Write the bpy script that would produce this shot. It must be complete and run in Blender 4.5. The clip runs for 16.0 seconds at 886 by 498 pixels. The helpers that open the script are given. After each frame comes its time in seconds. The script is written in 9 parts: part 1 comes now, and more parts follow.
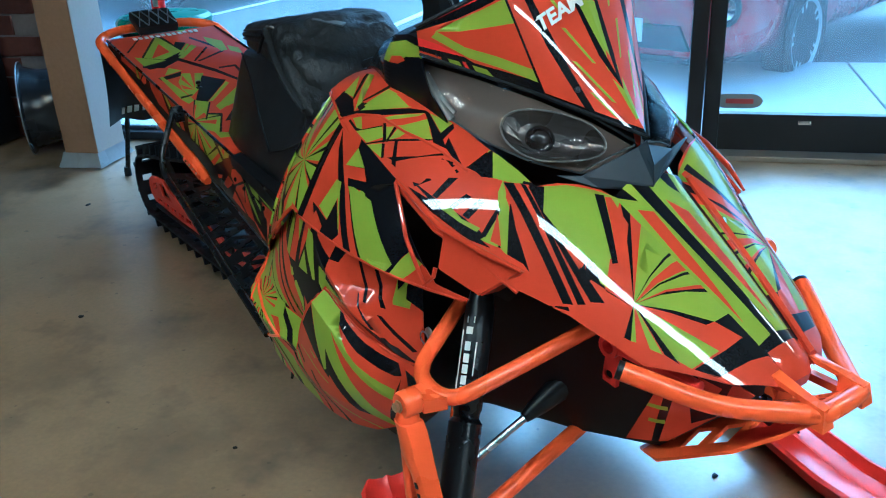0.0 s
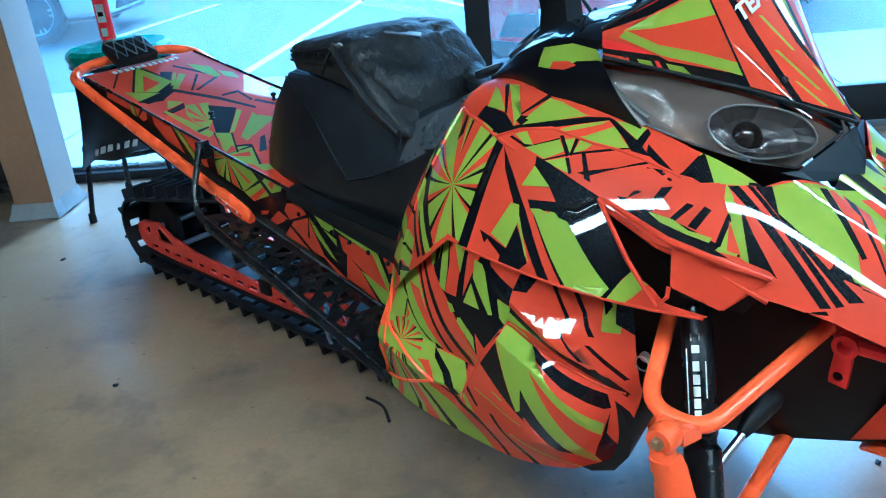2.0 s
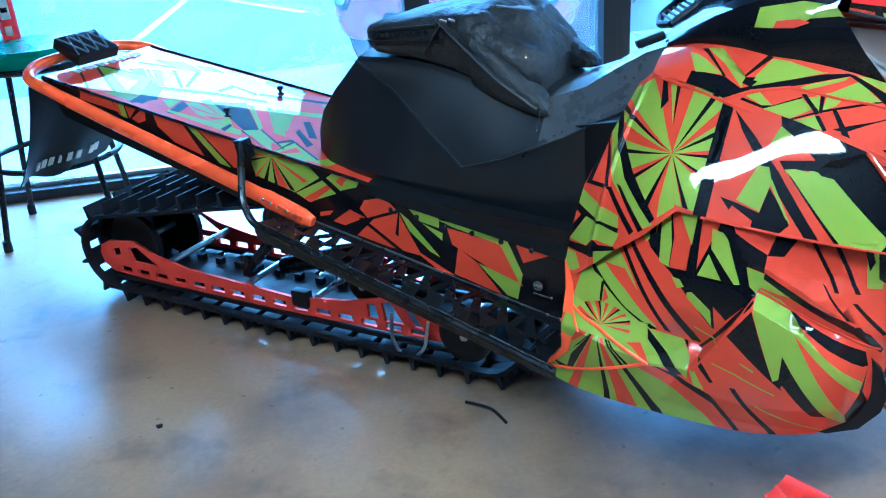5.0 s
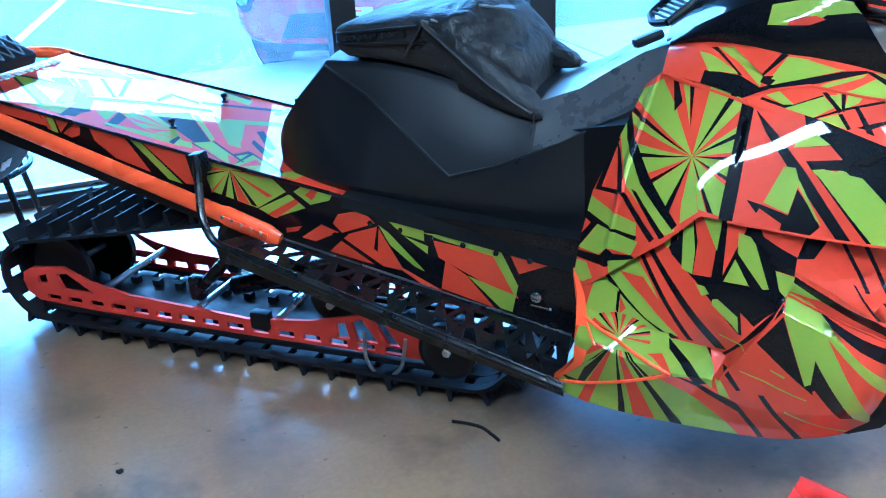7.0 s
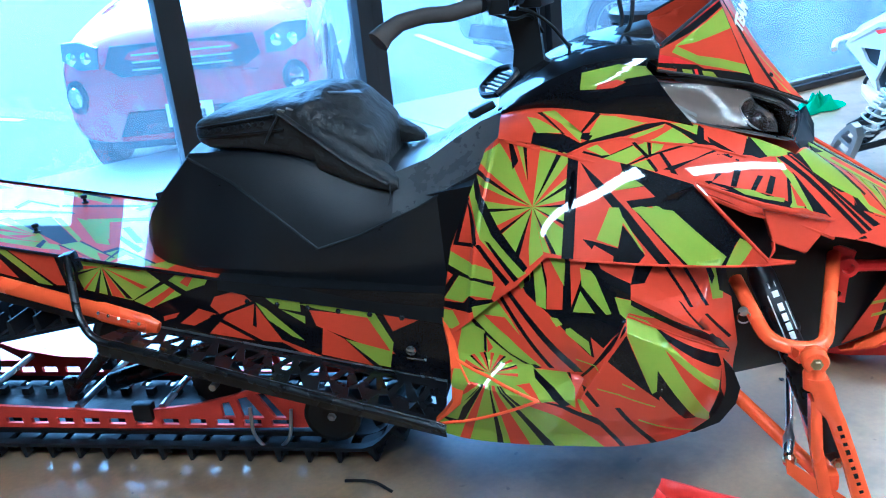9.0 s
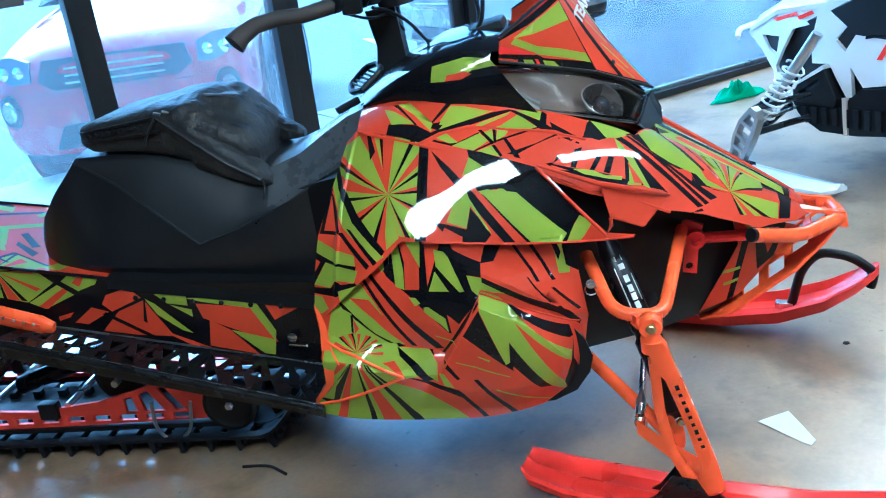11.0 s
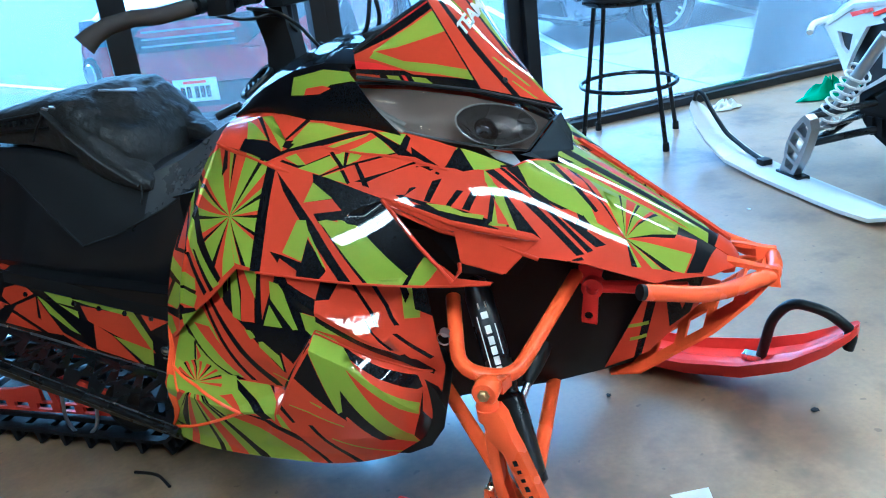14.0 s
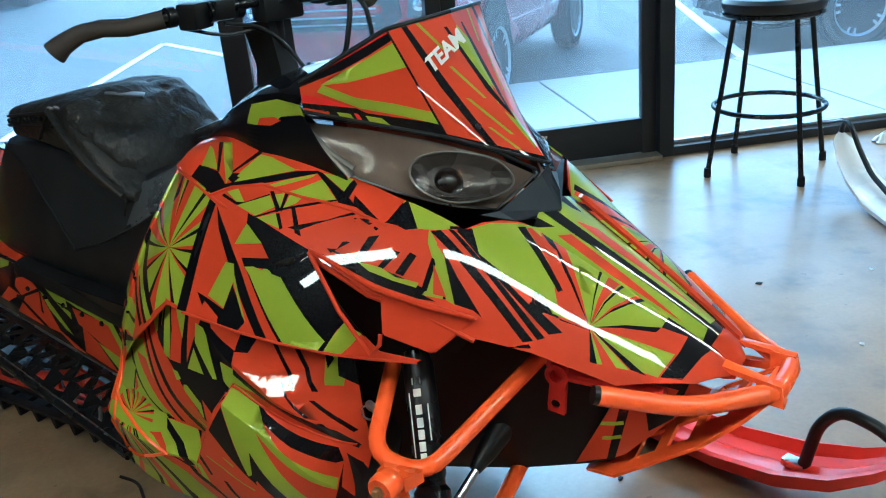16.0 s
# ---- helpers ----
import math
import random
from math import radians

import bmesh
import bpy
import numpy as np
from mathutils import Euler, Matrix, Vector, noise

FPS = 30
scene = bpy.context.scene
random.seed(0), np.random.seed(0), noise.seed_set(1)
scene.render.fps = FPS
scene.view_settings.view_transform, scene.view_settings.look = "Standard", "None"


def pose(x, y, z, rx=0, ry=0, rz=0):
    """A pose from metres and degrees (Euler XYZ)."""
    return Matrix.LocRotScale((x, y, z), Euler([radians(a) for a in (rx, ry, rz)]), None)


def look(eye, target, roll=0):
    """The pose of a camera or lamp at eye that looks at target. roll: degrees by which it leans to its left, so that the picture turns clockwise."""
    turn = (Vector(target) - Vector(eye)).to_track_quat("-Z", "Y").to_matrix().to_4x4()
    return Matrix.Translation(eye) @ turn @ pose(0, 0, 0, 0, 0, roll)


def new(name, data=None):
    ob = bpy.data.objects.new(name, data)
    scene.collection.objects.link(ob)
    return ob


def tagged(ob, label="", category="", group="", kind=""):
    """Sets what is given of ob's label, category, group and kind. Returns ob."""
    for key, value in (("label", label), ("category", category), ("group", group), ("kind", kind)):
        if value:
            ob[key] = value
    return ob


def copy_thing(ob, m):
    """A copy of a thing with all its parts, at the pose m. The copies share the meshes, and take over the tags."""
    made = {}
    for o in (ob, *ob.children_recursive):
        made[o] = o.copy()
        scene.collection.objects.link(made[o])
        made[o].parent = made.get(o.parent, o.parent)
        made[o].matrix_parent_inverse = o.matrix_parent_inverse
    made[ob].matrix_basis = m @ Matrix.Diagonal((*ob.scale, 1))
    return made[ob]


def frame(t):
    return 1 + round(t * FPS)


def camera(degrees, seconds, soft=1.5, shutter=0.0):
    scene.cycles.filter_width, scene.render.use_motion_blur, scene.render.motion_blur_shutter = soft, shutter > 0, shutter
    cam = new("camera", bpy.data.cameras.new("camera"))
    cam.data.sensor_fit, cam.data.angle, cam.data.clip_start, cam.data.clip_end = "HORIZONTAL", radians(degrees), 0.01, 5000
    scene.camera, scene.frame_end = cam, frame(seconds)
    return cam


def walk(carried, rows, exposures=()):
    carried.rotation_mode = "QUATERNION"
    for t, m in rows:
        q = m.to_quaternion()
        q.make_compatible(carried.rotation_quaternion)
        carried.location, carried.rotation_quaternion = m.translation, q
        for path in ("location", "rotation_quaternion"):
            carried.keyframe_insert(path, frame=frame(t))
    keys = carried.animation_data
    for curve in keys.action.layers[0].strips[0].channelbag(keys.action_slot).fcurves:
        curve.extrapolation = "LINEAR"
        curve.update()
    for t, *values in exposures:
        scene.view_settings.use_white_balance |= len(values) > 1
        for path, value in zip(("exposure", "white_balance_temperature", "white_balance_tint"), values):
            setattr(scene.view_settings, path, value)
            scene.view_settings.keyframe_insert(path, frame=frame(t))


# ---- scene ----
cam = camera(53.6, 16.0, 1.1)
PATH = [
    (0, (1.088, -1.033, 1.277), (-0.459, -0.044, 0.483), -2.6),
    (0.5, (0.985, -1.175, 1.3), (-0.499, -0.076, 0.531), -3.7),
    (1, (0.903, -1.27, 1.308), (-0.538, -0.11, 0.549), -5.5),
    (1.5, (0.793, -1.339, 1.292), (-0.624, -0.153, 0.525), -6.0),
    (2, (0.623, -1.371, 1.29), (-0.756, -0.165, 0.487), -5.8),
    (2.5, (0.513, -1.433, 1.286), (-0.795, -0.161, 0.467), -5.2),
    (3, (0.407, -1.578, 1.285), (-0.817, -0.207, 0.498), -4.4),
    (3.5, (0.323, -1.69, 1.276), (-0.824, -0.243, 0.506), -4.1),
    (4, (0.208, -1.718, 1.245), (-0.896, -0.238, 0.475), -3.9),
    (4.2, (0.139, -1.728, 1.252), (-0.952, -0.248, 0.465), -4.1),
    (6.3, (-0.238, -1.884, 1.248), (-1.055, -0.264, 0.406), -3.5),
    (6.5, (-0.264, -1.864, 1.247), (-1.07, -0.234, 0.413), -3.4),
    (7, (-0.315, -1.802, 1.248), (-1.078, -0.153, 0.413), -3.3),
    (7.5, (-0.386, -1.852, 1.272), (-1.017, -0.155, 0.423), -3.1),
    (8, (-0.413, -1.907, 1.275), (-0.935, -0.158, 0.457), -3.2),
    (8.5, (-0.397, -1.942, 1.283), (-0.853, -0.144, 0.536), -4.2),
    (9, (-0.294, -1.964, 1.287), (-0.752, -0.148, 0.586), -5.8),
    (9.2, (-0.269, -1.998, 1.287), (-0.709, -0.174, 0.595), -6.2),
    (11.3, (-0.012, -2.028, 1.261), (-0.409, -0.2, 0.555), -7.8),
    (11.5, (0.007, -1.991, 1.258), (-0.384, -0.163, 0.548), -7.8),
    (12, (0.072, -1.884, 1.248), (-0.335, -0.065, 0.524), -8.0),
    (12.5, (0.146, -1.849, 1.258), (-0.309, -0.045, 0.523), -7.9),
    (13, (0.25, -1.783, 1.263), (-0.304, -0.008, 0.526), -7.5),
    (13.5, (0.377, -1.715, 1.267), (-0.277, 0.024, 0.528), -7.2),
    (14, (0.472, -1.66, 1.261), (-0.247, 0.054, 0.522), -7.0),
    (14.5, (0.514, -1.547, 1.255), (-0.272, 0.142, 0.528), -6.9),
    (15, (0.572, -1.413, 1.269), (-0.303, 0.239, 0.558), -6.7),
    (15.5, (0.631, -1.332, 1.273), (-0.342, 0.259, 0.552), -6.2),
    (16, (0.747, -1.253, 1.282), (-0.337, 0.256, 0.542), -5.3),
]
walk(cam, [(t, look(eye, target, roll)) for t, eye, target, roll in PATH], [(0, 2.62, 3340, -12), (2, 3.12, 3180, -10), (4, 3.46, 3010, -8), (6.5, 3.56, 3060, -2), (8, 3.54, 3110, -2), (9.2, 3.36, 3220, -4), (12.5, 3.13, 3280, -7), (15, 2.73, 3500, -9), (16, 2.55, 3800, -11)])

# ---- light ----
world = bpy.data.worlds.new("sky")
scene.world = world
world.use_nodes = True
wn = world.node_tree.nodes
sky = wn.new("ShaderNodeTexSky")
sky.sky_type, sky.sun_disc = "NISHITA", False
sky.sun_elevation, sky.sun_rotation = radians(48), radians(-42.8)
sky.air_density, sky.dust_density, sky.ozone_density = 1.0, 4.5, 1.2
world.node_tree.links.new(sky.outputs["Color"], wn["Background"].inputs["Color"])
wn["Background"].inputs["Strength"].default_value = 0.08

sun = bpy.data.lights.new("sun", "SUN")
sun.energy, sun.angle, sun.color = 0.55, radians(40), (1.0, 0.97, 0.92)
sun_ob = new("sun", sun)
sun_ob.matrix_world = look((0, 0, 20), (12.2, -13.2, 0))

# ---- materials ----
def node_mat(name):
    m = bpy.data.materials.new(name)
    m.use_nodes = True
    nt = m.node_tree
    return m, nt, nt.nodes["Principled BSDF"]


def coords(nt, scale=1.0):
    tc = nt.nodes.new("ShaderNodeTexCoord")
    mp = nt.nodes.new("ShaderNodeMapping")
    mp.inputs["Scale"].default_value = (scale,) * 3 if isinstance(scale, (int, float)) else scale
    nt.links.new(tc.outputs["Object"], mp.inputs["Vector"])
    return mp.outputs["Vector"]


def noise_tex(nt, vec, scale, detail=5.0, rough=0.6):
    n = nt.nodes.new("ShaderNodeTexNoise")
    n.inputs["Scale"].default_value, n.inputs["Detail"].default_value, n.inputs["Roughness"].default_value = scale, detail, rough
    nt.links.new(vec, n.inputs["Vector"])
    return n.outputs["Fac"]


def ramp(nt, fac, stops):
    r = nt.nodes.new("ShaderNodeValToRGB")
    el = r.color_ramp.elements
    while len(el) < len(stops):
        el.new(0.5)
    for e, (pos, col) in zip(el, stops):
        e.position, e.color = pos, (*col, 1) if len(col) == 3 else col
    nt.links.new(fac, r.inputs["Fac"])
    return r.outputs["Color"]


def mixed(nt, fac, a, b, mode="MIX"):
    m = nt.nodes.new("ShaderNodeMix")
    m.data_type, m.blend_type = "RGBA", mode
    for sock, v in ((m.inputs[0], fac), (m.inputs[6], a), (m.inputs[7], b)):
        if isinstance(v, bpy.types.NodeSocket):
            nt.links.new(v, sock)
        else:
            sock.default_value = v if isinstance(v, (int, float)) else (*v, 1)
    return m.outputs[2]


def bump(nt, bsdf, height, strength=0.2, distance=0.002):
    b = nt.nodes.new("ShaderNodeBump")
    b.inputs["Strength"].default_value, b.inputs["Distance"].default_value = strength, distance
    nt.links.new(height, b.inputs["Height"])
    nt.links.new(b.outputs["Normal"], bsdf.inputs["Normal"])


def surface(name, color, rough=0.5, metal=0.0, vary=0.25, grain=60.0, patch=4.0, relief=0.0, coat=0.0, spec=0.5, wear=0.12, film=0.05):
    """A plain material: a colour with fine grain and broad patches, its gloss uneven, with light relief."""
    m, nt, p = node_mat(name)
    v = coords(nt)
    fine, broad = noise_tex(nt, v, grain), noise_tex(nt, v, patch, 3.0)
    dark = tuple(c * (1 - vary) for c in color)
    light = tuple(min(1, c * (1 + 0.6 * vary)) for c in color)
    base = mixed(nt, fine, dark, light)
    base = mixed(nt, ramp(nt, broad, [(0.35, (0, 0, 0)), (0.7, (1, 1, 1))]), base, mixed(nt, 0.5, base, color))
    nt.links.new(base, p.inputs["Base Color"])
    rr = ramp(nt, broad, [(0.3, (max(0.02, rough - wear),) * 3), (0.75, (min(1, rough + wear),) * 3)])
    nt.links.new(rr, p.inputs["Roughness"])
    p.inputs["Metallic"].default_value = metal
    p.inputs["Specular IOR Level"].default_value = spec
    p.inputs["Coat Weight"].default_value = coat
    p.inputs["Coat Roughness"].default_value = film
    if relief:
        bump(nt, p, fine, relief)
    return m


def glass_mat(name, tint=(0.95, 0.97, 0.97), rough=0.0, ior=1.5):
    """Thin clear glass: mostly lets light straight through, with a mirror-like gloss that grows at flat angles."""
    m, nt, p = node_mat(name)
    out = nt.nodes["Material Output"]
    nt.nodes.remove(p)
    tr, gl, mx, fr = (nt.nodes.new(k) for k in ("ShaderNodeBsdfTransparent", "ShaderNodeBsdfGlossy", "ShaderNodeMixShader", "ShaderNodeFresnel"))
    tr.inputs["Color"].default_value = (*tint, 1)
    gl.inputs["Roughness"].default_value = rough
    fr.inputs["IOR"].default_value = ior
    nt.links.new(fr.outputs[0], mx.inputs[0])
    nt.links.new(tr.outputs[0], mx.inputs[1])
    nt.links.new(gl.outputs[0], mx.inputs[2])
    nt.links.new(mx.outputs[0], out.inputs["Surface"])
    return m


def dust_haze_glass(name, tint, low, high):
    """Window glass with a thin uneven film of dust on it, which also stands in for the haze of glare."""
    m = glass_mat(name, tint)
    nt = m.node_tree
    out = nt.nodes["Material Output"]
    clean = out.inputs["Surface"].links[0].from_socket
    v = coords(nt)
    film, spots = noise_tex(nt, v, 1.7, 5, 0.6), noise_tex(nt, v, 55, 3)
    fac = mixed(nt, 0.75, ramp(nt, film, [(0.3, (low,) * 3), (0.75, (high,) * 3)]), ramp(nt, spots, [(0.62, (low,) * 3), (0.72, (high * 1.6,) * 3)]), "SCREEN")
    dust, back, both, mx = (nt.nodes.new(k) for k in ("ShaderNodeBsdfDiffuse", "ShaderNodeBsdfTranslucent", "ShaderNodeMixShader", "ShaderNodeMixShader"))
    dust.inputs["Color"].default_value = back.inputs["Color"].default_value = (0.75, 0.78, 0.80, 1)
    nt.links.new(dust.outputs[0], both.inputs[1])
    nt.links.new(back.outputs[0], both.inputs[2])
    both.inputs[0].default_value = 0.8
    nt.links.new(fac, mx.inputs[0])
    nt.links.new(clean, mx.inputs[1])
    nt.links.new(both.outputs[0], mx.inputs[2])
    nt.links.new(mx.outputs[0], out.inputs["Surface"])
    return m


def glow(name, color, strength):
    m, nt, p = node_mat(name)
    p.inputs["Base Color"].default_value = (*color, 1)
    p.inputs["Emission Color"].default_value = (*color, 1)
    p.inputs["Emission Strength"].default_value = strength
    return m


def concrete_floor():
    m, nt, p = node_mat("sealed_concrete")
    v = coords(nt)
    cloud, mid, fine, stain = noise_tex(nt, v, 0.9, 6, 0.65), noise_tex(nt, v, 5, 6, 0.7), noise_tex(nt, v, 70, 3), noise_tex(nt, v, 2.3, 5, 0.6)
    base = mixed(nt, ramp(nt, cloud, [(0.3, (0, 0, 0)), (0.7, (1, 1, 1))]), (0.23, 0.147, 0.068), (0.40, 0.275, 0.145))
    base = mixed(nt, ramp(nt, mid, [(0.30, (0, 0, 0)), (0.85, (0.35, 0.35, 0.35))]), base, (0.40, 0.28, 0.155))
    base = mixed(nt, ramp(nt, stain, [(0.50, (0, 0, 0)), (0.68, (0.6, 0.6, 0.6))]), base, (0.11, 0.08, 0.05))
    base = mixed(nt, ramp(nt, fine, [(0.3, (0, 0, 0)), (0.7, (0.25, 0.25, 0.25))]), base, (0.15, 0.11, 0.065))
    smudge, speck = noise_tex(nt, v, 3.1, 4, 0.6), noise_tex(nt, v, 28, 2, 0.4)
    base = mixed(nt, ramp(nt, smudge, [(0.54, (0, 0, 0)), (0.68, (0.6, 0.6, 0.6))]), base, (0.075, 0.058, 0.042))
    base = mixed(nt, ramp(nt, speck, [(0.72, (0, 0, 0)), (0.76, (0.5, 0.5, 0.5))]), base, (0.07, 0.05, 0.035))
    nt.links.new(base, p.inputs["Base Color"])
    nt.links.new(ramp(nt, mid, [(0.3, (0.32,) * 3), (0.75, (0.46,) * 3)]), p.inputs["Roughness"])
    p.inputs["Specular IOR Level"].default_value = 0.6
    p.inputs["Coat Weight"].default_value = 0.8
    p.inputs["Coat Roughness"].default_value = 0.25
    bump(nt, p, mid, 0.05, 0.003)
    return m


def asphalt_mat():
    m, nt, p = node_mat("asphalt")
    v = coords(nt)
    fine, mid, broad = noise_tex(nt, v, 120, 4), noise_tex(nt, v, 6, 6, 0.7), noise_tex(nt, v, 0.5, 4)
    base = mixed(nt, fine, (0.05, 0.052, 0.056), (0.12, 0.12, 0.122))
    base = mixed(nt, ramp(nt, mid, [(0.4, (0, 0, 0)), (0.75, (0.5, 0.5, 0.5))]), base, (0.12, 0.12, 0.118))
    base = mixed(nt, ramp(nt, broad, [(0.4, (0, 0, 0)), (0.7, (0.4, 0.4, 0.4))]), base, (0.07, 0.072, 0.075))
    nt.links.new(base, p.inputs["Base Color"])
    p.inputs["Roughness"].default_value = 0.8
    bump(nt, p, fine, 0.5, 0.004)
    return m


def brick_mat():
    m = surface("brick_red", (0.12, 0.040, 0.028), 0.85, vary=0.45, grain=45, patch=9, relief=0.5)
    nt, p = m.node_tree, m.node_tree.nodes["Principled BSDF"]
    old = p.inputs["Base Color"].links[0].from_socket
    info = nt.nodes.new("ShaderNodeObjectInfo")
    tone = ramp(nt, info.outputs["Random"], [(0.0, (0.55, 0.5, 0.5)), (0.5, (1, 1, 1)), (1.0, (1.25, 1.05, 0.95))])
    nt.links.new(mixed(nt, 1.0, old, tone, "MULTIPLY"), p.inputs["Base Color"])
    return m


def cardboard_mat():
    m, nt, p = node_mat("cardboard")
    v = coords(nt, (1, 1, 0.15))
    fl, fine, broad = noise_tex(nt, v, 180, 2), noise_tex(nt, coords(nt), 50, 5), noise_tex(nt, coords(nt), 3, 4)
    base = mixed(nt, fine, (0.24, 0.135, 0.062), (0.32, 0.19, 0.092))
    base = mixed(nt, ramp(nt, broad, [(0.4, (0, 0, 0)), (0.75, (0.5, 0.5, 0.5))]), base, (0.22, 0.125, 0.06))
    nt.links.new(base, p.inputs["Base Color"])
    p.inputs["Roughness"].default_value = 0.75
    bump(nt, p, fl, 0.15, 0.001)
    return m


def fabric_mat(name, color, rough=0.75, weave=900.0, gloss=0.5, crumple=0.0):
    m, nt, p = node_mat(name)
    v = coords(nt)
    w = nt.nodes.new("ShaderNodeTexVoronoi")
    w.inputs["Scale"].default_value = weave
    nt.links.new(v, w.inputs["Vector"])
    broad, fine = noise_tex(nt, v, 7, 5), noise_tex(nt, v, 160, 3)
    base = mixed(nt, fine, tuple(c * 0.7 for c in color), tuple(c * 1.4 for c in color))
    base = mixed(nt, ramp(nt, broad, [(0.4, (0, 0, 0)), (0.75, (0.6, 0.6, 0.6))]), base, tuple(c * 1.5 for c in color))
    p.inputs["Specular IOR Level"].default_value = gloss
    nt.links.new(base, p.inputs["Base Color"])
    nt.links.new(ramp(nt, broad, [(0.3, (rough - 0.1,) * 3), (0.75, (min(1, rough + 0.12),) * 3)]), p.inputs["Roughness"])
    bump(nt, p, w.outputs["Distance"], 0.25, 0.0006)
    if crumple:
        fold = nt.nodes.new("ShaderNodeBump")
        fold.inputs["Strength"].default_value, fold.inputs["Distance"].default_value = crumple, 0.006
        nt.links.new(ramp(nt, noise_tex(nt, v, 17, 4, 0.55), [(0.30, (0, 0, 0)), (0.5, (1, 1, 1)), (0.70, (0, 0, 0))]), fold.inputs["Height"])
        weave_bump = p.inputs["Normal"].links[0].from_node
        nt.links.new(fold.outputs["Normal"], weave_bump.inputs["Normal"])
    return m


ORANGE = surface("orange_vinyl", (0.52, 0.047, 0.006), 0.4, vary=0.06, grain=300, coat=0.8, spec=0.08, wear=0.06, film=0.02)
LIME = surface("lime_vinyl", (0.30, 0.375, 0.008), 0.4, vary=0.06, grain=300, coat=0.8, spec=0.08, wear=0.06, film=0.02)
BLACKV = surface("black_vinyl", (0.005, 0.005, 0.007), 0.4, vary=0.2, grain=300, coat=0.7, spec=0.05, wear=0.06, film=0.02)
REDV = surface("red_vinyl", (0.75, 0.02, 0.01), 0.4, vary=0.06, grain=300, coat=0.55, spec=0.08, wear=0.06, film=0.02)
WHITEV = surface("white_vinyl", (0.75, 0.75, 0.73), 0.3, vary=0.08, grain=200)
PAINT = surface("orange_powder_coat", (0.92, 0.12, 0.002), 0.27, vary=0.08, grain=500, coat=0.2, spec=0.28, wear=0.08, relief=0.03)
REDPL = surface("red_orange_plastic", (0.80, 0.028, 0.006), 0.34, vary=0.1, grain=220, coat=0.12, spec=0.3, wear=0.1)
RAILRED = surface("red_anodised", (0.75, 0.055, 0.02), 0.38, 0.3, vary=0.15, grain=200)
BLACKP = surface("black_plastic", (0.008, 0.0085, 0.010), 0.42, vary=0.3, grain=250, relief=0.12, spec=0.28)
BLACKM = surface("black_metal", (0.014, 0.0145, 0.017), 0.3, 0.4, vary=0.3, grain=150, patch=12, relief=0.05, wear=0.16)
RUBBER = surface("track_rubber", (0.012, 0.0125, 0.015), 0.62, vary=0.4, grain=90, patch=11, relief=0.4, wear=0.2, spec=0.22)
STEEL = surface("steel", (0.55, 0.56, 0.58), 0.3, 1.0, vary=0.15, grain=120)
BRASS = surface("plated_bolt", (0.62, 0.5, 0.28), 0.3, 1.0, vary=0.15, grain=120)
CHROME = surface("chrome", (0.8, 0.81, 0.83), 0.08, 1.0, vary=0.05, grain=60, wear=0.04)
SEATV = fabric_mat("seat_vinyl", (0.008, 0.0085, 0.011), 0.36, 500, 0.5)
SEATG = fabric_mat("seat_vinyl_grey", (0.013, 0.0135, 0.016), 0.42, 500, 0.5)
BAGF = fabric_mat("bag_nylon", (0.014, 0.0133, 0.0137), 0.54, 1200, 0.45, 0.5)
GREENF = fabric_mat("green_cloth", (0.01, 0.22, 0.09), 0.85, 700)
FLAPR = surface("flap_rubber", (0.007, 0.0075, 0.009), 0.5, vary=0.3, grain=60, relief=0.15, spec=0.18)
FLOOR = concrete_floor()
ASPHALT = asphalt_mat()
BRICK = brick_mat()
MORTAR = surface("mortar", (0.20, 0.17, 0.155), 0.9, vary=0.3, grain=60, relief=0.4)
CARD = cardboard_mat()
FRAME = surface("dark_bronze_aluminium", (0.018, 0.019, 0.024), 0.42, 0.3, vary=0.2, grain=200)
WALLP = surface("painted_wall", (0.09, 0.083, 0.076), 0.8, vary=0.08, grain=90, patch=1.2, relief=0.1)
CEIL = surface("ceiling_tile", (0.15, 0.145, 0.14), 0.9, vary=0.1, grain=140, patch=1.5, relief=0.2)
WALK = surface("pavement_concrete", (0.36, 0.355, 0.34), 0.85, vary=0.2, grain=80, patch=1.1, relief=0.3)
LINE = surface("road_paint", (0.75, 0.75, 0.72), 0.7, vary=0.2, grain=40, patch=7)
GLASS = dust_haze_glass("window_glass", (0.92, 0.96, 0.96), 0.018, 0.065)
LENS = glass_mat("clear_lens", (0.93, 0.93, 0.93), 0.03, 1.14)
CARRED = surface("car_paint_red", (0.27, 0.008, 0.013), 0.25, vary=0.08, grain=150, coat=1.0)
CARGREY = surface("car_paint_silver", (0.42, 0.43, 0.45), 0.3, 0.4, vary=0.08, grain=150, coat=1.0)
CARGLASS = surface("car_glass", (0.02, 0.025, 0.03), 0.05, vary=0.1, grain=30, wear=0.02)
TYRE = surface("tyre_rubber", (0.02, 0.02, 0.021), 0.8, vary=0.3, grain=80, relief=0.3)
SEATGREEN = surface("green_stool_vinyl", (0.03, 0.16, 0.09), 0.3, vary=0.15, grain=160)
WHITEP = surface("white_plastic", (0.82, 0.82, 0.80), 0.35, vary=0.08, grain=150, patch=5)
GREYM = surface("cast_aluminium", (0.45, 0.46, 0.47), 0.4, 0.9, vary=0.15, grain=120)
PAPER = surface("paper", (0.72, 0.72, 0.70), 0.8, vary=0.1, grain=90)
TUBE = glow("fluorescent_panel", (1.0, 0.70, 0.40), 8.4)

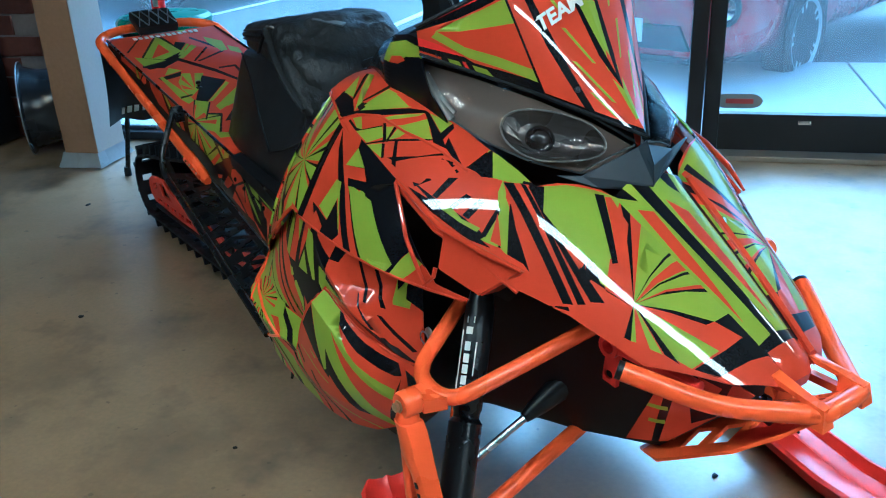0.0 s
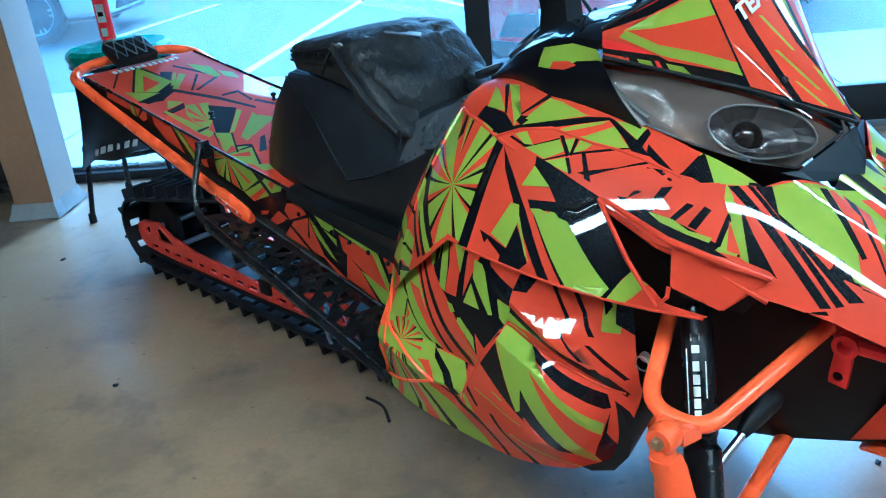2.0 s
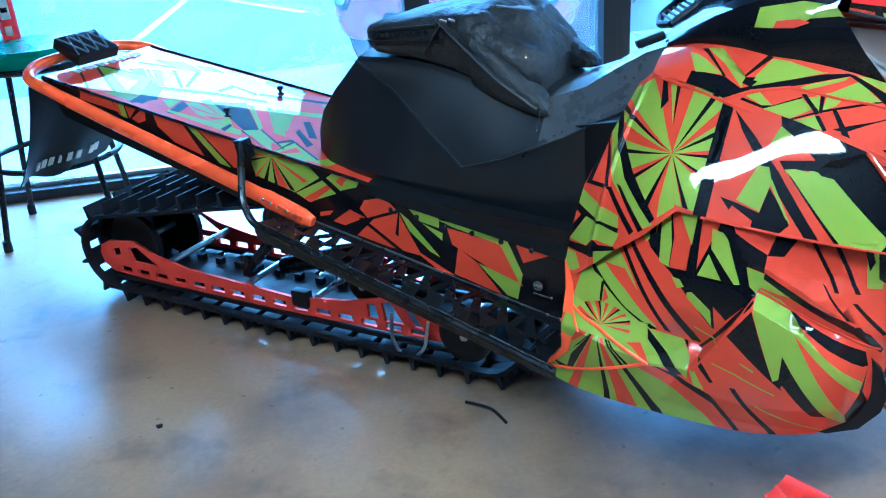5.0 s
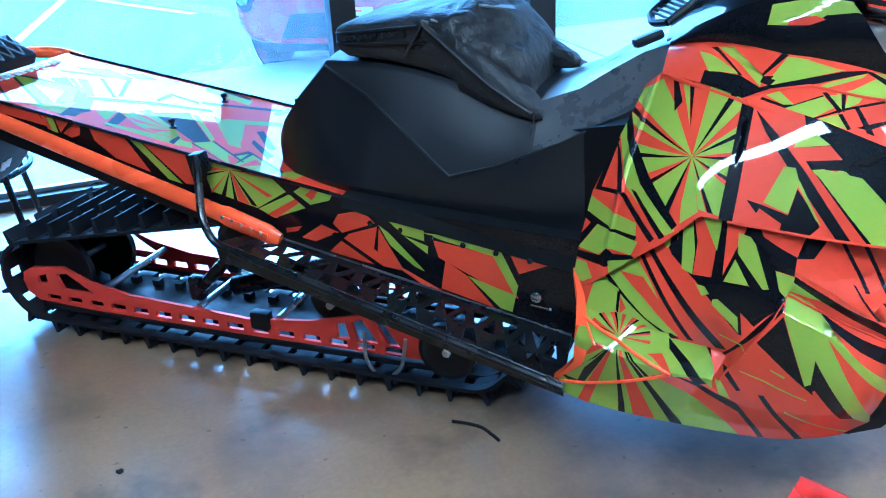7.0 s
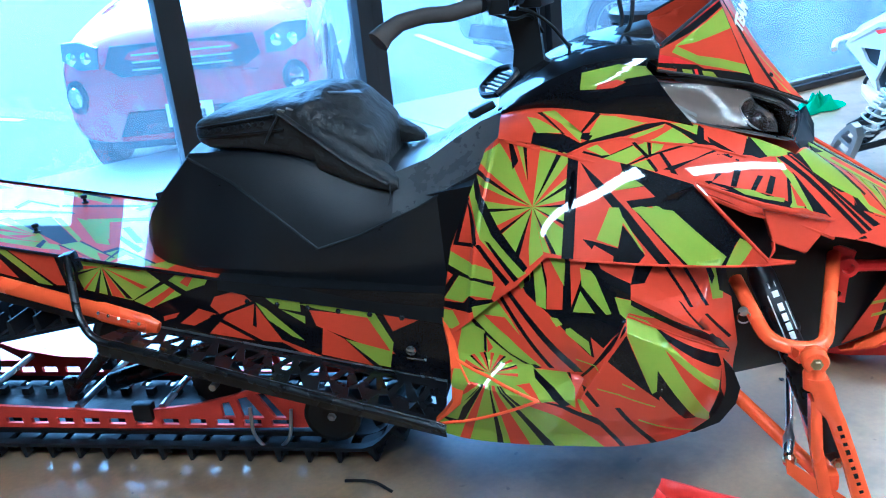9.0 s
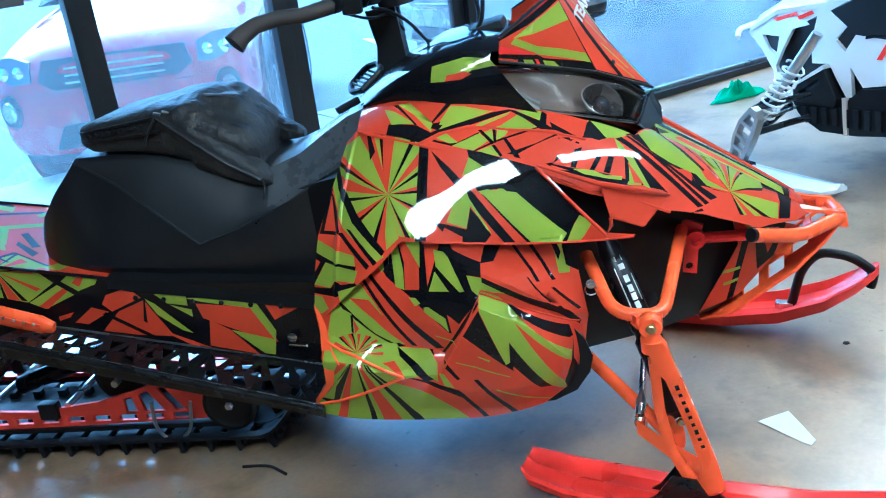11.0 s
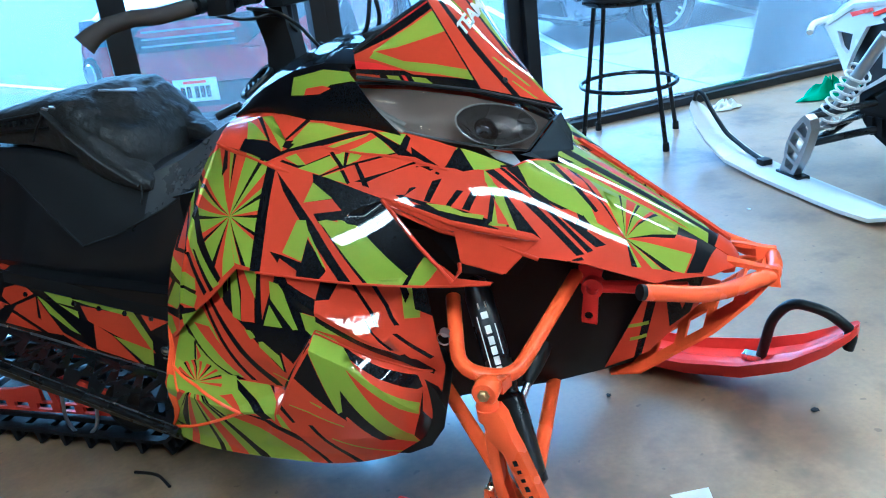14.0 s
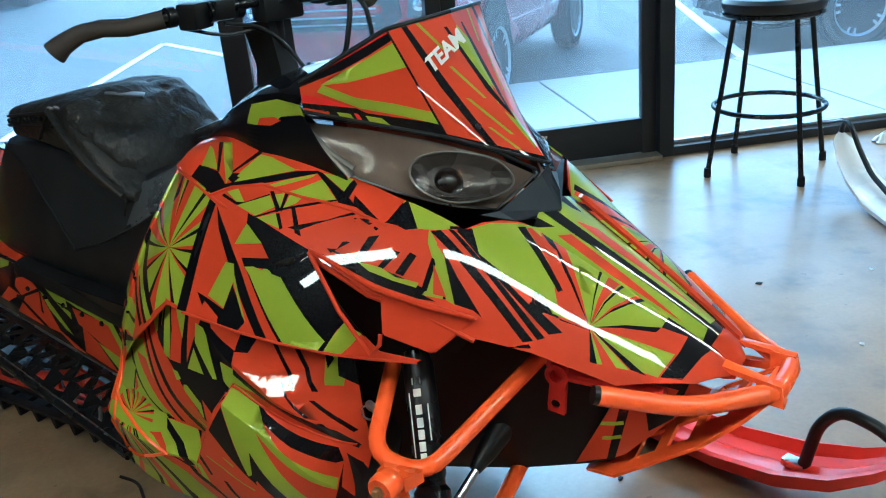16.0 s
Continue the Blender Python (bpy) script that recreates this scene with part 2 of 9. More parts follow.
# ---- mesh helpers ----
def finish(name, bm, material, parent=None, label="", smooth=True):
    me = bpy.data.meshes.new(name)
    bmesh.ops.recalc_face_normals(bm, faces=bm.faces[:])
    bm.to_mesh(me)
    bm.free()
    for m in material if isinstance(material, (list, tuple)) else [material]:
        me.materials.append(m)
    if smooth:
        me.polygons.foreach_set("use_smooth", [True] * len(me.polygons))
        me.set_sharp_from_angle(angle=radians(35))
    ob = new(name, me)
    if parent:
        ob.parent = parent
    if label:
        tagged(ob, label)
    return ob


def part(name, bm, material, parent, label="", smooth=True):
    return finish(name, bm, material, parent, label, smooth)


def thing(name, m, label, category, group="", kind=""):
    e = new(name)
    e.empty_display_size = 0.1
    e.matrix_world = m
    return tagged(e, label, category, group, kind)


def box(bm, c, s, m=None, bevel=0.0):
    """A block of size s round c, its edges rounded by bevel; m turns it about its centre."""
    t = Matrix.Translation(c) @ (m or Matrix.Identity(4)) @ Matrix.Diagonal((*s, 1))
    vs = bmesh.ops.create_cube(bm, size=1.0, matrix=t)["verts"]
    if bevel:
        es = list({e for v in vs for e in v.link_edges})
        bmesh.ops.bevel(bm, geom=es, offset=bevel, segments=2, affect="EDGES", profile=0.6)
    return bm


def rounded(pts, r, n=5):
    """A polyline with its inner corners rounded to about r."""
    pts = [Vector(p) for p in pts]
    out = [pts[0]]
    for a, b, c in zip(pts, pts[1:], pts[2:]):
        d = min(r, (a - b).length * 0.45, (c - b).length * 0.45)
        p, q = b + (a - b).normalized() * d, b + (c - b).normalized() * d
        out += [p.lerp(b, i / n).lerp(b.lerp(q, i / n), i / n) for i in range(n + 1)]
    return out + [pts[-1]]


def sweep(bm, pts, r, n=12, cap=True, flat=(1.0, 1.0), up=None):
    """A tube along pts; r is one radius or one for each point."""
    pts = [Vector(p) for p in pts]
    rr = r if isinstance(r, (list, tuple)) else [r] * len(pts)
    rings, side = [], None
    for i, p in enumerate(pts):
        d = (pts[min(i + 1, len(pts) - 1)] - pts[max(i - 1, 0)]).normalized()
        if side is None:
            ref = Vector(up) if up else (Vector((0, 0, 1)) if abs(d.z) < 0.9 else Vector((1, 0, 0)))
            side = d.cross(ref).normalized()
        side = (side - d * side.dot(d)).normalized()
        top = side.cross(d)
        rings.append([bm.verts.new(p + (side * math.cos(a) * flat[0] + top * math.sin(a) * flat[1]) * rr[i]) for a in (2 * math.pi * k / n for k in range(n))])
    for a, b in zip(rings, rings[1:]):
        for k in range(n):
            bm.faces.new((a[k], a[(k + 1) % n], b[(k + 1) % n], b[k]))
    if cap:
        bm.faces.new(rings[0][::-1]), bm.faces.new(rings[-1])
    return bm


def tube(bm, pts, r, bend=0.03, n=12, **k):
    return sweep(bm, rounded(pts, bend), r, n, **k)


def lathe(bm, prof, m=None, n=24):
    """Turns a profile of (radius, height) about z."""
    m = m or Matrix.Identity(4)
    rings = [[bm.verts.new(m @ Vector((r * math.cos(a), r * math.sin(a), z))) for a in (2 * math.pi * k / n for k in range(n))] for r, z in prof]
    for a, b in zip(rings, rings[1:]):
        for k in range(n):
            bm.faces.new((a[k], a[(k + 1) % n], b[(k + 1) % n], b[k]))
    for ring in (rings[0], rings[-1]):
        bm.faces.new(ring)
    return bm


def loft(bm, rings, cap=True, closed=True):
    vs = [[bm.verts.new(p) for p in ring] for ring in rings]
    n = len(vs[0])
    for a, b in zip(vs, vs[1:]):
        for k in range(n if closed else n - 1):
            bm.faces.new((a[k], a[(k + 1) % n], b[(k + 1) % n], b[k]))
    if cap and closed:
        bm.faces.new(vs[0][::-1]), bm.faces.new(vs[-1])
    return bm


def ccw(poly):
    area = sum(a[0] * b[1] - b[0] * a[1] for a, b in zip(poly, list(poly[1:]) + [poly[0]]))
    return list(poly) if area > 0 else list(reversed(poly))


def plate(bm, outline, place, depth, holes=()):
    """A flat plate with holes: outline and holes are 2D, place(u, v, w) gives the 3D point, w from 0 to depth."""
    from mathutils.geometry import delaunay_2d_cdt
    verts, faces = [], []
    for lp in (ccw(q) for q in [outline, *holes]):
        faces.append(list(range(len(verts), len(verts) + len(lp))))
        verts += [Vector(p) for p in lp]
    vs, _, fs, _, _, of = delaunay_2d_cdt(verts, [], faces, 0, 1e-6, True)
    front = [bm.verts.new(place(v.x, v.y, 0.0)) for v in vs]
    back = [bm.verts.new(place(v.x, v.y, depth)) for v in vs]
    rim = set()
    for f, o in zip(fs, of):
        if list(o) == [0]:
            bm.faces.new([front[i] for i in f]), bm.faces.new([back[i] for i in reversed(f)])
            rim |= {(f[k], f[(k + 1) % len(f)]) for k in range(len(f))}
    for a, b in rim:
        if (b, a) not in rim:
            bm.faces.new((front[b], front[a], back[a], back[b]))
    for v in front + back:
        if not v.link_faces:
            bm.verts.remove(v)
    return bm


def hexbolt(bm, p, axis, r=0.011, h=0.008):
    q = Vector(axis).to_track_quat("Z", "Y").to_matrix().to_4x4()
    return lathe(bm, [(r * 1.35, 0), (r * 1.35, h * 0.3), (r, h * 0.35), (r, h), (r * 0.8, h * 1.15)], Matrix.Translation(p) @ q, 6)

# ---- the room: its window wall runs along u, w points out to the car park ----
RM = pose(0, 0, 0, 0, 0, 42.8)
WALL_W, WALL_T = 2.58, 0.11


def room_part(name, bm, material, label, kind="structure", parent=None, smooth=False):
    ob = finish(name, bm, material, parent, "", smooth)
    if not parent:
        ob.matrix_world = RM
    return tagged(ob, label, "", "", kind)


bm = bmesh.new()
box(bm, (-1.2, -1.71, -0.06), (12.4, 8.8, 0.12))
room_part("floor", bm, FLOOR, "sealed grey-brown concrete showroom floor with stains")

bm = bmesh.new()
box(bm, (-1.2, -1.6, 3.06), (12.6, 9.2, 0.12))
room_part("ceiling", bm, CEIL, "off-white ceiling with light panels")
for nm, c, s in (("wall_back", (-1.2, -6.15, 1.5), (12.4, 0.1, 3.0)), ("wall_left", (-7.45, -1.71, 1.5), (0.1, 8.8, 3.0)), ("wall_right", (5.05, -1.71, 1.5), (0.1, 8.8, 3.0))):
    bm = bmesh.new()
    box(bm, c, s)
    room_part(nm, bm, WALLP, "plain painted showroom wall")
bm = bmesh.new()
box(bm, (1.0, WALL_W + 0.055, 2.72), (8.0, WALL_T, 0.56))
room_part("wall_header", bm, WALLP, "plain wall above the shop windows")


def window(name, s0, s1, z0, z1, label):
    """A fixed shop window: sill rail, head rail and one pane."""
    w = thing(name, RM, label, "window", "", "structure")
    y = WALL_W + WALL_T / 2
    bm = bmesh.new()
    box(bm, ((s0 + s1) / 2, y, z0 + 0.022), (s1 - s0, WALL_T, 0.044), bevel=0.003)
    part("window_sill", bm, FRAME, w)
    bm = bmesh.new()
    box(bm, ((s0 + s1) / 2, y + 0.01, z0 + 0.054), (s1 - s0, 0.03, 0.02), bevel=0.002)
    part("glazing_bead", bm, STEEL, w, "pale metal glazing bead")
    bm = bmesh.new()
    box(bm, ((s0 + s1) / 2, y, z1 - 0.03), (s1 - s0, WALL_T, 0.06), bevel=0.003)
    part("window_head", bm, FRAME, w)
    bm = bmesh.new()
    box(bm, ((s0 + s1) / 2, y + 0.012, (z0 + z1) / 2 + 0.01), (s1 - s0, 0.008, z1 - z0 - 0.10))
    p = part("pane", bm, GLASS, w, "clear shop window pane, slightly dusty, with a glare-like haze", smooth=False)
    p.visible_shadow = False
    return w


def post(s0, s1, name="mullion"):
    bm = bmesh.new()
    box(bm, ((s0 + s1) / 2, WALL_W + WALL_T / 2 - 0.004, 1.22), (s1 - s0, WALL_T + 0.008, 2.44), bevel=0.004)
    ob = room_part(name, bm, FRAME, "dark bronze aluminium window post")
    return ob


window("window_1", -3.0, -0.694, 0.0, 2.44, "wide fixed shop window in a dark frame")
window("window_2", -0.585, 0.215, 0.0, 2.44, "narrow fixed shop window in a dark frame")
window("window_3", 1.39, 4.98, 0.0, 2.44, "wide fixed shop window in a dark frame")
post(-0.694, -0.585)
post(0.215, 0.284)
post(1.315, 1.39)

door = thing("door_1", RM, "closed glazed shop door in a dark frame", "door", "", "structure")
yd = WALL_W + WALL_T / 2
for nm, c, s in (("stile", (0.325, yd, 1.08), (0.07, 0.05, 2.12)), ("stile", (1.275, yd, 1.08), (0.07, 0.05, 2.12)), ("bottom_rail", (0.80, yd, 0.115), (0.88, 0.05, 0.17)), ("top_rail", (0.80, yd, 2.09), (0.88, 0.05, 0.10))):
    bm = bmesh.new()
    box(bm, c, s, bevel=0.004)
    part(nm, bm, FRAME, door)
bm = bmesh.new()
box(bm, (0.80, yd, 1.12), (0.88, 0.008, 1.84))
p = part("pane", bm, GLASS, door, "clear door pane", smooth=False)
p.visible_shadow = False
bm = bmesh.new()
box(bm, (0.73, yd - 0.027, 0.165), (0.055, 0.008, 0.018), bevel=0.002)
part("lock_plate", bm, STEEL, door, "small steel lock plate")
bm = bmesh.new()
prof = [(0.44 + 0.055 * math.cos(a) * (1 if abs(math.cos(a)) < 0.99 else 1) + (0.05 if math.cos(a) > 0 else -0.05), 0.255 + 0.034 * math.sin(a)) for a in (2 * math.pi * (k + 0.5) / 20 for k in range(20))]
plate(bm, prof, lambda a, b, c: Vector((a, yd - 0.006 - c, b)), 0.002)
part("sticker", bm, surface("sticker_grey", (0.20, 0.22, 0.24), 0.4, vary=0.2), door, "oval grey sticker on the glass")
bm = bmesh.new()
box(bm, (0.445, yd - 0.0105, 0.255), (0.12, 0.002, 0.022), bevel=0.0005)
part("sticker_mark", bm, surface("sticker_red", (0.35, 0.06, 0.06), 0.5), door, "faded red bar on the sticker")
bm = bmesh.new()
box(bm, (0.80, yd - 0.03, 0.012), (1.03, 0.15, 0.024), bevel=0.004)
room_part("threshold", bm, surface("threshold_aluminium", (0.33, 0.29, 0.24), 0.45, 0.6, vary=0.2), "worn metal door threshold")
bm = bmesh.new()
box(bm, (0.80, yd, 2.22), (1.03, WALL_T, 0.13), bevel=0.004)
room_part("transom", bm, FRAME, "dark door head")
bm = bmesh.new()
box(bm, (0.80, yd, 2.36), (1.03, 0.008, 0.16))
room_part("transom_pane", bm, GLASS, "small pane above the door").visible_shadow = False

blind = thing("roller_blind", RM, "dark grey roller blind half down inside the wide shop window", "blind")
bm = bmesh.new()
box(bm, (-1.995, WALL_W - 0.045, 1.87), (1.89, 0.003, 1.10))
part("fabric", bm, fabric_mat("blind_cloth", (0.022, 0.022, 0.024), 0.85, 600), blind)
bm = bmesh.new()
box(bm, (-1.995, WALL_W - 0.045, 1.312), (1.91, 0.016, 0.03), bevel=0.005)
part("bottom_bar", bm, FRAME, blind, "dark bottom bar")
bm = bmesh.new()
tube(bm, [(-2.95, WALL_W - 0.04, 2.42), (-1.04, WALL_W - 0.04, 2.42)], 0.028, 0, 16)
part("roller", bm, FRAME, blind, "dark roller tube")
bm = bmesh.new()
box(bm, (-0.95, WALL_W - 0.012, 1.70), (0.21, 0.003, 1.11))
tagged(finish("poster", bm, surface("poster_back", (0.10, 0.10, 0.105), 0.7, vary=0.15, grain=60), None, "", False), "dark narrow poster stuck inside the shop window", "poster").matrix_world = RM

# brick pier beside the windows, each brick on its own
bm = bmesh.new()
box(bm, (-5.2, WALL_W + 0.075, 1.5), (4.4, 0.13, 3.0))
pier = room_part("wall_brick", bm, MORTAR, "dark red brick pier beside the shop window")
bm = bmesh.new()
box(bm, (0, 0, 0), (0.292, 0.018, 0.101), bevel=0.004)
brick_me = finish("brick", bm, BRICK, None, "", False)
brick_data = brick_me.data
bpy.data.objects.remove(brick_me)
rng = random.Random(4)
for row in range(27):
    for k in range(15):
        s = -7.2 + 0.302 * k + (0.151 if row % 2 else 0)
        if s > -3.14:
            continue
        b = new("brick", brick_data)
        b.parent = pier
        b.matrix_parent_inverse = Matrix.Identity(4)
        b.matrix_basis = pose(s, WALL_W + 0.006 + rng.uniform(-0.002, 0.002), 0.056 + 0.111 * row, 0, 0, rng.uniform(-0.4, 0.4))

# ceiling lights: rows of long fluorescent panels
fix = thing("ceiling_light", RM @ pose(0, 0, 2.96), "long white fluorescent ceiling light, switched on", "ceiling light", "ceiling lights")
bm = bmesh.new()
box(bm, (0, 0, 0.01), (2.46, 0.29, 0.05), bevel=0.006)
part("housing", bm, WHITEP, fix)
for k in range(4):
    bm = bmesh.new()
    box(bm, (0, -0.0945 + 0.063 * k, -0.022), (2.40, 0.051, 0.016), bevel=0.006)
    part("lamp_tube", bm, TUBE, fix, "glowing fluorescent tube")
# the first two follow their reflections; the pair at 3.80 is added fill light
LIGHT_SPOTS = [(-2.15, -1.6), (1.30, -1.6), (3.80, 1.2), (3.80, -4.6)]
fix.matrix_world = RM @ pose(LIGHT_SPOTS[0][0], LIGHT_SPOTS[0][1], 2.96)
for s, w in LIGHT_SPOTS[1:]:
    copy_thing(fix, RM @ pose(s, w, 2.96))

# ---- outside ----
bm = bmesh.new()
bmesh.ops.create_grid(bm, x_segments=1, y_segments=1, size=400, matrix=Matrix.Translation((0, 0, -0.16)))
tagged(finish("ground", bm, ASPHALT, None, "", False), "weathered asphalt car park", "", "", "structure")
for k in range(10):
    bm = bmesh.new()
    box(bm, (-7.7 + 1.5 * k + 0.745, WALL_W + WALL_T + 1.08, -0.09), (1.485, 2.16, 0.14), bevel=0.008)
    room_part("pavement", bm, WALK, "pale concrete pavement slab")


# unseen wall, added to keep low sky out of the deck's reflections
bm = bmesh.new()
box(bm, (-17.4, 21.0, 6.3), (22.0, 2.0, 13.0), bevel=0.05)
room_part("sky_block_wall", bm, surface("sky_block_dark", (0.10, 0.075, 0.06), 0.9, vary=0.3, grain=3, patch=0.4, relief=0.2), "unseen plain dark wall added across the car park to block low sky")


def stripe(a, b, width=0.10):
    a, b = Vector((*a, 0)), Vector((*b, 0))
    d = (b - a)
    bm = bmesh.new()
    box(bm, (0, 0, 0), (d.length, width, 0.004))
    ob = finish("parking_line", bm, LINE, None, "", False)
    ob.matrix_world = RM @ Matrix.Translation((*((a + b) / 2).xy, -0.156)) @ Matrix.Rotation(math.atan2(d.y, d.x), 4, "Z")
    tagged(ob, "worn white parking line", "", "", "structure")


stripe((-2.75, 5.6), (-2.2, 10.6))
stripe((-2.2, 10.6), (-0.9, 8.2))
stripe((-5.1, 7.6), (-4.4, 10.4))
stripe((3.2, 5.4), (4.3, 9.6))
stripe((5.4, 5.4), (6.5, 9.6))

# ---- snowmobile: the curved skins (x ahead, y to its left, z up; its right side is at negative y) ----
def thin_plate(ctrl):
    """A smooth height over the plane, led by a few control points (u, v, height): a quadric plus soft cubic radial terms."""
    c = np.array(ctrl, float)
    n, mid = len(c), np.array(ctrl, float)[:, :2].mean(0)

    def tail(u, v):
        a, b = u - mid[0], v - mid[1]
        return [1.0, a, b, a * a, a * b, b * b]

    k = np.hypot(c[:, None, 0] - c[None, :, 0], c[:, None, 1] - c[None, :, 1]) ** 3 + 1e-3 * np.eye(n)
    p = np.array([tail(u, v) for u, v, _ in ctrl])
    w = np.linalg.solve(np.block([[k, p], [p.T, np.zeros((6, 6))]]), np.r_[c[:, 2], np.zeros(6)])

    def height(u, v):
        return float(np.hypot(c[:, 0] - u, c[:, 1] - v) ** 3 @ w[:n] + np.dot(tail(u, v), w[n:]))

    return height


UP_CTRL = [(-0.662, 0.824, -0.2249), (-0.6, 0.86, -0.2467), (-0.447, 0.836, -0.312), (-0.376, 0.816, -0.3415), (-0.232, 0.765, -0.3458), (-0.532, 0.747, -0.3835),
           (-0.72, 0.64, -0.3375), (-0.73, 0.5, -0.385), (-0.44, 0.63, -0.4516), (-0.174, 0.647, -0.4127), (-0.359, 0.55, -0.4633), (-0.085, 0.629, -0.3621),
           (-0.041, 0.603, -0.3527), (-0.19, 0.56, -0.4283), (-0.34, 0.73, -0.3848), (-0.46, 0.69, -0.3986), (-0.25, 0.7, -0.3996)]
LOW_CTRL = [(-0.623, 0.421, -0.455), (-0.301, 0.423, -0.470), (-0.701, 0.251, -0.425), (-0.516, 0.247, -0.446), (-0.244, 0.258, -0.421),
            (-0.164, 0.519, -0.372), (-0.359, 0.537, -0.452), (-0.442, 0.406, -0.460), (-0.716, 0.491, -0.385), (-0.552, 0.337, -0.448),
            (-0.191, 0.412, -0.430), (-0.762, 0.266, -0.405), (-0.135, 0.413, -0.345), (-0.72, 0.60, -0.345), (-0.36, 0.62, -0.43)]
HOOD_CTRL = [(0.05, -0.083, 0.742), (0.20, -0.062, 0.650), (0.352, -0.038, 0.549), (0.188, -0.19, 0.622), (0.300, -0.141, 0.545),
             (0.044, -0.273, 0.668), (-0.012, -0.200, 0.788), (-0.207, -0.228, 0.857), (-0.447, -0.317, 0.838), (-0.232, -0.340, 0.768),
             (-0.60, -0.250, 0.862), (-0.603, -0.158, 0.890), (0.13, -0.235, 0.612), (-0.42, -0.21, 0.905)]
up_y, low_y, hood_z = thin_plate(UP_CTRL), thin_plate(LOW_CTRL), thin_plate(HOOD_CTRL)


def tunnel_edge(x):
    """Height of the tunnel's top edge."""
    return 0.542 + (-1.311 - x) * 0.174


def tunnel_side(x):
    return -0.214 - 0.075 * max(0.0, (x + 1.45) / 0.75)


def bent(x, *pts):
    """Straight pieces through (x, value) points."""
    return float(np.interp(x, [p[0] for p in pts], [p[1] for p in pts]))


# folds of the lower panel: the ledge behind the foot, the raised block and the long fold above it
LEDGE = [(-0.80, 0.418), (-0.666, 0.406), (-0.535, 0.371), (-0.457, 0.366), (-0.33, 0.335), (-0.20, 0.29)]
LEDGE_TOP = [(-0.80, 0.465), (-0.719, 0.455), (-0.554, 0.437), (-0.455, 0.405), (-0.33, 0.35), (-0.20, 0.30)]
FACET = [(-0.56, 0.001), (-0.457, 0.037), (-0.42, 0.018), (-0.36, 0.004), (-0.30, 0.001)]
BLOCK_TOP = [(-0.372, 0.545), (-0.357, 0.538), (-0.283, 0.503), (-0.222, 0.470), (-0.160, 0.428), (-0.13, 0.40)]
BLOCK_FOLD = [(-0.39, 0.522), (-0.362, 0.520), (-0.326, 0.504), (-0.284, 0.485), (-0.235, 0.442), (-0.189, 0.375), (-0.15, 0.32)]
UPPER_FOLD = [(-0.44, 0.635), (-0.362, 0.588), (-0.284, 0.549), (-0.226, 0.512), (-0.169, 0.455), (-0.13, 0.41)]


def low_lift(x, z):
    y = low_y(x, z)
    # the ledge juts out and drops to the foot of the panel; above it the skin falls back
    zf, zt = bent(x, *LEDGE), bent(x, *LEDGE_TOP)
    out = bent(x, (-0.80, 0.050), (-0.70, 0.046), (-0.61, 0.034), (-0.545, 0.025), (-0.50, 0.017), (-0.457, 0.011), (-0.36, 0.003), (-0.30, 0.0))
    back = bent(x, (-0.80, 0.012), (-0.70, 0.014), (-0.61, 0.002), (-0.55, -0.004), (-0.50, -0.014), (-0.455, -0.024), (-0.42, -0.010), (-0.36, 0.0))
    h = bent(x, *FACET)
    ledge = bent(z, (zf - 0.13, 0.0), (zf, out), (zf + h, out - 0.8 * h), (zt, back), (zt + 0.07, 0.0))
    # the raised block with the arrow, its edge running up and back
    a = (x + 0.457) * 0.86 - (z - 0.372) * 0.51
    if a > -0.004 and z < bent(x, *BLOCK_TOP) + 0.03 and x < -0.12:
        zb, zk = bent(x, *BLOCK_TOP), bent(x, *BLOCK_FOLD)
        crest = bent(x, (-0.36, 0.020), (-0.20, 0.022), (-0.13, 0.0))
        block = bent(z, (0.27, 0.0), (0.33, crest * 0.8), (zk, crest), (zb, -0.010), (zb + 0.03, 0.0))
        f = min(1.0, (a + 0.004) / 0.008)
        ledge = ledge * (1 - f) + block * f
    zu = bent(x, *UPPER_FOLD)
    # above the long fold a flat face leans back to the panel; below it the skin tucks in
    tilt = 0.42 * (x + 0.267) - 0.455
    face = low_y(x, max(z, zu)) - (tilt + 0.97 * (max(z, zu) - 0.538))
    fold = min(max(0.0, face), 0.018) * bent(x, (-0.37, 0.0), (-0.33, 1.0), (-0.23, 1.0), (-0.165, 0.0)) * bent(z, (zu - 0.030, 0.0), (zu, 1.0))
    fold = max(fold, bent(x, (-0.41, 0.0), (-0.36, 0.006), (-0.22, 0.006), (-0.15, 0.0)) * bent(z, (zu - 0.018, 0.0), (zu, 1.0), (zu + 0.028, 0.0)))
    return y - ledge - fold


def within(p, poly):
    inside = False
    for (x1, y1), (x2, y2) in zip(poly, poly[1:] + poly[:1]):
        if (y1 > p[1]) != (y2 > p[1]) and p[0] < (x2 - x1) * (p[1] - y1) / (y2 - y1) + x1:
            inside = not inside
    return inside


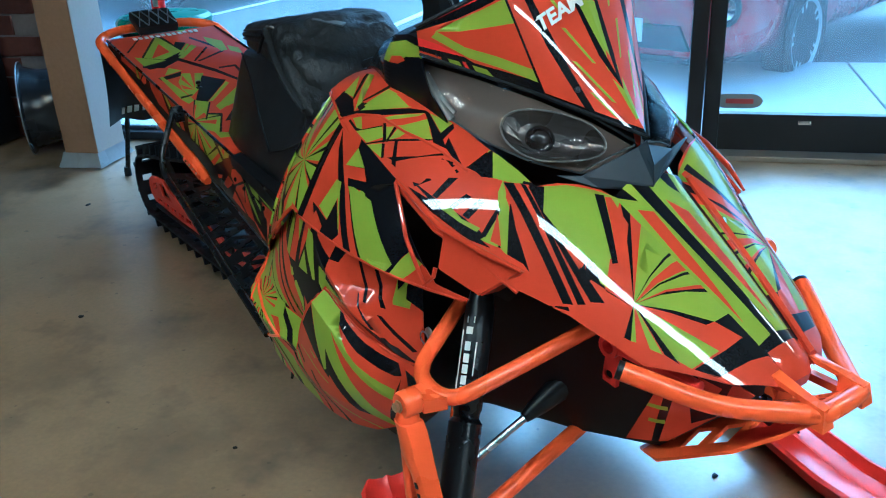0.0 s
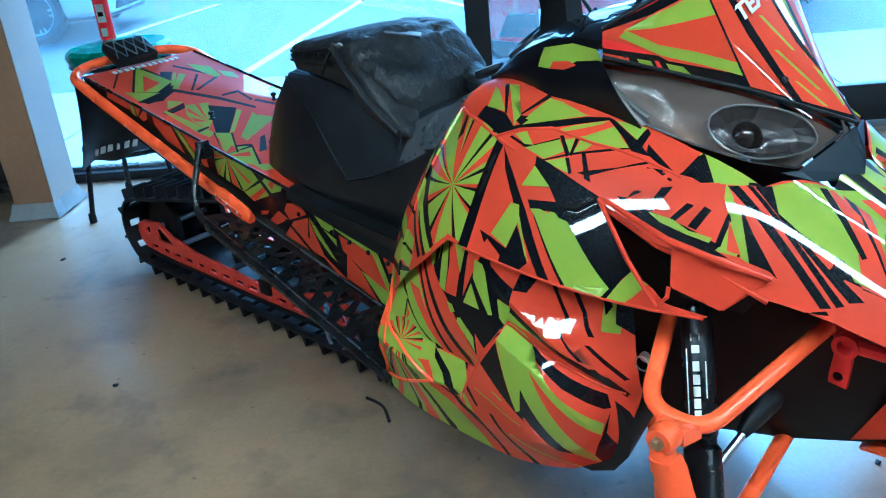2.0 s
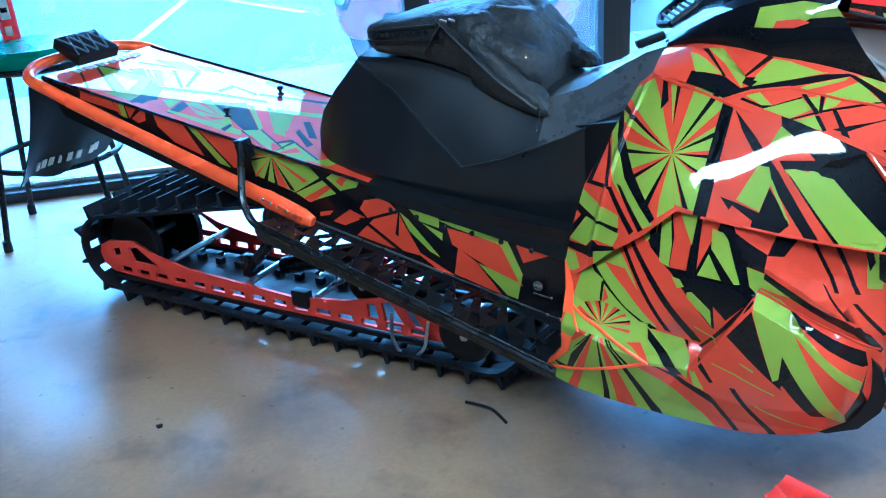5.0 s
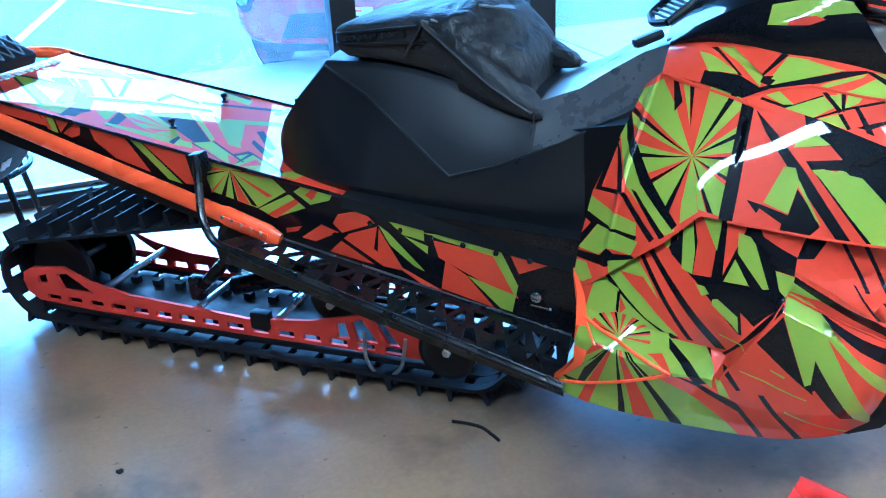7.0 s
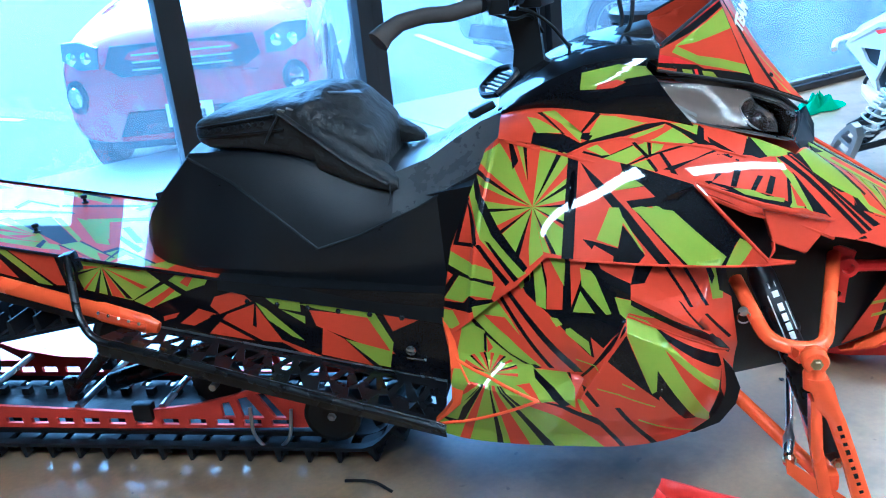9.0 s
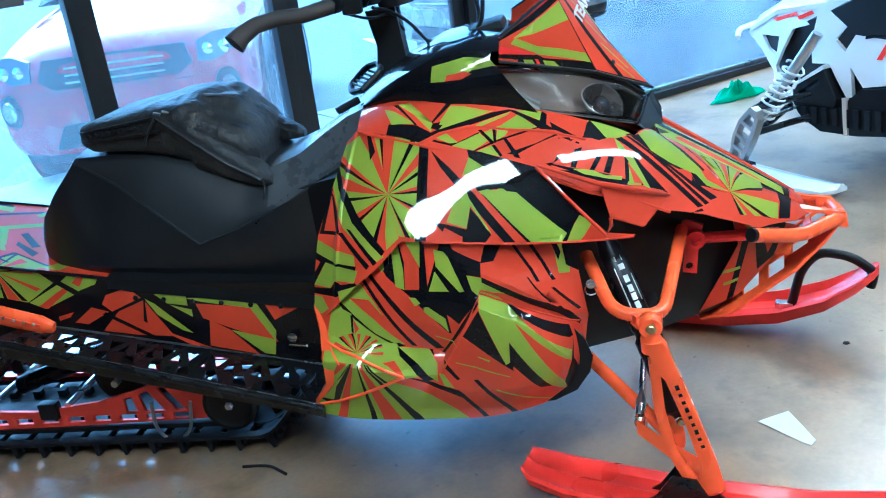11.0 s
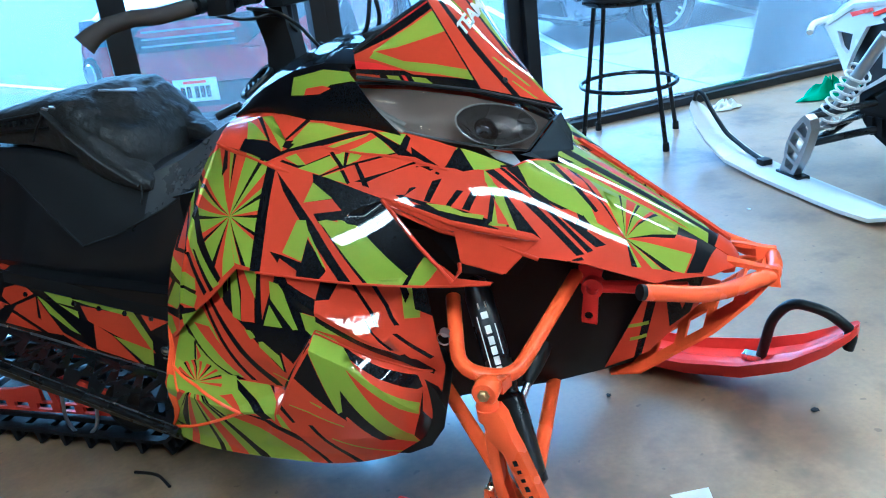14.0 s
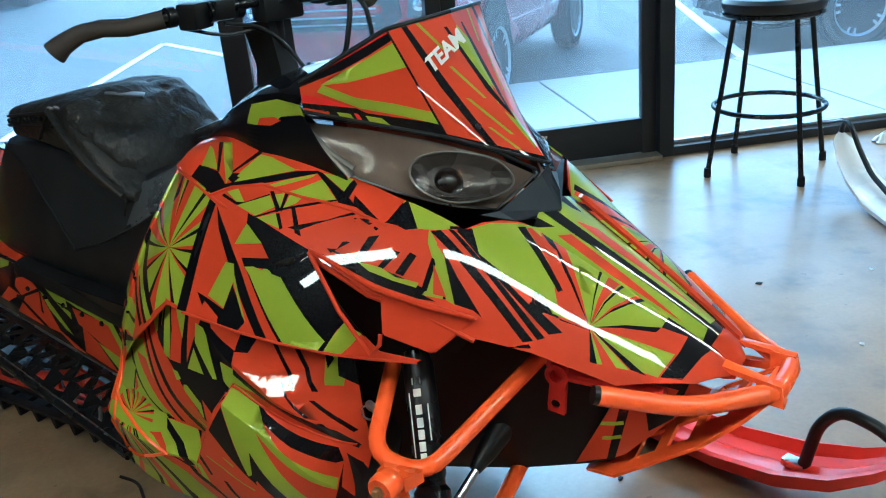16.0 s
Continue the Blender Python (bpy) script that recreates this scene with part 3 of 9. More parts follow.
def skin(name, outline, shapes, lift, mats, parent, label="", step=0.03, thick=0.003, side=1, base=0, creases=()):
    """A thin shell over a 2D outline, with sharp folds along the creases. shapes are (material index, polygon) of the vinyl livery, later ones on top; lift gives the 3D place; side -1 mirrors it."""
    from mathutils.geometry import delaunay_2d_cdt
    verts, faces = [], []

    def add(poly, dense):
        poly, idx = ccw(poly), []
        for i, a in enumerate(poly):
            b = poly[(i + 1) % len(poly)]
            d = math.dist(a, b)
            m = max(1, int(d / dense))
            for k in range(m):
                idx.append(len(verts))
                verts.append(Vector((a[0] + (b[0] - a[0]) * k / m, a[1] + (b[1] - a[1]) * k / m)))
        faces.append(idx)

    add(outline, step)
    for _, poly in shapes:
        add(poly, step * 1.5)
    us, vs_ = [p[0] for p in outline], [p[1] for p in outline]
    nu, nv = int((max(us) - min(us)) / step), int((max(vs_) - min(vs_)) / step)
    for i in range(1, nu):
        for j in range(1, nv):
            verts.append(Vector((min(us) + (i + 0.37 * (j % 2)) * step, min(vs_) + j * step)))
    folds = []
    for line in creases:
        for a, b in zip(line, line[1:]):
            m = max(1, int(math.dist(a, b) / step))
            for k in range(m):
                folds.append((len(verts), len(verts) + 1))
                verts += [Vector(a).lerp(Vector(b), k / m), Vector(a).lerp(Vector(b), (k + 1) / m)]
    pv, _, pf, _, _, of = delaunay_2d_cdt(verts, folds, faces, 0, 1e-5, True)

    def place(u, v):
        p = Vector(lift(u, v))
        return Vector((p.x, p.y * side, p.z))

    def normal(u, v):
        e = 0.0005
        n = (place(u + e, v) - place(u - e, v)).cross(place(u, v + e) - place(u, v - e))
        return n.normalized()

    boxes = [(min(q[0] for q in g), max(q[0] for q in g), min(q[1] for q in g), max(q[1] for q in g)) for _, g in shapes]
    keep = []
    for f in pf:
        c = (pv[f[0]] + pv[f[1]] + pv[f[2]]) / 3
        if within(c, outline):
            colour = base
            for (m, g), (x0, x1, y0, y1) in zip(reversed(shapes), reversed(boxes)):
                if x0 <= c.x <= x1 and y0 <= c.y <= y1 and within(c, g):
                    colour = m
                    break
            keep.append((tuple(f), colour))
    pts = [place(p.x, p.y) for p in pv]
    out_dir = 1.0
    nrm = [normal(p.x, p.y) for p in pv]
    ref = sum(nrm, Vector()).normalized()
    centre = sum(pts, Vector()) / len(pts)
    if ref.dot(centre - Vector((centre.x, 0, 0.4))) < 0:
        out_dir = -1.0
    n = len(pts)
    coords_ = pts + [p - nr * out_dir * thick for p, nr in zip(pts, nrm)]
    polys, mi, ln = [], [], []
    edges = {}
    for f, m in keep:
        a, b, c = f
        if ((pts[b] - pts[a]).cross(pts[c] - pts[a])).dot(nrm[a] * out_dir) < 0:
            a, c = c, a
        cen = (pv[a] + pv[b] + pv[c]) / 3
        polys.append((a, b, c)), mi.append(m)
        for k in (a, b, c):
            q = pv[k].lerp(cen, 0.12)
            ln.append(normal(q.x, q.y) * out_dir)
        polys.append((c + n, b + n, a + n)), mi.append(base)
        for k in (c, b, a):
            ln.append(-nrm[k] * out_dir)
        for e in ((a, b), (b, c), (c, a)):
            edges[e] = m
    for (a, b), m in edges.items():
        if (b, a) not in edges:
            polys.append((b, a, a + n, b + n)), mi.append(m)
            fn = (pts[a] - pts[b]).cross(coords_[a + n] - pts[b]).normalized()
            ln += [fn] * 4
    me = bpy.data.meshes.new(name)
    me.from_pydata(coords_, [], polys)
    for m in mats:
        me.materials.append(m)
    me.polygons.foreach_set("material_index", mi)
    me.polygons.foreach_set("use_smooth", [True] * len(polys))
    me.normals_split_custom_set([tuple(v) for v in ln])
    ob = new(name, me)
    ob.parent = parent
    if label:
        tagged(ob, label)
    return ob


def fan(cu, cv, r, turn, colours, widths, stretch=(1.0, 1.0)):
    """Rays of a star burst round a point: (material, triangle) for each, the widths in degrees."""
    out, a = [], turn
    for c, w in zip(colours, widths):
        if c is not None:
            k = max(1, int(w / 25))
            rim = [(cu + r * stretch[0] * math.cos(radians(a + w * i / k)), cv + r * stretch[1] * math.sin(radians(a + w * i / k))) for i in range(k + 1)]
            out.append((c, [(cu, cv)] + rim))
        a += w
    return out


LIVERY = [ORANGE, LIME, BLACKV, REDV, WHITEV]
O, G, K, R_ = 0, 1, 2, 3

# ---- the livery: flat vinyl shards, as (colour, polygon in the panel's own plane) ----
UPPER_ART, LOWER_ART, HOOD_ART, TUNNEL_ART, DECK_ART = [], [], [], [], []

# upper art
UPPER_ART.append((G, [(-0.658, 0.813), (-0.603, 0.846), (-0.574, 0.813), (-0.533, 0.744)]))
UPPER_ART.append((K, [(-0.584, 0.848), (-0.575, 0.848), (-0.562, 0.819), (-0.574, 0.804)]))
UPPER_ART.append((G, [(-0.566, 0.846), (-0.554, 0.849), (-0.544, 0.787), (-0.55, 0.805)]))
UPPER_ART.append((K, [(-0.554, 0.849), (-0.545, 0.849), (-0.542, 0.785)]))
UPPER_ART.append((G, [(-0.517, 0.845), (-0.481, 0.839), (-0.533, 0.744)]))
UPPER_ART.append((K, [(-0.481, 0.839), (-0.47, 0.838), (-0.533, 0.744)]))
UPPER_ART.append((G, [(-0.47, 0.838), (-0.455, 0.835), (-0.457, 0.823), (-0.533, 0.744)]))
UPPER_ART.append((G, [(-0.459, 0.797), (-0.459, 0.786), (-0.533, 0.744)]))
UPPER_ART.append((K, [(-0.459, 0.787), (-0.46, 0.778), (-0.533, 0.744)]))
UPPER_ART.append((G, [(-0.46, 0.778), (-0.461, 0.757), (-0.533, 0.744)]))
UPPER_ART.append((K, [(-0.464, 0.749), (-0.464, 0.743), (-0.533, 0.744)]))
UPPER_ART.append((G, [(-0.464, 0.743), (-0.467, 0.717), (-0.533, 0.744)]))
UPPER_ART.append((K, [(-0.467, 0.717), (-0.467, 0.71), (-0.533, 0.744)]))
UPPER_ART.append((G, [(-0.467, 0.702), (-0.468, 0.658), (-0.488, 0.662), (-0.533, 0.744)]))
UPPER_ART.append((K, [(-0.488, 0.662), (-0.498, 0.664), (-0.533, 0.744)]))
UPPER_ART.append((G, [(-0.5, 0.664), (-0.513, 0.667), (-0.533, 0.744)]))
UPPER_ART.append((K, [(-0.665, 0.802), (-0.655, 0.788), (-0.533, 0.744)]))
UPPER_ART.append((G, [(-0.669, 0.792), (-0.655, 0.788), (-0.661, 0.774), (-0.533, 0.744)]))
UPPER_ART.append((G, [(-0.651, 0.745), (-0.651, 0.73), (-0.533, 0.744)]))
UPPER_ART.append((K, [(-0.651, 0.73), (-0.634, 0.725), (-0.533, 0.744)]))
UPPER_ART.append((G, [(-0.634, 0.725), (-0.612, 0.704), (-0.533, 0.744)]))
UPPER_ART.append((K, [(-0.607, 0.694), (-0.609, 0.684), (-0.533, 0.744)]))
UPPER_ART.append((G, [(-0.607, 0.684), (-0.567, 0.661), (-0.533, 0.744)]))
UPPER_ART.append((K, [(-0.572, 0.656), (-0.563, 0.651), (-0.533, 0.744)]))
UPPER_ART.append((G, [(-0.542, 0.671), (-0.541, 0.641), (-0.513, 0.663), (-0.533, 0.744)]))
UPPER_ART.append((G, [(-0.684, 0.794), (-0.669, 0.806), (-0.653, 0.756), (-0.616, 0.701), (-0.548, 0.628), (-0.564, 0.618), (-0.644, 0.677), (-0.667, 0.742)]))
UPPER_ART.append((K, [(-0.669, 0.806), (-0.657, 0.794), (-0.642, 0.756), (-0.604, 0.703), (-0.545, 0.638), (-0.553, 0.629), (-0.619, 0.688), (-0.655, 0.746)]))
UPPER_ART.append((K, [(-0.451, 0.837), (-0.444, 0.835), (-0.46, 0.655), (-0.468, 0.655)]))
UPPER_ART.append((K, [(-0.676, 0.745), (-0.669, 0.744), (-0.693, 0.664), (-0.658, 0.668), (-0.658, 0.661), (-0.706, 0.656)]))
UPPER_ART.append((K, [(-0.676, 0.745), (-0.665, 0.727), (-0.654, 0.695), (-0.651, 0.668), (-0.66, 0.665), (-0.668, 0.714)]))
UPPER_ART.append((G, [(-0.736, 0.65), (-0.663, 0.632), (-0.618, 0.626), (-0.616, 0.606), (-0.664, 0.604), (-0.747, 0.624)]))
UPPER_ART.append((K, [(-0.749, 0.625), (-0.664, 0.606), (-0.614, 0.605), (-0.618, 0.594), (-0.67, 0.591), (-0.753, 0.614)]))
UPPER_ART.append((K, [(-0.702, 0.607), (-0.692, 0.604), (-0.732, 0.546), (-0.747, 0.546)]))
UPPER_ART.append((G, [(-0.728, 0.551), (-0.692, 0.603), (-0.611, 0.597), (-0.622, 0.572), (-0.669, 0.571), (-0.685, 0.553)]))
UPPER_ART.append((K, [(-0.77, 0.539), (-0.682, 0.553), (-0.669, 0.571), (-0.656, 0.564), (-0.62, 0.572), (-0.606, 0.559), (-0.67, 0.537), (-0.766, 0.53)]))
UPPER_ART.append((G, [(-0.744, 0.526), (-0.709, 0.531), (-0.694, 0.507), (-0.714, 0.492), (-0.736, 0.492)]))
UPPER_ART.append((G, [(-0.665, 0.549), (-0.61, 0.569), (-0.596, 0.551), (-0.622, 0.532), (-0.65, 0.509), (-0.661, 0.527)]))
UPPER_ART.append((K, [(-0.657, 0.667), (-0.644, 0.667), (-0.582, 0.609), (-0.59, 0.601)]))
UPPER_ART.append((K, [(-0.634, 0.676), (-0.624, 0.674), (-0.564, 0.616), (-0.573, 0.61)]))
UPPER_ART.append((K, [(-0.611, 0.558), (-0.58, 0.59), (-0.572, 0.585), (-0.635, 0.508), (-0.644, 0.51)]))
UPPER_ART.append((K, [(-0.437, 0.825), (-0.424, 0.82), (-0.334, 0.721), (-0.346, 0.716)]))
UPPER_ART.append((K, [(-0.355, 0.812), (-0.221, 0.769), (-0.106, 0.65), (-0.155, 0.671), (-0.175, 0.644), (-0.294, 0.738), (-0.322, 0.744), (-0.298, 0.755), (-0.321, 0.772)]))
UPPER_ART.append((G, [(-0.368, 0.805), (-0.321, 0.772), (-0.378, 0.776)]))
UPPER_ART.append((G, [(-0.341, 0.742), (-0.293, 0.738), (-0.175, 0.642), (-0.192, 0.636), (-0.261, 0.643)]))
UPPER_ART.append((G, [(-0.131, 0.671), (-0.106, 0.656), (-0.123, 0.624), (-0.169, 0.633)]))
UPPER_ART.append((G, [(-0.394, 0.682), (-0.368, 0.723), (-0.339, 0.697), (-0.352, 0.672)]))
UPPER_ART.append((K, [(-0.355, 0.724), (-0.34, 0.724), (-0.238, 0.641), (-0.254, 0.642)]))
UPPER_ART.append((K, [(-0.329, 0.73), (-0.321, 0.731), (-0.211, 0.638), (-0.222, 0.639)]))
UPPER_ART.append((K, [(-0.373, 0.671), (-0.348, 0.672), (-0.332, 0.647), (-0.389, 0.65)]))
UPPER_ART.append((K, [(-0.397, 0.721), (-0.374, 0.725), (-0.394, 0.684), (-0.415, 0.694)]))
UPPER_ART.append((O, [(-0.443, 0.832), (-0.362, 0.819), (-0.315, 0.79), (-0.31, 0.747), (-0.244, 0.633), (-0.459, 0.641), (-0.458, 0.695), (-0.438, 0.796)]))
UPPER_ART.append((K, [(-0.461, 0.839), (-0.441, 0.837), (-0.457, 0.641), (-0.48, 0.645)]))
UPPER_ART.append((K, [(-0.364, 0.82), (-0.248, 0.789), (-0.219, 0.763), (-0.269, 0.754), (-0.294, 0.738), (-0.325, 0.737), (-0.341, 0.734), (-0.371, 0.772), (-0.359, 0.802)]))
UPPER_ART.append((G, [(-0.359, 0.8), (-0.318, 0.773), (-0.374, 0.768)]))
UPPER_ART.append((O, [(-0.374, 0.768), (-0.318, 0.772), (-0.298, 0.753), (-0.361, 0.749)]))
UPPER_ART.append((K, [(-0.411, 0.682), (-0.371, 0.67), (-0.361, 0.709), (-0.319, 0.658), (-0.336, 0.641), (-0.394, 0.642), (-0.438, 0.688)]))
UPPER_ART.append((O, [(-0.416, 0.677), (-0.38, 0.657), (-0.381, 0.644), (-0.428, 0.655)]))
UPPER_ART.append((O, [(-0.369, 0.746), (-0.354, 0.74), (-0.288, 0.637), (-0.312, 0.638)]))
UPPER_ART.append((K, [(-0.439, 0.819), (-0.401, 0.786), (-0.351, 0.733), (-0.273, 0.637), (-0.294, 0.637), (-0.373, 0.732), (-0.419, 0.787)]))
UPPER_ART.append((O, [(-0.345, 0.735), (-0.335, 0.73), (-0.252, 0.635), (-0.273, 0.637)]))
UPPER_ART.append((K, [(-0.346, 0.742), (-0.324, 0.734), (-0.229, 0.634), (-0.25, 0.635)]))
UPPER_ART.append((G, [(-0.385, 0.74), (-0.367, 0.739), (-0.359, 0.718), (-0.371, 0.672), (-0.411, 0.686)]))
UPPER_ART.append((G, [(-0.368, 0.725), (-0.359, 0.721), (-0.32, 0.658), (-0.329, 0.666)]))
UPPER_ART.append((K, [(-0.31, 0.742), (-0.225, 0.767), (-0.189, 0.763), (-0.097, 0.642), (-0.115, 0.648), (-0.143, 0.668), (-0.171, 0.638), (-0.265, 0.728)]))
UPPER_ART.append((G, [(-0.343, 0.737), (-0.325, 0.739), (-0.266, 0.728), (-0.169, 0.64), (-0.178, 0.625), (-0.241, 0.633), (-0.329, 0.726)]))
UPPER_ART.append((G, [(-0.143, 0.669), (-0.116, 0.651), (-0.145, 0.619), (-0.176, 0.624)]))
UPPER_ART.append((O, [(-0.116, 0.651), (-0.095, 0.632), (-0.09, 0.605), (-0.145, 0.617)]))
UPPER_ART.append((K, [(-0.169, 0.642), (-0.151, 0.661), (-0.172, 0.624), (-0.181, 0.625)]))

# hood art
HOOD_ART.append((K, [(-0.12, -0.225), (-0.082, -0.255), (-0.142, -0.273)]))
HOOD_ART.append((G, [(-0.116, -0.227), (-0.023, -0.206), (-0.03, -0.224), (-0.082, -0.255)]))
HOOD_ART.append((K, [(-0.29, -0.317), (-0.152, -0.276), (-0.15, -0.279), (-0.284, -0.332)]))
HOOD_ART.append((K, [(-0.157, -0.281), (-0.144, -0.277), (-0.186, -0.321), (-0.199, -0.324)]))
HOOD_ART.append((K, [(-0.242, -0.328), (-0.184, -0.293), (-0.178, -0.293), (-0.232, -0.329)]))
HOOD_ART.append((K, [(-0.153, -0.324), (-0.142, -0.295), (-0.134, -0.293), (-0.143, -0.324)]))
HOOD_ART.append((K, [(-0.124, -0.316), (-0.1, -0.285), (-0.094, -0.284), (-0.116, -0.316)]))
HOOD_ART.append((K, [(-0.096, -0.309), (-0.074, -0.282), (-0.067, -0.28), (-0.086, -0.308)]))
HOOD_ART.append((G, [(-0.059, -0.24), (-0.042, -0.248), (-0.008, -0.293), (-0.034, -0.303), (-0.048, -0.274)]))
HOOD_ART.append((K, [(-0.046, -0.273), (-0.042, -0.271), (-0.037, -0.301), (-0.043, -0.303)]))
HOOD_ART.append((K, [(-0.033, -0.217), (-0.014, -0.202), (0.002, -0.222), (0.121, -0.253), (0.092, -0.274), (-0.005, -0.251), (0.019, -0.278), (-0.01, -0.294)]))
HOOD_ART.append((O, [(-0.031, -0.229), (-0.015, -0.218), (0.105, -0.265), (0.064, -0.288), (0.004, -0.263)]))
HOOD_ART.append((K, [(-0.012, -0.216), (-0.004, -0.21), (0.113, -0.258), (0.101, -0.267)]))
HOOD_ART.append((K, [(-0.014, -0.202), (0.007, -0.209), (0.102, -0.181), (0.148, -0.199), (0.191, -0.179), (0.123, -0.208), (0.115, -0.236), (0.088, -0.218), (0.027, -0.218)]))
HOOD_ART.append((O, [(0.099, -0.191), (0.114, -0.216), (0.047, -0.234)]))
HOOD_ART.append((G, [(-0.01, -0.203), (0.054, -0.072), (0.138, -0.185), (0.187, -0.177), (0.135, -0.2), (0.098, -0.184), (0.021, -0.211)]))
HOOD_ART.append((K, [(0.052, -0.072), (0.071, -0.067), (0.188, -0.176)]))
HOOD_ART.append((G, [(0.094, -0.06), (0.111, -0.053), (0.188, -0.176)]))
HOOD_ART.append((G, [(0.111, -0.053), (0.157, -0.04), (0.188, -0.176)]))
HOOD_ART.append((K, [(0.157, -0.04), (0.162, -0.037), (0.188, -0.176)]))
HOOD_ART.append((G, [(0.162, -0.037), (0.176, -0.035), (0.188, -0.176)]))
HOOD_ART.append((G, [(0.2, -0.026), (0.204, -0.022), (0.188, -0.176)]))
HOOD_ART.append((K, [(0.204, -0.022), (0.21, -0.024), (0.188, -0.176)]))
HOOD_ART.append((G, [(0.21, -0.024), (0.239, -0.014), (0.188, -0.176)]))
HOOD_ART.append((K, [(0.249, -0.011), (0.259, -0.008), (0.188, -0.176)]))
HOOD_ART.append((G, [(0.259, -0.008), (0.279, -0.016), (0.276, -0.083), (0.188, -0.176)]))
HOOD_ART.append((K, [(0.276, -0.083), (0.272, -0.099), (0.188, -0.176)]))
HOOD_ART.append((G, [(0.306, -0.106), (0.294, -0.155), (0.272, -0.167), (0.188, -0.176)]))
HOOD_ART.append((K, [(0.279, -0.166), (0.257, -0.177), (0.188, -0.176)]))
HOOD_ART.append((G, [(0.255, -0.179), (0.238, -0.19), (0.188, -0.176)]))
HOOD_ART.append((G, [(0.219, -0.201), (0.212, -0.206), (0.188, -0.176)]))
HOOD_ART.append((K, [(0.212, -0.206), (0.202, -0.211), (0.188, -0.176)]))
HOOD_ART.append((K, [(0.279, -0.001), (0.293, 0.001), (0.355, -0.017), (0.326, -0.13), (0.297, -0.152), (0.311, -0.096), (0.313, -0.058), (0.276, -0.083)]))
HOOD_ART.append((G, [(0.284, -0.039), (0.309, 0.005), (0.355, 0.013), (0.333, -0.042)]))
HOOD_ART.append((O, [(0.304, -0.147), (0.327, -0.127), (0.357, -0.039), (0.387, -0.036), (0.372, -0.091)]))
HOOD_ART.append((K, [(-0.186, -0.287), (-0.179, -0.287), (-0.213, -0.333), (-0.22, -0.333)]))
HOOD_ART.append((K, [(-0.161, -0.278), (-0.153, -0.278), (-0.185, -0.329), (-0.191, -0.329)]))
HOOD_ART.append((K, [(-0.139, -0.279), (-0.132, -0.279), (-0.161, -0.329), (-0.167, -0.329)]))
HOOD_ART.append((K, [(-0.105, -0.285), (-0.1, -0.284), (-0.12, -0.324), (-0.127, -0.325)]))
HOOD_ART.append((K, [(-0.066, -0.268), (-0.061, -0.268), (-0.089, -0.318), (-0.095, -0.319)]))
HOOD_ART.append((K, [(-0.033, -0.265), (-0.016, -0.256), (0.036, -0.276), (0.006, -0.289)]))
HOOD_ART.append((G, [(-0.151, -0.328), (-0.07, -0.31), (-0.01, -0.294), (-0.059, -0.316)]))
HOOD_ART.append((K, [(-0.211, -0.338), (-0.164, -0.33), (-0.071, -0.314), (-0.019, -0.302), (-0.061, -0.32), (-0.144, -0.336)]))
HOOD_ART.append((O, [(-0.303, -0.322), (-0.201, -0.279), (-0.126, -0.283), (-0.067, -0.245), (-0.041, -0.267), (-0.035, -0.301), (-0.082, -0.315), (-0.208, -0.33), (-0.27, -0.33)]))
HOOD_ART.append((O, [(-0.263, -0.307), (-0.193, -0.28), (-0.176, -0.282), (-0.262, -0.323)]))
HOOD_ART.append((K, [(-0.262, -0.323), (-0.181, -0.284), (-0.169, -0.282), (-0.259, -0.325)]))
HOOD_ART.append((O, [(-0.253, -0.324), (-0.177, -0.289), (-0.161, -0.297), (-0.213, -0.325), (-0.232, -0.33)]))
HOOD_ART.append((K, [(-0.213, -0.325), (-0.198, -0.319), (-0.172, -0.286), (-0.179, -0.29)]))
HOOD_ART.append((G, [(-0.103, -0.218), (-0.019, -0.197), (-0.012, -0.198), (-0.075, -0.25)]))
HOOD_ART.append((O, [(-0.191, -0.253), (-0.187, -0.234), (-0.11, -0.221), (-0.123, -0.264), (-0.129, -0.272)]))
HOOD_ART.append((K, [(-0.123, -0.264), (-0.108, -0.222), (-0.075, -0.25), (-0.092, -0.261)]))
HOOD_ART.append((K, [(-0.198, -0.268), (-0.193, -0.255), (-0.129, -0.272), (-0.141, -0.274)]))
HOOD_ART.append((K, [(-0.209, -0.329), (-0.175, -0.312), (-0.169, -0.311), (-0.195, -0.332)]))
HOOD_ART.append((K, [(-0.143, -0.294), (-0.127, -0.285), (-0.143, -0.321), (-0.154, -0.323)]))
HOOD_ART.append((K, [(-0.099, -0.29), (-0.088, -0.287), (-0.108, -0.316), (-0.117, -0.318)]))
HOOD_ART.append((K, [(-0.074, -0.28), (-0.063, -0.278), (-0.074, -0.306), (-0.087, -0.309)]))
HOOD_ART.append((K, [(-0.208, -0.33), (-0.157, -0.324), (-0.144, -0.322), (-0.036, -0.3), (-0.041, -0.308), (-0.124, -0.328)]))
HOOD_ART.append((G, [(-0.149, -0.324), (-0.11, -0.314), (-0.084, -0.312), (-0.049, -0.3), (-0.051, -0.306), (-0.087, -0.317), (-0.127, -0.325)]))
HOOD_ART.append((K, [(-0.041, -0.267), (-0.033, -0.267), (-0.035, -0.301), (-0.043, -0.303)]))
HOOD_ART.append((K, [(-0.028, -0.252), (-0.015, -0.245), (0.065, -0.272), (0.027, -0.278), (0.006, -0.287)]))
HOOD_ART.append((G, [(-0.058, -0.246), (-0.026, -0.255), (0.008, -0.289), (-0.005, -0.292), (-0.022, -0.282)]))
HOOD_ART.append((O, [(-0.036, -0.272), (-0.006, -0.29), (-0.025, -0.298)]))
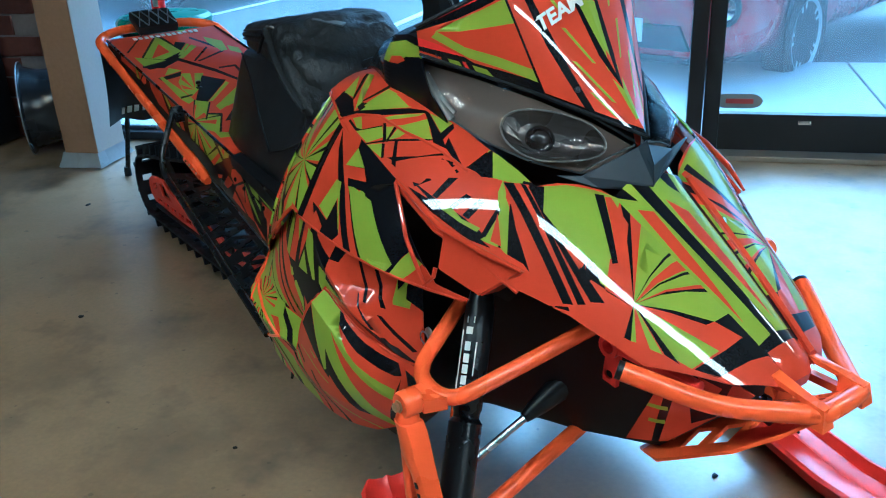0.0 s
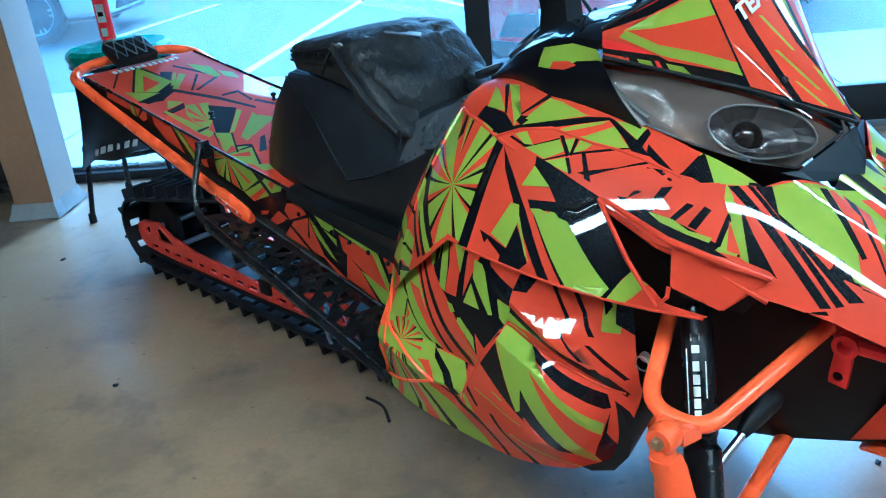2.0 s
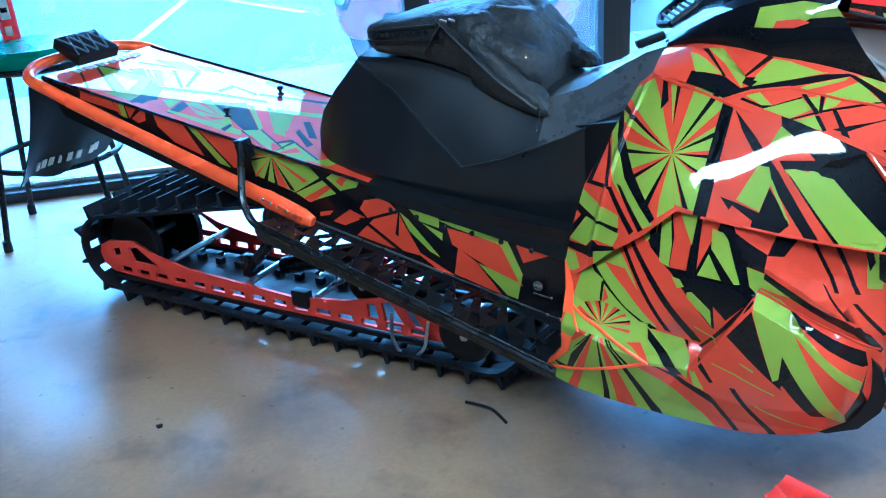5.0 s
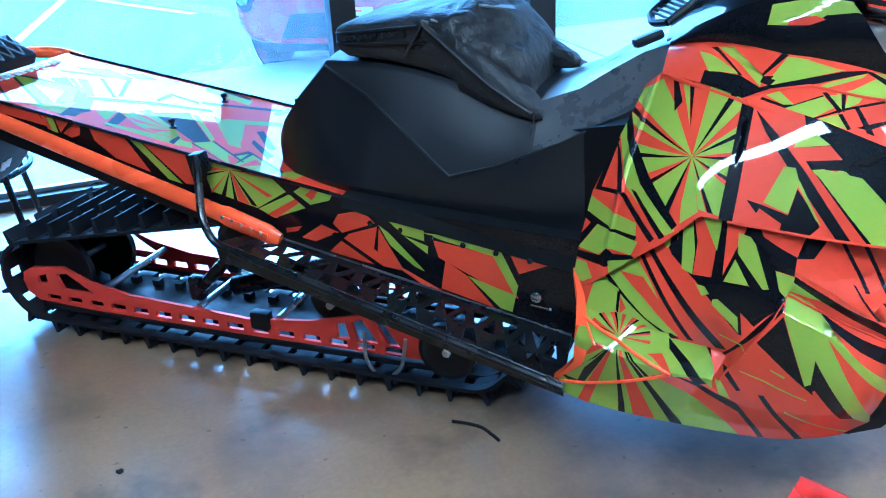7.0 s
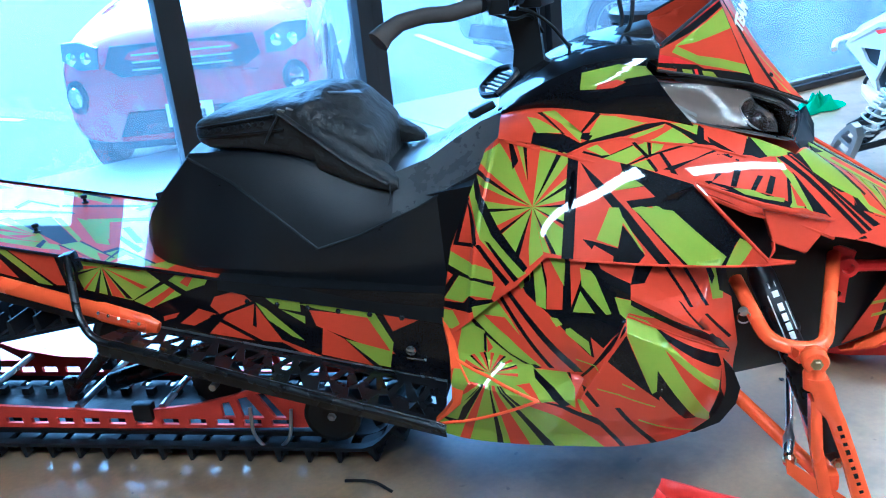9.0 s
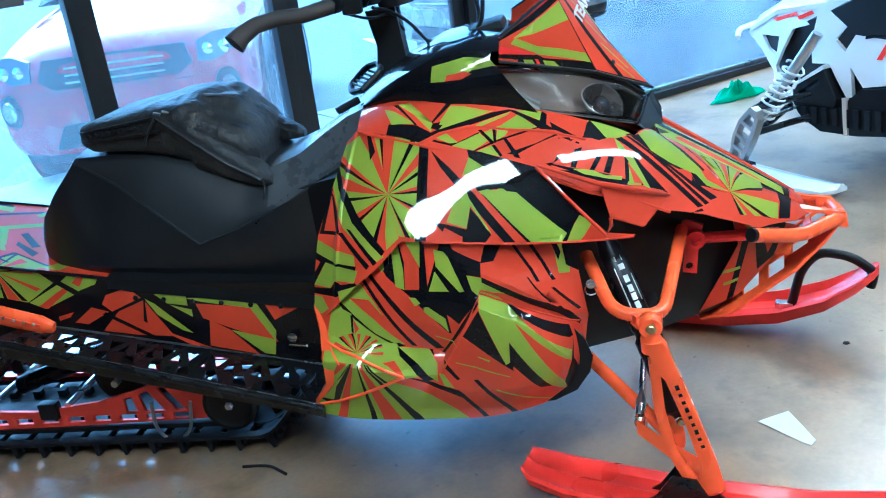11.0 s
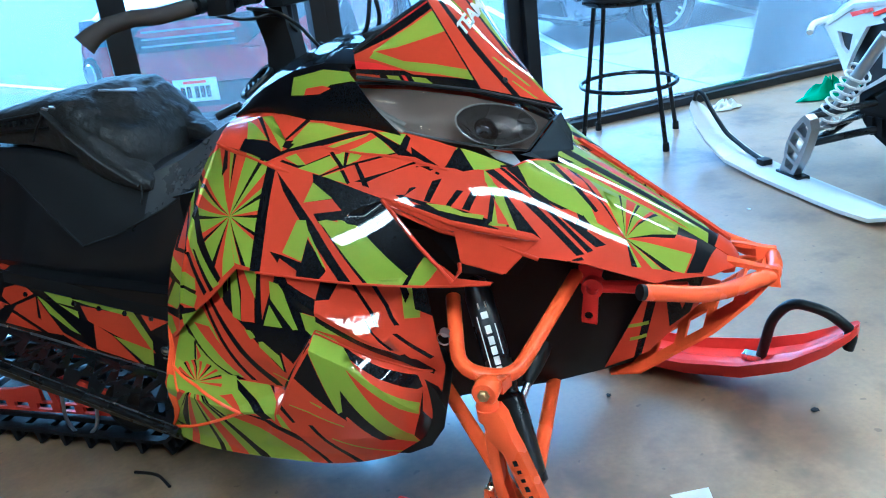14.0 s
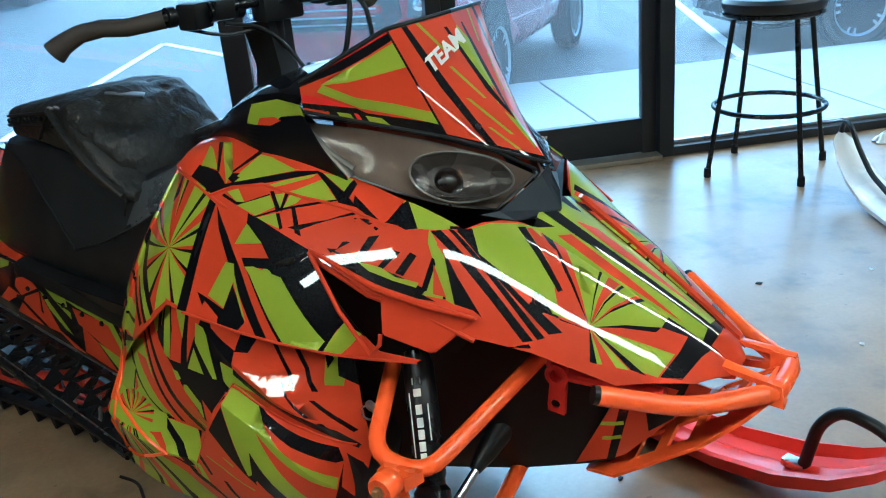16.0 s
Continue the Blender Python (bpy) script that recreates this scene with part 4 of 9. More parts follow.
HOOD_ART.append((O, [(-0.053, -0.239), (-0.023, -0.214), (0.042, -0.224), (0.149, -0.223), (0.081, -0.283), (0.001, -0.263)]))
HOOD_ART.append((K, [(-0.056, -0.242), (-0.043, -0.231), (0.121, -0.245), (0.108, -0.256)]))
HOOD_ART.append((K, [(-0.035, -0.223), (-0.026, -0.218), (0.135, -0.231), (0.126, -0.24)]))
HOOD_ART.append((K, [(-0.022, -0.216), (-0.005, -0.195), (0.018, -0.218), (0.034, -0.214), (0.156, -0.209), (0.139, -0.224), (0.042, -0.224)]))
HOOD_ART.append((O, [(0.055, -0.217), (0.103, -0.202), (0.102, -0.215)]))
HOOD_ART.append((K, [(0.103, -0.202), (0.124, -0.223), (0.104, -0.218)]))
HOOD_ART.append((G, [(-0.005, -0.195), (0.04, -0.117), (0.047, -0.111), (0.131, -0.157), (0.112, -0.192), (0.056, -0.212), (0.018, -0.218)]))
HOOD_ART.append((K, [(0.039, -0.12), (0.045, -0.103), (0.137, -0.161), (0.132, -0.169)]))
HOOD_ART.append((O, [(0.048, -0.104), (0.05, -0.091), (0.1, -0.1), (0.15, -0.158), (0.131, -0.157)]))
HOOD_ART.append((O, [(-0.551, -0.263), (-0.558, -0.199), (-0.447, -0.221), (-0.361, -0.245), (-0.243, -0.225), (-0.201, -0.23), (-0.187, -0.267), (-0.169, -0.294), (-0.187, -0.325), (-0.252, -0.345), (-0.37, -0.34), (-0.458, -0.322), (-0.533, -0.297)]))
HOOD_ART.append((K, [(-0.536, -0.292), (-0.532, -0.27), (-0.471, -0.285), (-0.438, -0.304), (-0.362, -0.281), (-0.309, -0.258), (-0.274, -0.245), (-0.263, -0.245), (-0.295, -0.263), (-0.346, -0.287), (-0.394, -0.302), (-0.434, -0.312), (-0.459, -0.321)]))
HOOD_ART.append((G, [(-0.525, -0.273), (-0.547, -0.222), (-0.511, -0.245), (-0.474, -0.282)]))
HOOD_ART.append((O, [(-0.556, -0.209), (-0.53, -0.213), (-0.474, -0.282)]))
HOOD_ART.append((K, [(-0.527, -0.216), (-0.516, -0.217), (-0.467, -0.286), (-0.474, -0.284)]))
HOOD_ART.append((G, [(-0.516, -0.217), (-0.49, -0.22), (-0.434, -0.286), (-0.437, -0.303)]))
HOOD_ART.append((K, [(-0.435, -0.287), (-0.436, -0.282), (-0.406, -0.236), (-0.397, -0.243)]))
HOOD_ART.append((G, [(-0.422, -0.3), (-0.418, -0.282), (-0.398, -0.246), (-0.36, -0.247), (-0.33, -0.25), (-0.306, -0.254), (-0.362, -0.281)]))
HOOD_ART.append((O, [(-0.368, -0.248), (-0.337, -0.244), (-0.286, -0.246), (-0.313, -0.256)]))
HOOD_ART.append((K, [(-0.438, -0.296), (-0.434, -0.286), (-0.417, -0.285), (-0.421, -0.29), (-0.413, -0.291), (-0.422, -0.301)]))
HOOD_ART.append((G, [(-0.351, -0.294), (-0.324, -0.279), (-0.271, -0.25), (-0.278, -0.26), (-0.314, -0.282), (-0.34, -0.294)]))
HOOD_ART.append((G, [(-0.317, -0.296), (-0.293, -0.285), (-0.254, -0.253), (-0.235, -0.266), (-0.216, -0.274), (-0.241, -0.284), (-0.279, -0.291)]))
HOOD_ART.append((K, [(-0.272, -0.249), (-0.263, -0.245), (-0.215, -0.258), (-0.205, -0.234), (-0.196, -0.239), (-0.198, -0.263), (-0.18, -0.27), (-0.211, -0.276), (-0.233, -0.265)]))
HOOD_ART.append((G, [(-0.261, -0.245), (-0.207, -0.234), (-0.211, -0.258)]))
HOOD_ART.append((G, [(-0.426, -0.314), (-0.405, -0.307), (-0.381, -0.322), (-0.397, -0.324)]))
HOOD_ART.append((K, [(-0.397, -0.324), (-0.381, -0.322), (-0.337, -0.302), (-0.336, -0.304), (-0.394, -0.328), (-0.435, -0.32), (-0.431, -0.317)]))
HOOD_ART.append((G, [(-0.394, -0.328), (-0.336, -0.304), (-0.318, -0.315), (-0.349, -0.333)]))
HOOD_ART.append((K, [(-0.339, -0.299), (-0.332, -0.297), (-0.305, -0.316), (-0.311, -0.321)]))
HOOD_ART.append((G, [(-0.327, -0.301), (-0.31, -0.295), (-0.307, -0.315)]))
HOOD_ART.append((K, [(-0.309, -0.294), (-0.302, -0.292), (-0.302, -0.317), (-0.307, -0.317)]))
HOOD_ART.append((G, [(-0.299, -0.293), (-0.276, -0.291), (-0.282, -0.301), (-0.302, -0.313)]))
HOOD_ART.append((K, [(-0.351, -0.334), (-0.26, -0.294), (-0.216, -0.273), (-0.214, -0.274), (-0.258, -0.297), (-0.348, -0.335)]))
HOOD_ART.append((G, [(-0.346, -0.335), (-0.312, -0.322), (-0.296, -0.336), (-0.327, -0.336)]))
HOOD_ART.append((K, [(-0.312, -0.322), (-0.305, -0.32), (-0.29, -0.334), (-0.295, -0.337)]))
HOOD_ART.append((K, [(-0.287, -0.309), (-0.281, -0.306), (-0.253, -0.333), (-0.266, -0.333)]))
HOOD_ART.append((K, [(-0.282, -0.331), (-0.22, -0.303), (-0.178, -0.276), (-0.176, -0.279), (-0.262, -0.329)]))

# tunnel art
TUNNEL_ART.append((O, [(-2.265, 0.725), (-2.164, 0.703), (-2.13, 0.655), (-2.279, 0.683)]))
TUNNEL_ART.append((O, [(-2.156, 0.704), (-2.138, 0.702), (-2.119, 0.644), (-2.13, 0.649)]))
TUNNEL_ART.append((G, [(-2.135, 0.702), (-2.112, 0.703), (-2.098, 0.639), (-2.119, 0.644)]))
TUNNEL_ART.append((O, [(-2.107, 0.697), (-2.042, 0.686), (-2.091, 0.64)]))
TUNNEL_ART.append((O, [(-2.083, 0.64), (-2.023, 0.679), (-2.03, 0.638), (-2.058, 0.629)]))
TUNNEL_ART.append((O, [(-2.002, 0.675), (-1.901, 0.651), (-1.831, 0.556), (-1.932, 0.585), (-1.987, 0.626)]))
TUNNEL_ART.append((G, [(-1.888, 0.646), (-1.859, 0.642), (-1.742, 0.533), (-1.78, 0.541)]))
TUNNEL_ART.append((O, [(-1.85, 0.637), (-1.724, 0.623), (-1.707, 0.533), (-1.732, 0.534)]))
TUNNEL_ART.append((G, [(-1.658, 0.602), (-1.564, 0.603), (-1.501, 0.58), (-1.454, 0.537), (-1.512, 0.503), (-1.537, 0.489), (-1.66, 0.521), (-1.669, 0.552)]))
TUNNEL_ART.append((K, [(-1.667, 0.566), (-1.669, 0.559), (-1.6, 0.579)]))
TUNNEL_ART.append((K, [(-1.635, 0.512), (-1.623, 0.508), (-1.6, 0.579)]))
TUNNEL_ART.append((K, [(-1.6, 0.505), (-1.59, 0.502), (-1.6, 0.579)]))
TUNNEL_ART.append((K, [(-1.552, 0.495), (-1.536, 0.492), (-1.6, 0.579)]))
TUNNEL_ART.append((K, [(-1.564, 0.602), (-1.555, 0.602), (-1.6, 0.579)]))
TUNNEL_ART.append((K, [(-1.501, 0.58), (-1.494, 0.573), (-1.6, 0.579)]))
TUNNEL_ART.append((O, [(-1.663, 0.521), (-1.658, 0.517), (-1.6, 0.579)]))
TUNNEL_ART.append((O, [(-1.588, 0.502), (-1.556, 0.495), (-1.6, 0.579)]))
TUNNEL_ART.append((O, [(-1.506, 0.518), (-1.49, 0.523), (-1.6, 0.579)]))
TUNNEL_ART.append((O, [(-1.661, 0.584), (-1.664, 0.572), (-1.6, 0.579)]))
TUNNEL_ART.append((O, [(-1.499, 0.565), (-1.503, 0.572), (-1.6, 0.579)]))
TUNNEL_ART.append((G, [(-1.396, 0.564), (-1.321, 0.551), (-1.336, 0.53), (-1.389, 0.513), (-1.432, 0.54)]))
TUNNEL_ART.append((O, [(-1.402, 0.535), (-1.369, 0.562), (-1.356, 0.559), (-1.383, 0.524)]))
TUNNEL_ART.append((G, [(-1.534, 0.488), (-1.446, 0.531), (-1.396, 0.506), (-1.493, 0.468)]))
TUNNEL_ART.append((O, [(-1.511, 0.476), (-1.43, 0.523), (-1.416, 0.516), (-1.487, 0.468)]))
TUNNEL_ART.append((K, [(-1.454, 0.537), (-1.441, 0.543), (-1.384, 0.506), (-1.399, 0.5)]))
TUNNEL_ART.append((O, [(-1.465, 0.433), (-1.465, 0.445), (-1.419, 0.456), (-1.432, 0.442)]))
TUNNEL_ART.append((O, [(-1.423, 0.427), (-1.364, 0.468), (-1.317, 0.455), (-1.385, 0.422)]))
TUNNEL_ART.append((O, [(-1.315, 0.5), (-1.268, 0.513), (-1.236, 0.506), (-1.219, 0.491), (-1.309, 0.455), (-1.332, 0.476)]))
TUNNEL_ART.append((O, [(-1.347, 0.403), (-1.291, 0.455), (-1.214, 0.484), (-1.227, 0.428), (-1.158, 0.386), (-1.246, 0.39)]))
TUNNEL_ART.append((O, [(-1.21, 0.481), (-1.197, 0.458), (-1.156, 0.393), (-1.058, 0.354), (-1.104, 0.358), (-1.218, 0.419)]))
TUNNEL_ART.append((K, [(-1.338, 0.448), (-1.327, 0.454), (-1.202, 0.386), (-1.217, 0.383)]))
TUNNEL_ART.append((G, [(-1.21, 0.488), (-1.186, 0.474), (-1.098, 0.393), (-1.126, 0.402), (-1.184, 0.444)]))
TUNNEL_ART.append((G, [(-1.182, 0.5), (-1.096, 0.498), (-1.097, 0.467), (-1.15, 0.474)]))
TUNNEL_ART.append((G, [(-1.146, 0.471), (-1.088, 0.456), (-1.09, 0.437)]))
TUNNEL_ART.append((O, [(-1.075, 0.472), (-0.934, 0.46), (-0.877, 0.367), (-0.93, 0.38), (-1.063, 0.433)]))
TUNNEL_ART.append((O, [(-1.047, 0.428), (-0.997, 0.401), (-0.933, 0.335), (-1.06, 0.359)]))
TUNNEL_ART.append((G, [(-1.097, 0.51), (-0.964, 0.493), (-1.001, 0.495)]))
TUNNEL_ART.append((G, [(-1.101, 0.487), (-0.924, 0.487), (-0.878, 0.397), (-0.892, 0.333), (-0.919, 0.337), (-0.995, 0.401), (-0.887, 0.374), (-0.934, 0.457), (-1.057, 0.476)]))
TUNNEL_ART.append((O, [(-0.895, 0.467), (-0.837, 0.484), (-0.769, 0.482), (-0.772, 0.474), (-0.876, 0.425)]))

# deck art
DECK_ART.append((K, [(-2.406, -0.039), (-2.373, -0.018), (-2.184, -0.005), (-2.058, -0.132), (-2.09, -0.198), (-2.2, -0.162)]))
DECK_ART.append((G, [(-2.39, -0.039), (-2.358, -0.03), (-2.198, -0.013), (-2.14, -0.104), (-2.185, -0.161)]))
DECK_ART.append((O, [(-2.311, -0.058), (-2.208, -0.054), (-2.167, -0.139)]))
DECK_ART.append((G, [(-2.206, -0.187), (-2.129, -0.099), (-2.104, -0.189)]))
DECK_ART.append((K, [(-2.104, -0.189), (-2.129, -0.099), (-2.139, -0.068), (-2.114, -0.054), (-2.073, -0.117), (-2.065, -0.183)]))
DECK_ART.append((K, [(-2.308, 0.005), (-2.281, 0.038), (-2.207, -0.015), (-2.269, -0.015)]))
DECK_ART.append((G, [(-2.269, 0.034), (-2.262, 0.042), (-2.164, -0.026), (-2.158, -0.045)]))
DECK_ART.append((G, [(-2.252, 0.045), (-2.227, 0.057), (-2.123, -0.038), (-2.135, -0.053)]))
DECK_ART.append((K, [(-2.211, 0.087), (-2.195, 0.087), (-2.078, -0.01), (-2.083, -0.016)]))
DECK_ART.append((K, [(-2.142, -0.053), (-1.976, 0.022), (-1.834, 0.062), (-1.817, 0.051), (-1.952, 0.008), (-2.117, -0.067)]))
DECK_ART.append((K, [(-2.341, 0.075), (-2.172, 0.136), (-2.151, 0.124), (-2.323, 0.066)]))
DECK_ART.append((K, [(-2.15, 0.126), (-2.134, 0.126), (-2.069, 0.003), (-2.079, -0.001)]))
DECK_ART.append((K, [(-1.989, 0.041), (-1.988, 0.103), (-1.891, 0.093), (-1.881, 0.08), (-1.97, 0.09), (-1.974, 0.032)]))
DECK_ART.append((G, [(-2.32, 0.122), (-2.244, 0.166), (-2.143, 0.143), (-2.14, 0.118), (-2.248, 0.11)]))
DECK_ART.append((G, [(-2.19, 0.163), (-2.145, 0.191), (-2.08, 0.175), (-2.132, 0.148)]))
DECK_ART.append((K, [(-2.493, 0.21), (-2.483, 0.12), (-2.512, 0.128), (-2.514, 0.217)]))
DECK_ART.append((G, [(-2.485, 0.062), (-2.43, 0.099), (-2.399, 0.074), (-2.451, 0.04)]))
DECK_ART.append((K, [(-2.263, -0.196), (-2.259, -0.19), (-2.433, -0.073), (-2.437, -0.078)]))
DECK_ART.append((G, [(-2.053, -0.121), (-2.011, -0.088), (-1.994, -0.14), (-1.991, -0.158)]))
DECK_ART.append((K, [(-1.975, -0.188), (-1.979, -0.165), (-2.003, -0.093), (-1.963, -0.113), (-1.95, -0.16), (-1.949, -0.186)]))
DECK_ART.append((G, [(-1.984, -0.1), (-1.956, -0.033), (-1.84, -0.091), (-1.77, -0.154), (-1.84, -0.156), (-1.91, -0.142)]))
DECK_ART.append((O, [(-1.965, -0.107), (-1.824, -0.119), (-1.93, -0.124)]))
DECK_ART.append((O, [(-1.973, -0.074), (-1.824, -0.119), (-1.967, -0.061)]))
DECK_ART.append((O, [(-1.847, -0.151), (-1.824, -0.119), (-1.887, -0.143)]))
DECK_ART.append((K, [(-1.937, -0.047), (-1.862, 0.009), (-1.709, -0.124), (-1.736, -0.153)]))
DECK_ART.append((G, [(-1.984, -0.17), (-1.784, -0.157), (-1.739, -0.157), (-1.72, -0.184), (-1.764, -0.191), (-1.976, -0.182)]))
DECK_ART.append((K, [(-1.786, -0.185), (-1.792, -0.141), (-1.78, -0.146), (-1.769, -0.19)]))
DECK_ART.append((G, [(-1.849, 0.002), (-1.832, 0.007), (-1.709, -0.106), (-1.708, -0.123)]))
DECK_ART.append((G, [(-1.798, 0.024), (-1.719, 0.012), (-1.627, -0.117), (-1.664, -0.116)]))
DECK_ART.append((K, [(-1.625, -0.074), (-1.632, -0.052), (-1.539, -0.114), (-1.542, -0.139)]))
DECK_ART.append((G, [(-1.739, -0.157), (-1.705, -0.119), (-1.62, -0.162), (-1.595, -0.13), (-1.462, -0.188), (-1.536, -0.236), (-1.673, -0.186)]))
DECK_ART.append((O, [(-1.589, -0.224), (-1.697, -0.183), (-1.702, -0.165)]))
DECK_ART.append((O, [(-1.589, -0.224), (-1.632, -0.17), (-1.595, -0.175)]))
DECK_ART.append((O, [(-1.58, -0.225), (-1.563, -0.157), (-1.533, -0.174)]))
DECK_ART.append((K, [(-1.707, -0.121), (-1.702, -0.117), (-1.577, -0.184), (-1.581, -0.188)]))
DECK_ART.append((K, [(-1.623, -0.16), (-1.604, -0.122), (-1.591, -0.131), (-1.613, -0.167)]))
DECK_ART.append((K, [(-1.603, -0.126), (-1.598, -0.122), (-1.448, -0.194), (-1.46, -0.196)]))
DECK_ART.append((K, [(-1.59, -0.225), (-1.741, -0.159), (-1.741, -0.153)]))
DECK_ART.append((K, [(-1.589, -0.224), (-1.594, -0.129), (-1.583, -0.134)]))
DECK_ART.append((G, [(-1.484, -0.201), (-1.441, -0.139), (-1.425, -0.169), (-1.434, -0.204)]))
DECK_ART.append((G, [(-1.951, 0.217), (-1.786, 0.194), (-1.772, 0.154), (-1.927, 0.18)]))
DECK_ART.append((K, [(-1.885, 0.101), (-1.653, 0.193), (-1.645, 0.177), (-1.876, 0.085)]))
DECK_ART.append((K, [(-1.895, 0.224), (-1.8, 0.208), (-1.791, 0.191), (-1.883, 0.203)]))
DECK_ART.append((G, [(-1.77, 0.026), (-1.612, 0.104), (-1.606, 0.078), (-1.75, 0.003)]))
DECK_ART.append((G, [(-1.74, -0.01), (-1.711, 0.036), (-1.647, -0.083), (-1.677, -0.072)]))
DECK_ART.append((K, [(-1.655, -0.001), (-1.643, 0.014), (-1.556, -0.074), (-1.575, -0.083)]))
DECK_ART.append((G, [(-1.694, 0.142), (-1.667, 0.223), (-1.653, 0.193), (-1.673, 0.132)]))

# lower art
LOWER_ART.append((G, [(-0.8, 0.225), (-0.761, 0.31), (-0.728, 0.34), (-0.682, 0.537), (-0.614, 0.564), (-0.584, 0.528), (-0.529, 0.433), (-0.584, 0.426), (-0.641, 0.464), (-0.69, 0.382), (-0.731, 0.279)]))
LOWER_ART.append((K, [(-0.685, 0.531), (-0.661, 0.518), (-0.584, 0.467), (-0.526, 0.427), (-0.546, 0.429), (-0.589, 0.458), (-0.646, 0.499), (-0.661, 0.507)]))
LOWER_ART.append((G, [(-0.67, 0.537), (-0.64, 0.533), (-0.532, 0.436), (-0.551, 0.438), (-0.589, 0.461), (-0.655, 0.514)]))
LOWER_ART.append((G, [(-0.661, 0.507), (-0.64, 0.5), (-0.643, 0.464), (-0.67, 0.466)]))
LOWER_ART.append((O, [(-0.637, 0.49), (-0.624, 0.47), (-0.635, 0.459)]))
LOWER_ART.append((K, [(-0.643, 0.497), (-0.637, 0.493), (-0.638, 0.459), (-0.643, 0.464)]))
LOWER_ART.append((O, [(-0.643, 0.532), (-0.597, 0.532), (-0.559, 0.49), (-0.517, 0.426), (-0.532, 0.436), (-0.589, 0.492)]))
LOWER_ART.append((K, [(-0.626, 0.596), (-0.614, 0.598), (-0.501, 0.424), (-0.513, 0.427)]))
LOWER_ART.append((O, [(-0.617, 0.597), (-0.6, 0.6), (-0.464, 0.415), (-0.501, 0.423)]))
LOWER_ART.append((K, [(-0.609, 0.601), (-0.595, 0.603), (-0.581, 0.579), (-0.445, 0.416), (-0.464, 0.414)]))
LOWER_ART.append((O, [(-0.595, 0.606), (-0.578, 0.608), (-0.551, 0.583), (-0.513, 0.541), (-0.422, 0.455), (-0.427, 0.438), (-0.445, 0.418), (-0.581, 0.579)]))
LOWER_ART.append((K, [(-0.584, 0.677), (-0.268, 0.677), (-0.321, 0.64), (-0.349, 0.602), (-0.35, 0.572), (-0.377, 0.578), (-0.359, 0.544), (-0.36, 0.53), (-0.422, 0.457), (-0.43, 0.461), (-0.507, 0.544), (-0.551, 0.581), (-0.564, 0.604)]))
LOWER_ART.append((G, [(-0.567, 0.644), (-0.546, 0.666), (-0.54, 0.637), (-0.543, 0.607), (-0.561, 0.589), (-0.575, 0.611)]))
LOWER_ART.append((K, [(-0.556, 0.656), (-0.544, 0.657), (-0.544, 0.606), (-0.555, 0.59)]))
LOWER_ART.append((G, [(-0.537, 0.657), (-0.523, 0.659), (-0.518, 0.629), (-0.512, 0.594), (-0.513, 0.554), (-0.532, 0.561)]))
LOWER_ART.append((O, [(-0.523, 0.668), (-0.474, 0.671), (-0.476, 0.627), (-0.481, 0.554), (-0.512, 0.554), (-0.509, 0.609)]))
LOWER_ART.append((G, [(-0.514, 0.669), (-0.472, 0.671), (-0.473, 0.637), (-0.476, 0.599)]))
LOWER_ART.append((O, [(-0.463, 0.672), (-0.429, 0.672), (-0.433, 0.637), (-0.463, 0.56)]))
LOWER_ART.append((G, [(-0.445, 0.59), (-0.419, 0.548), (-0.461, 0.55)]))
LOWER_ART.append((G, [(-0.444, 0.633), (-0.424, 0.628), (-0.415, 0.617), (-0.387, 0.546), (-0.397, 0.545), (-0.442, 0.6)]))
LOWER_ART.append((G, [(-0.506, 0.539), (-0.491, 0.537), (-0.482, 0.525), (-0.494, 0.52)]))
LOWER_ART.append((G, [(-0.476, 0.516), (-0.467, 0.518), (-0.432, 0.491), (-0.428, 0.461), (-0.443, 0.478), (-0.476, 0.507)]))
LOWER_ART.append((O, [(-0.428, 0.5), (-0.403, 0.477), (-0.421, 0.448)]))
LOWER_ART.append((O, [(-0.424, 0.673), (-0.321, 0.674), (-0.341, 0.627), (-0.349, 0.602), (-0.403, 0.628)]))
LOWER_ART.append((K, [(-0.424, 0.636), (-0.414, 0.636), (-0.349, 0.6), (-0.35, 0.59)]))
LOWER_ART.append((O, [(-0.349, 0.606), (-0.321, 0.601), (-0.295, 0.666), (-0.196, 0.649), (-0.147, 0.527), (-0.149, 0.439), (-0.185, 0.474), (-0.212, 0.498), (-0.349, 0.573)]))
LOWER_ART.append((K, [(-0.349, 0.6), (-0.339, 0.632), (-0.321, 0.669), (-0.295, 0.666), (-0.3, 0.638), (-0.323, 0.6)]))
LOWER_ART.append((K, [(-0.311, 0.668), (-0.301, 0.667), (-0.279, 0.626), (-0.232, 0.548), (-0.239, 0.549)]))
LOWER_ART.append((K, [(-0.276, 0.664), (-0.265, 0.662), (-0.244, 0.62), (-0.2, 0.54), (-0.208, 0.543)]))
LOWER_ART.append((G, [(-0.236, 0.657), (-0.179, 0.644), (-0.17, 0.582), (-0.171, 0.541), (-0.193, 0.549), (-0.202, 0.606)]))
LOWER_ART.append((K, [(-0.222, 0.655), (-0.213, 0.653), (-0.187, 0.587), (-0.193, 0.574)]))
LOWER_ART.append((K, [(-0.19, 0.638), (-0.142, 0.623), (-0.14, 0.524), (-0.178, 0.559)]))
LOWER_ART.append((K, [(-0.26, 0.562), (-0.254, 0.558), (-0.209, 0.499), (-0.215, 0.501)]))
LOWER_ART.append((K, [(-0.211, 0.529), (-0.204, 0.527), (-0.153, 0.458), (-0.159, 0.457)]))
LOWER_ART.append((K, [(-0.201, 0.487), (-0.194, 0.485), (-0.154, 0.424), (-0.16, 0.425)]))
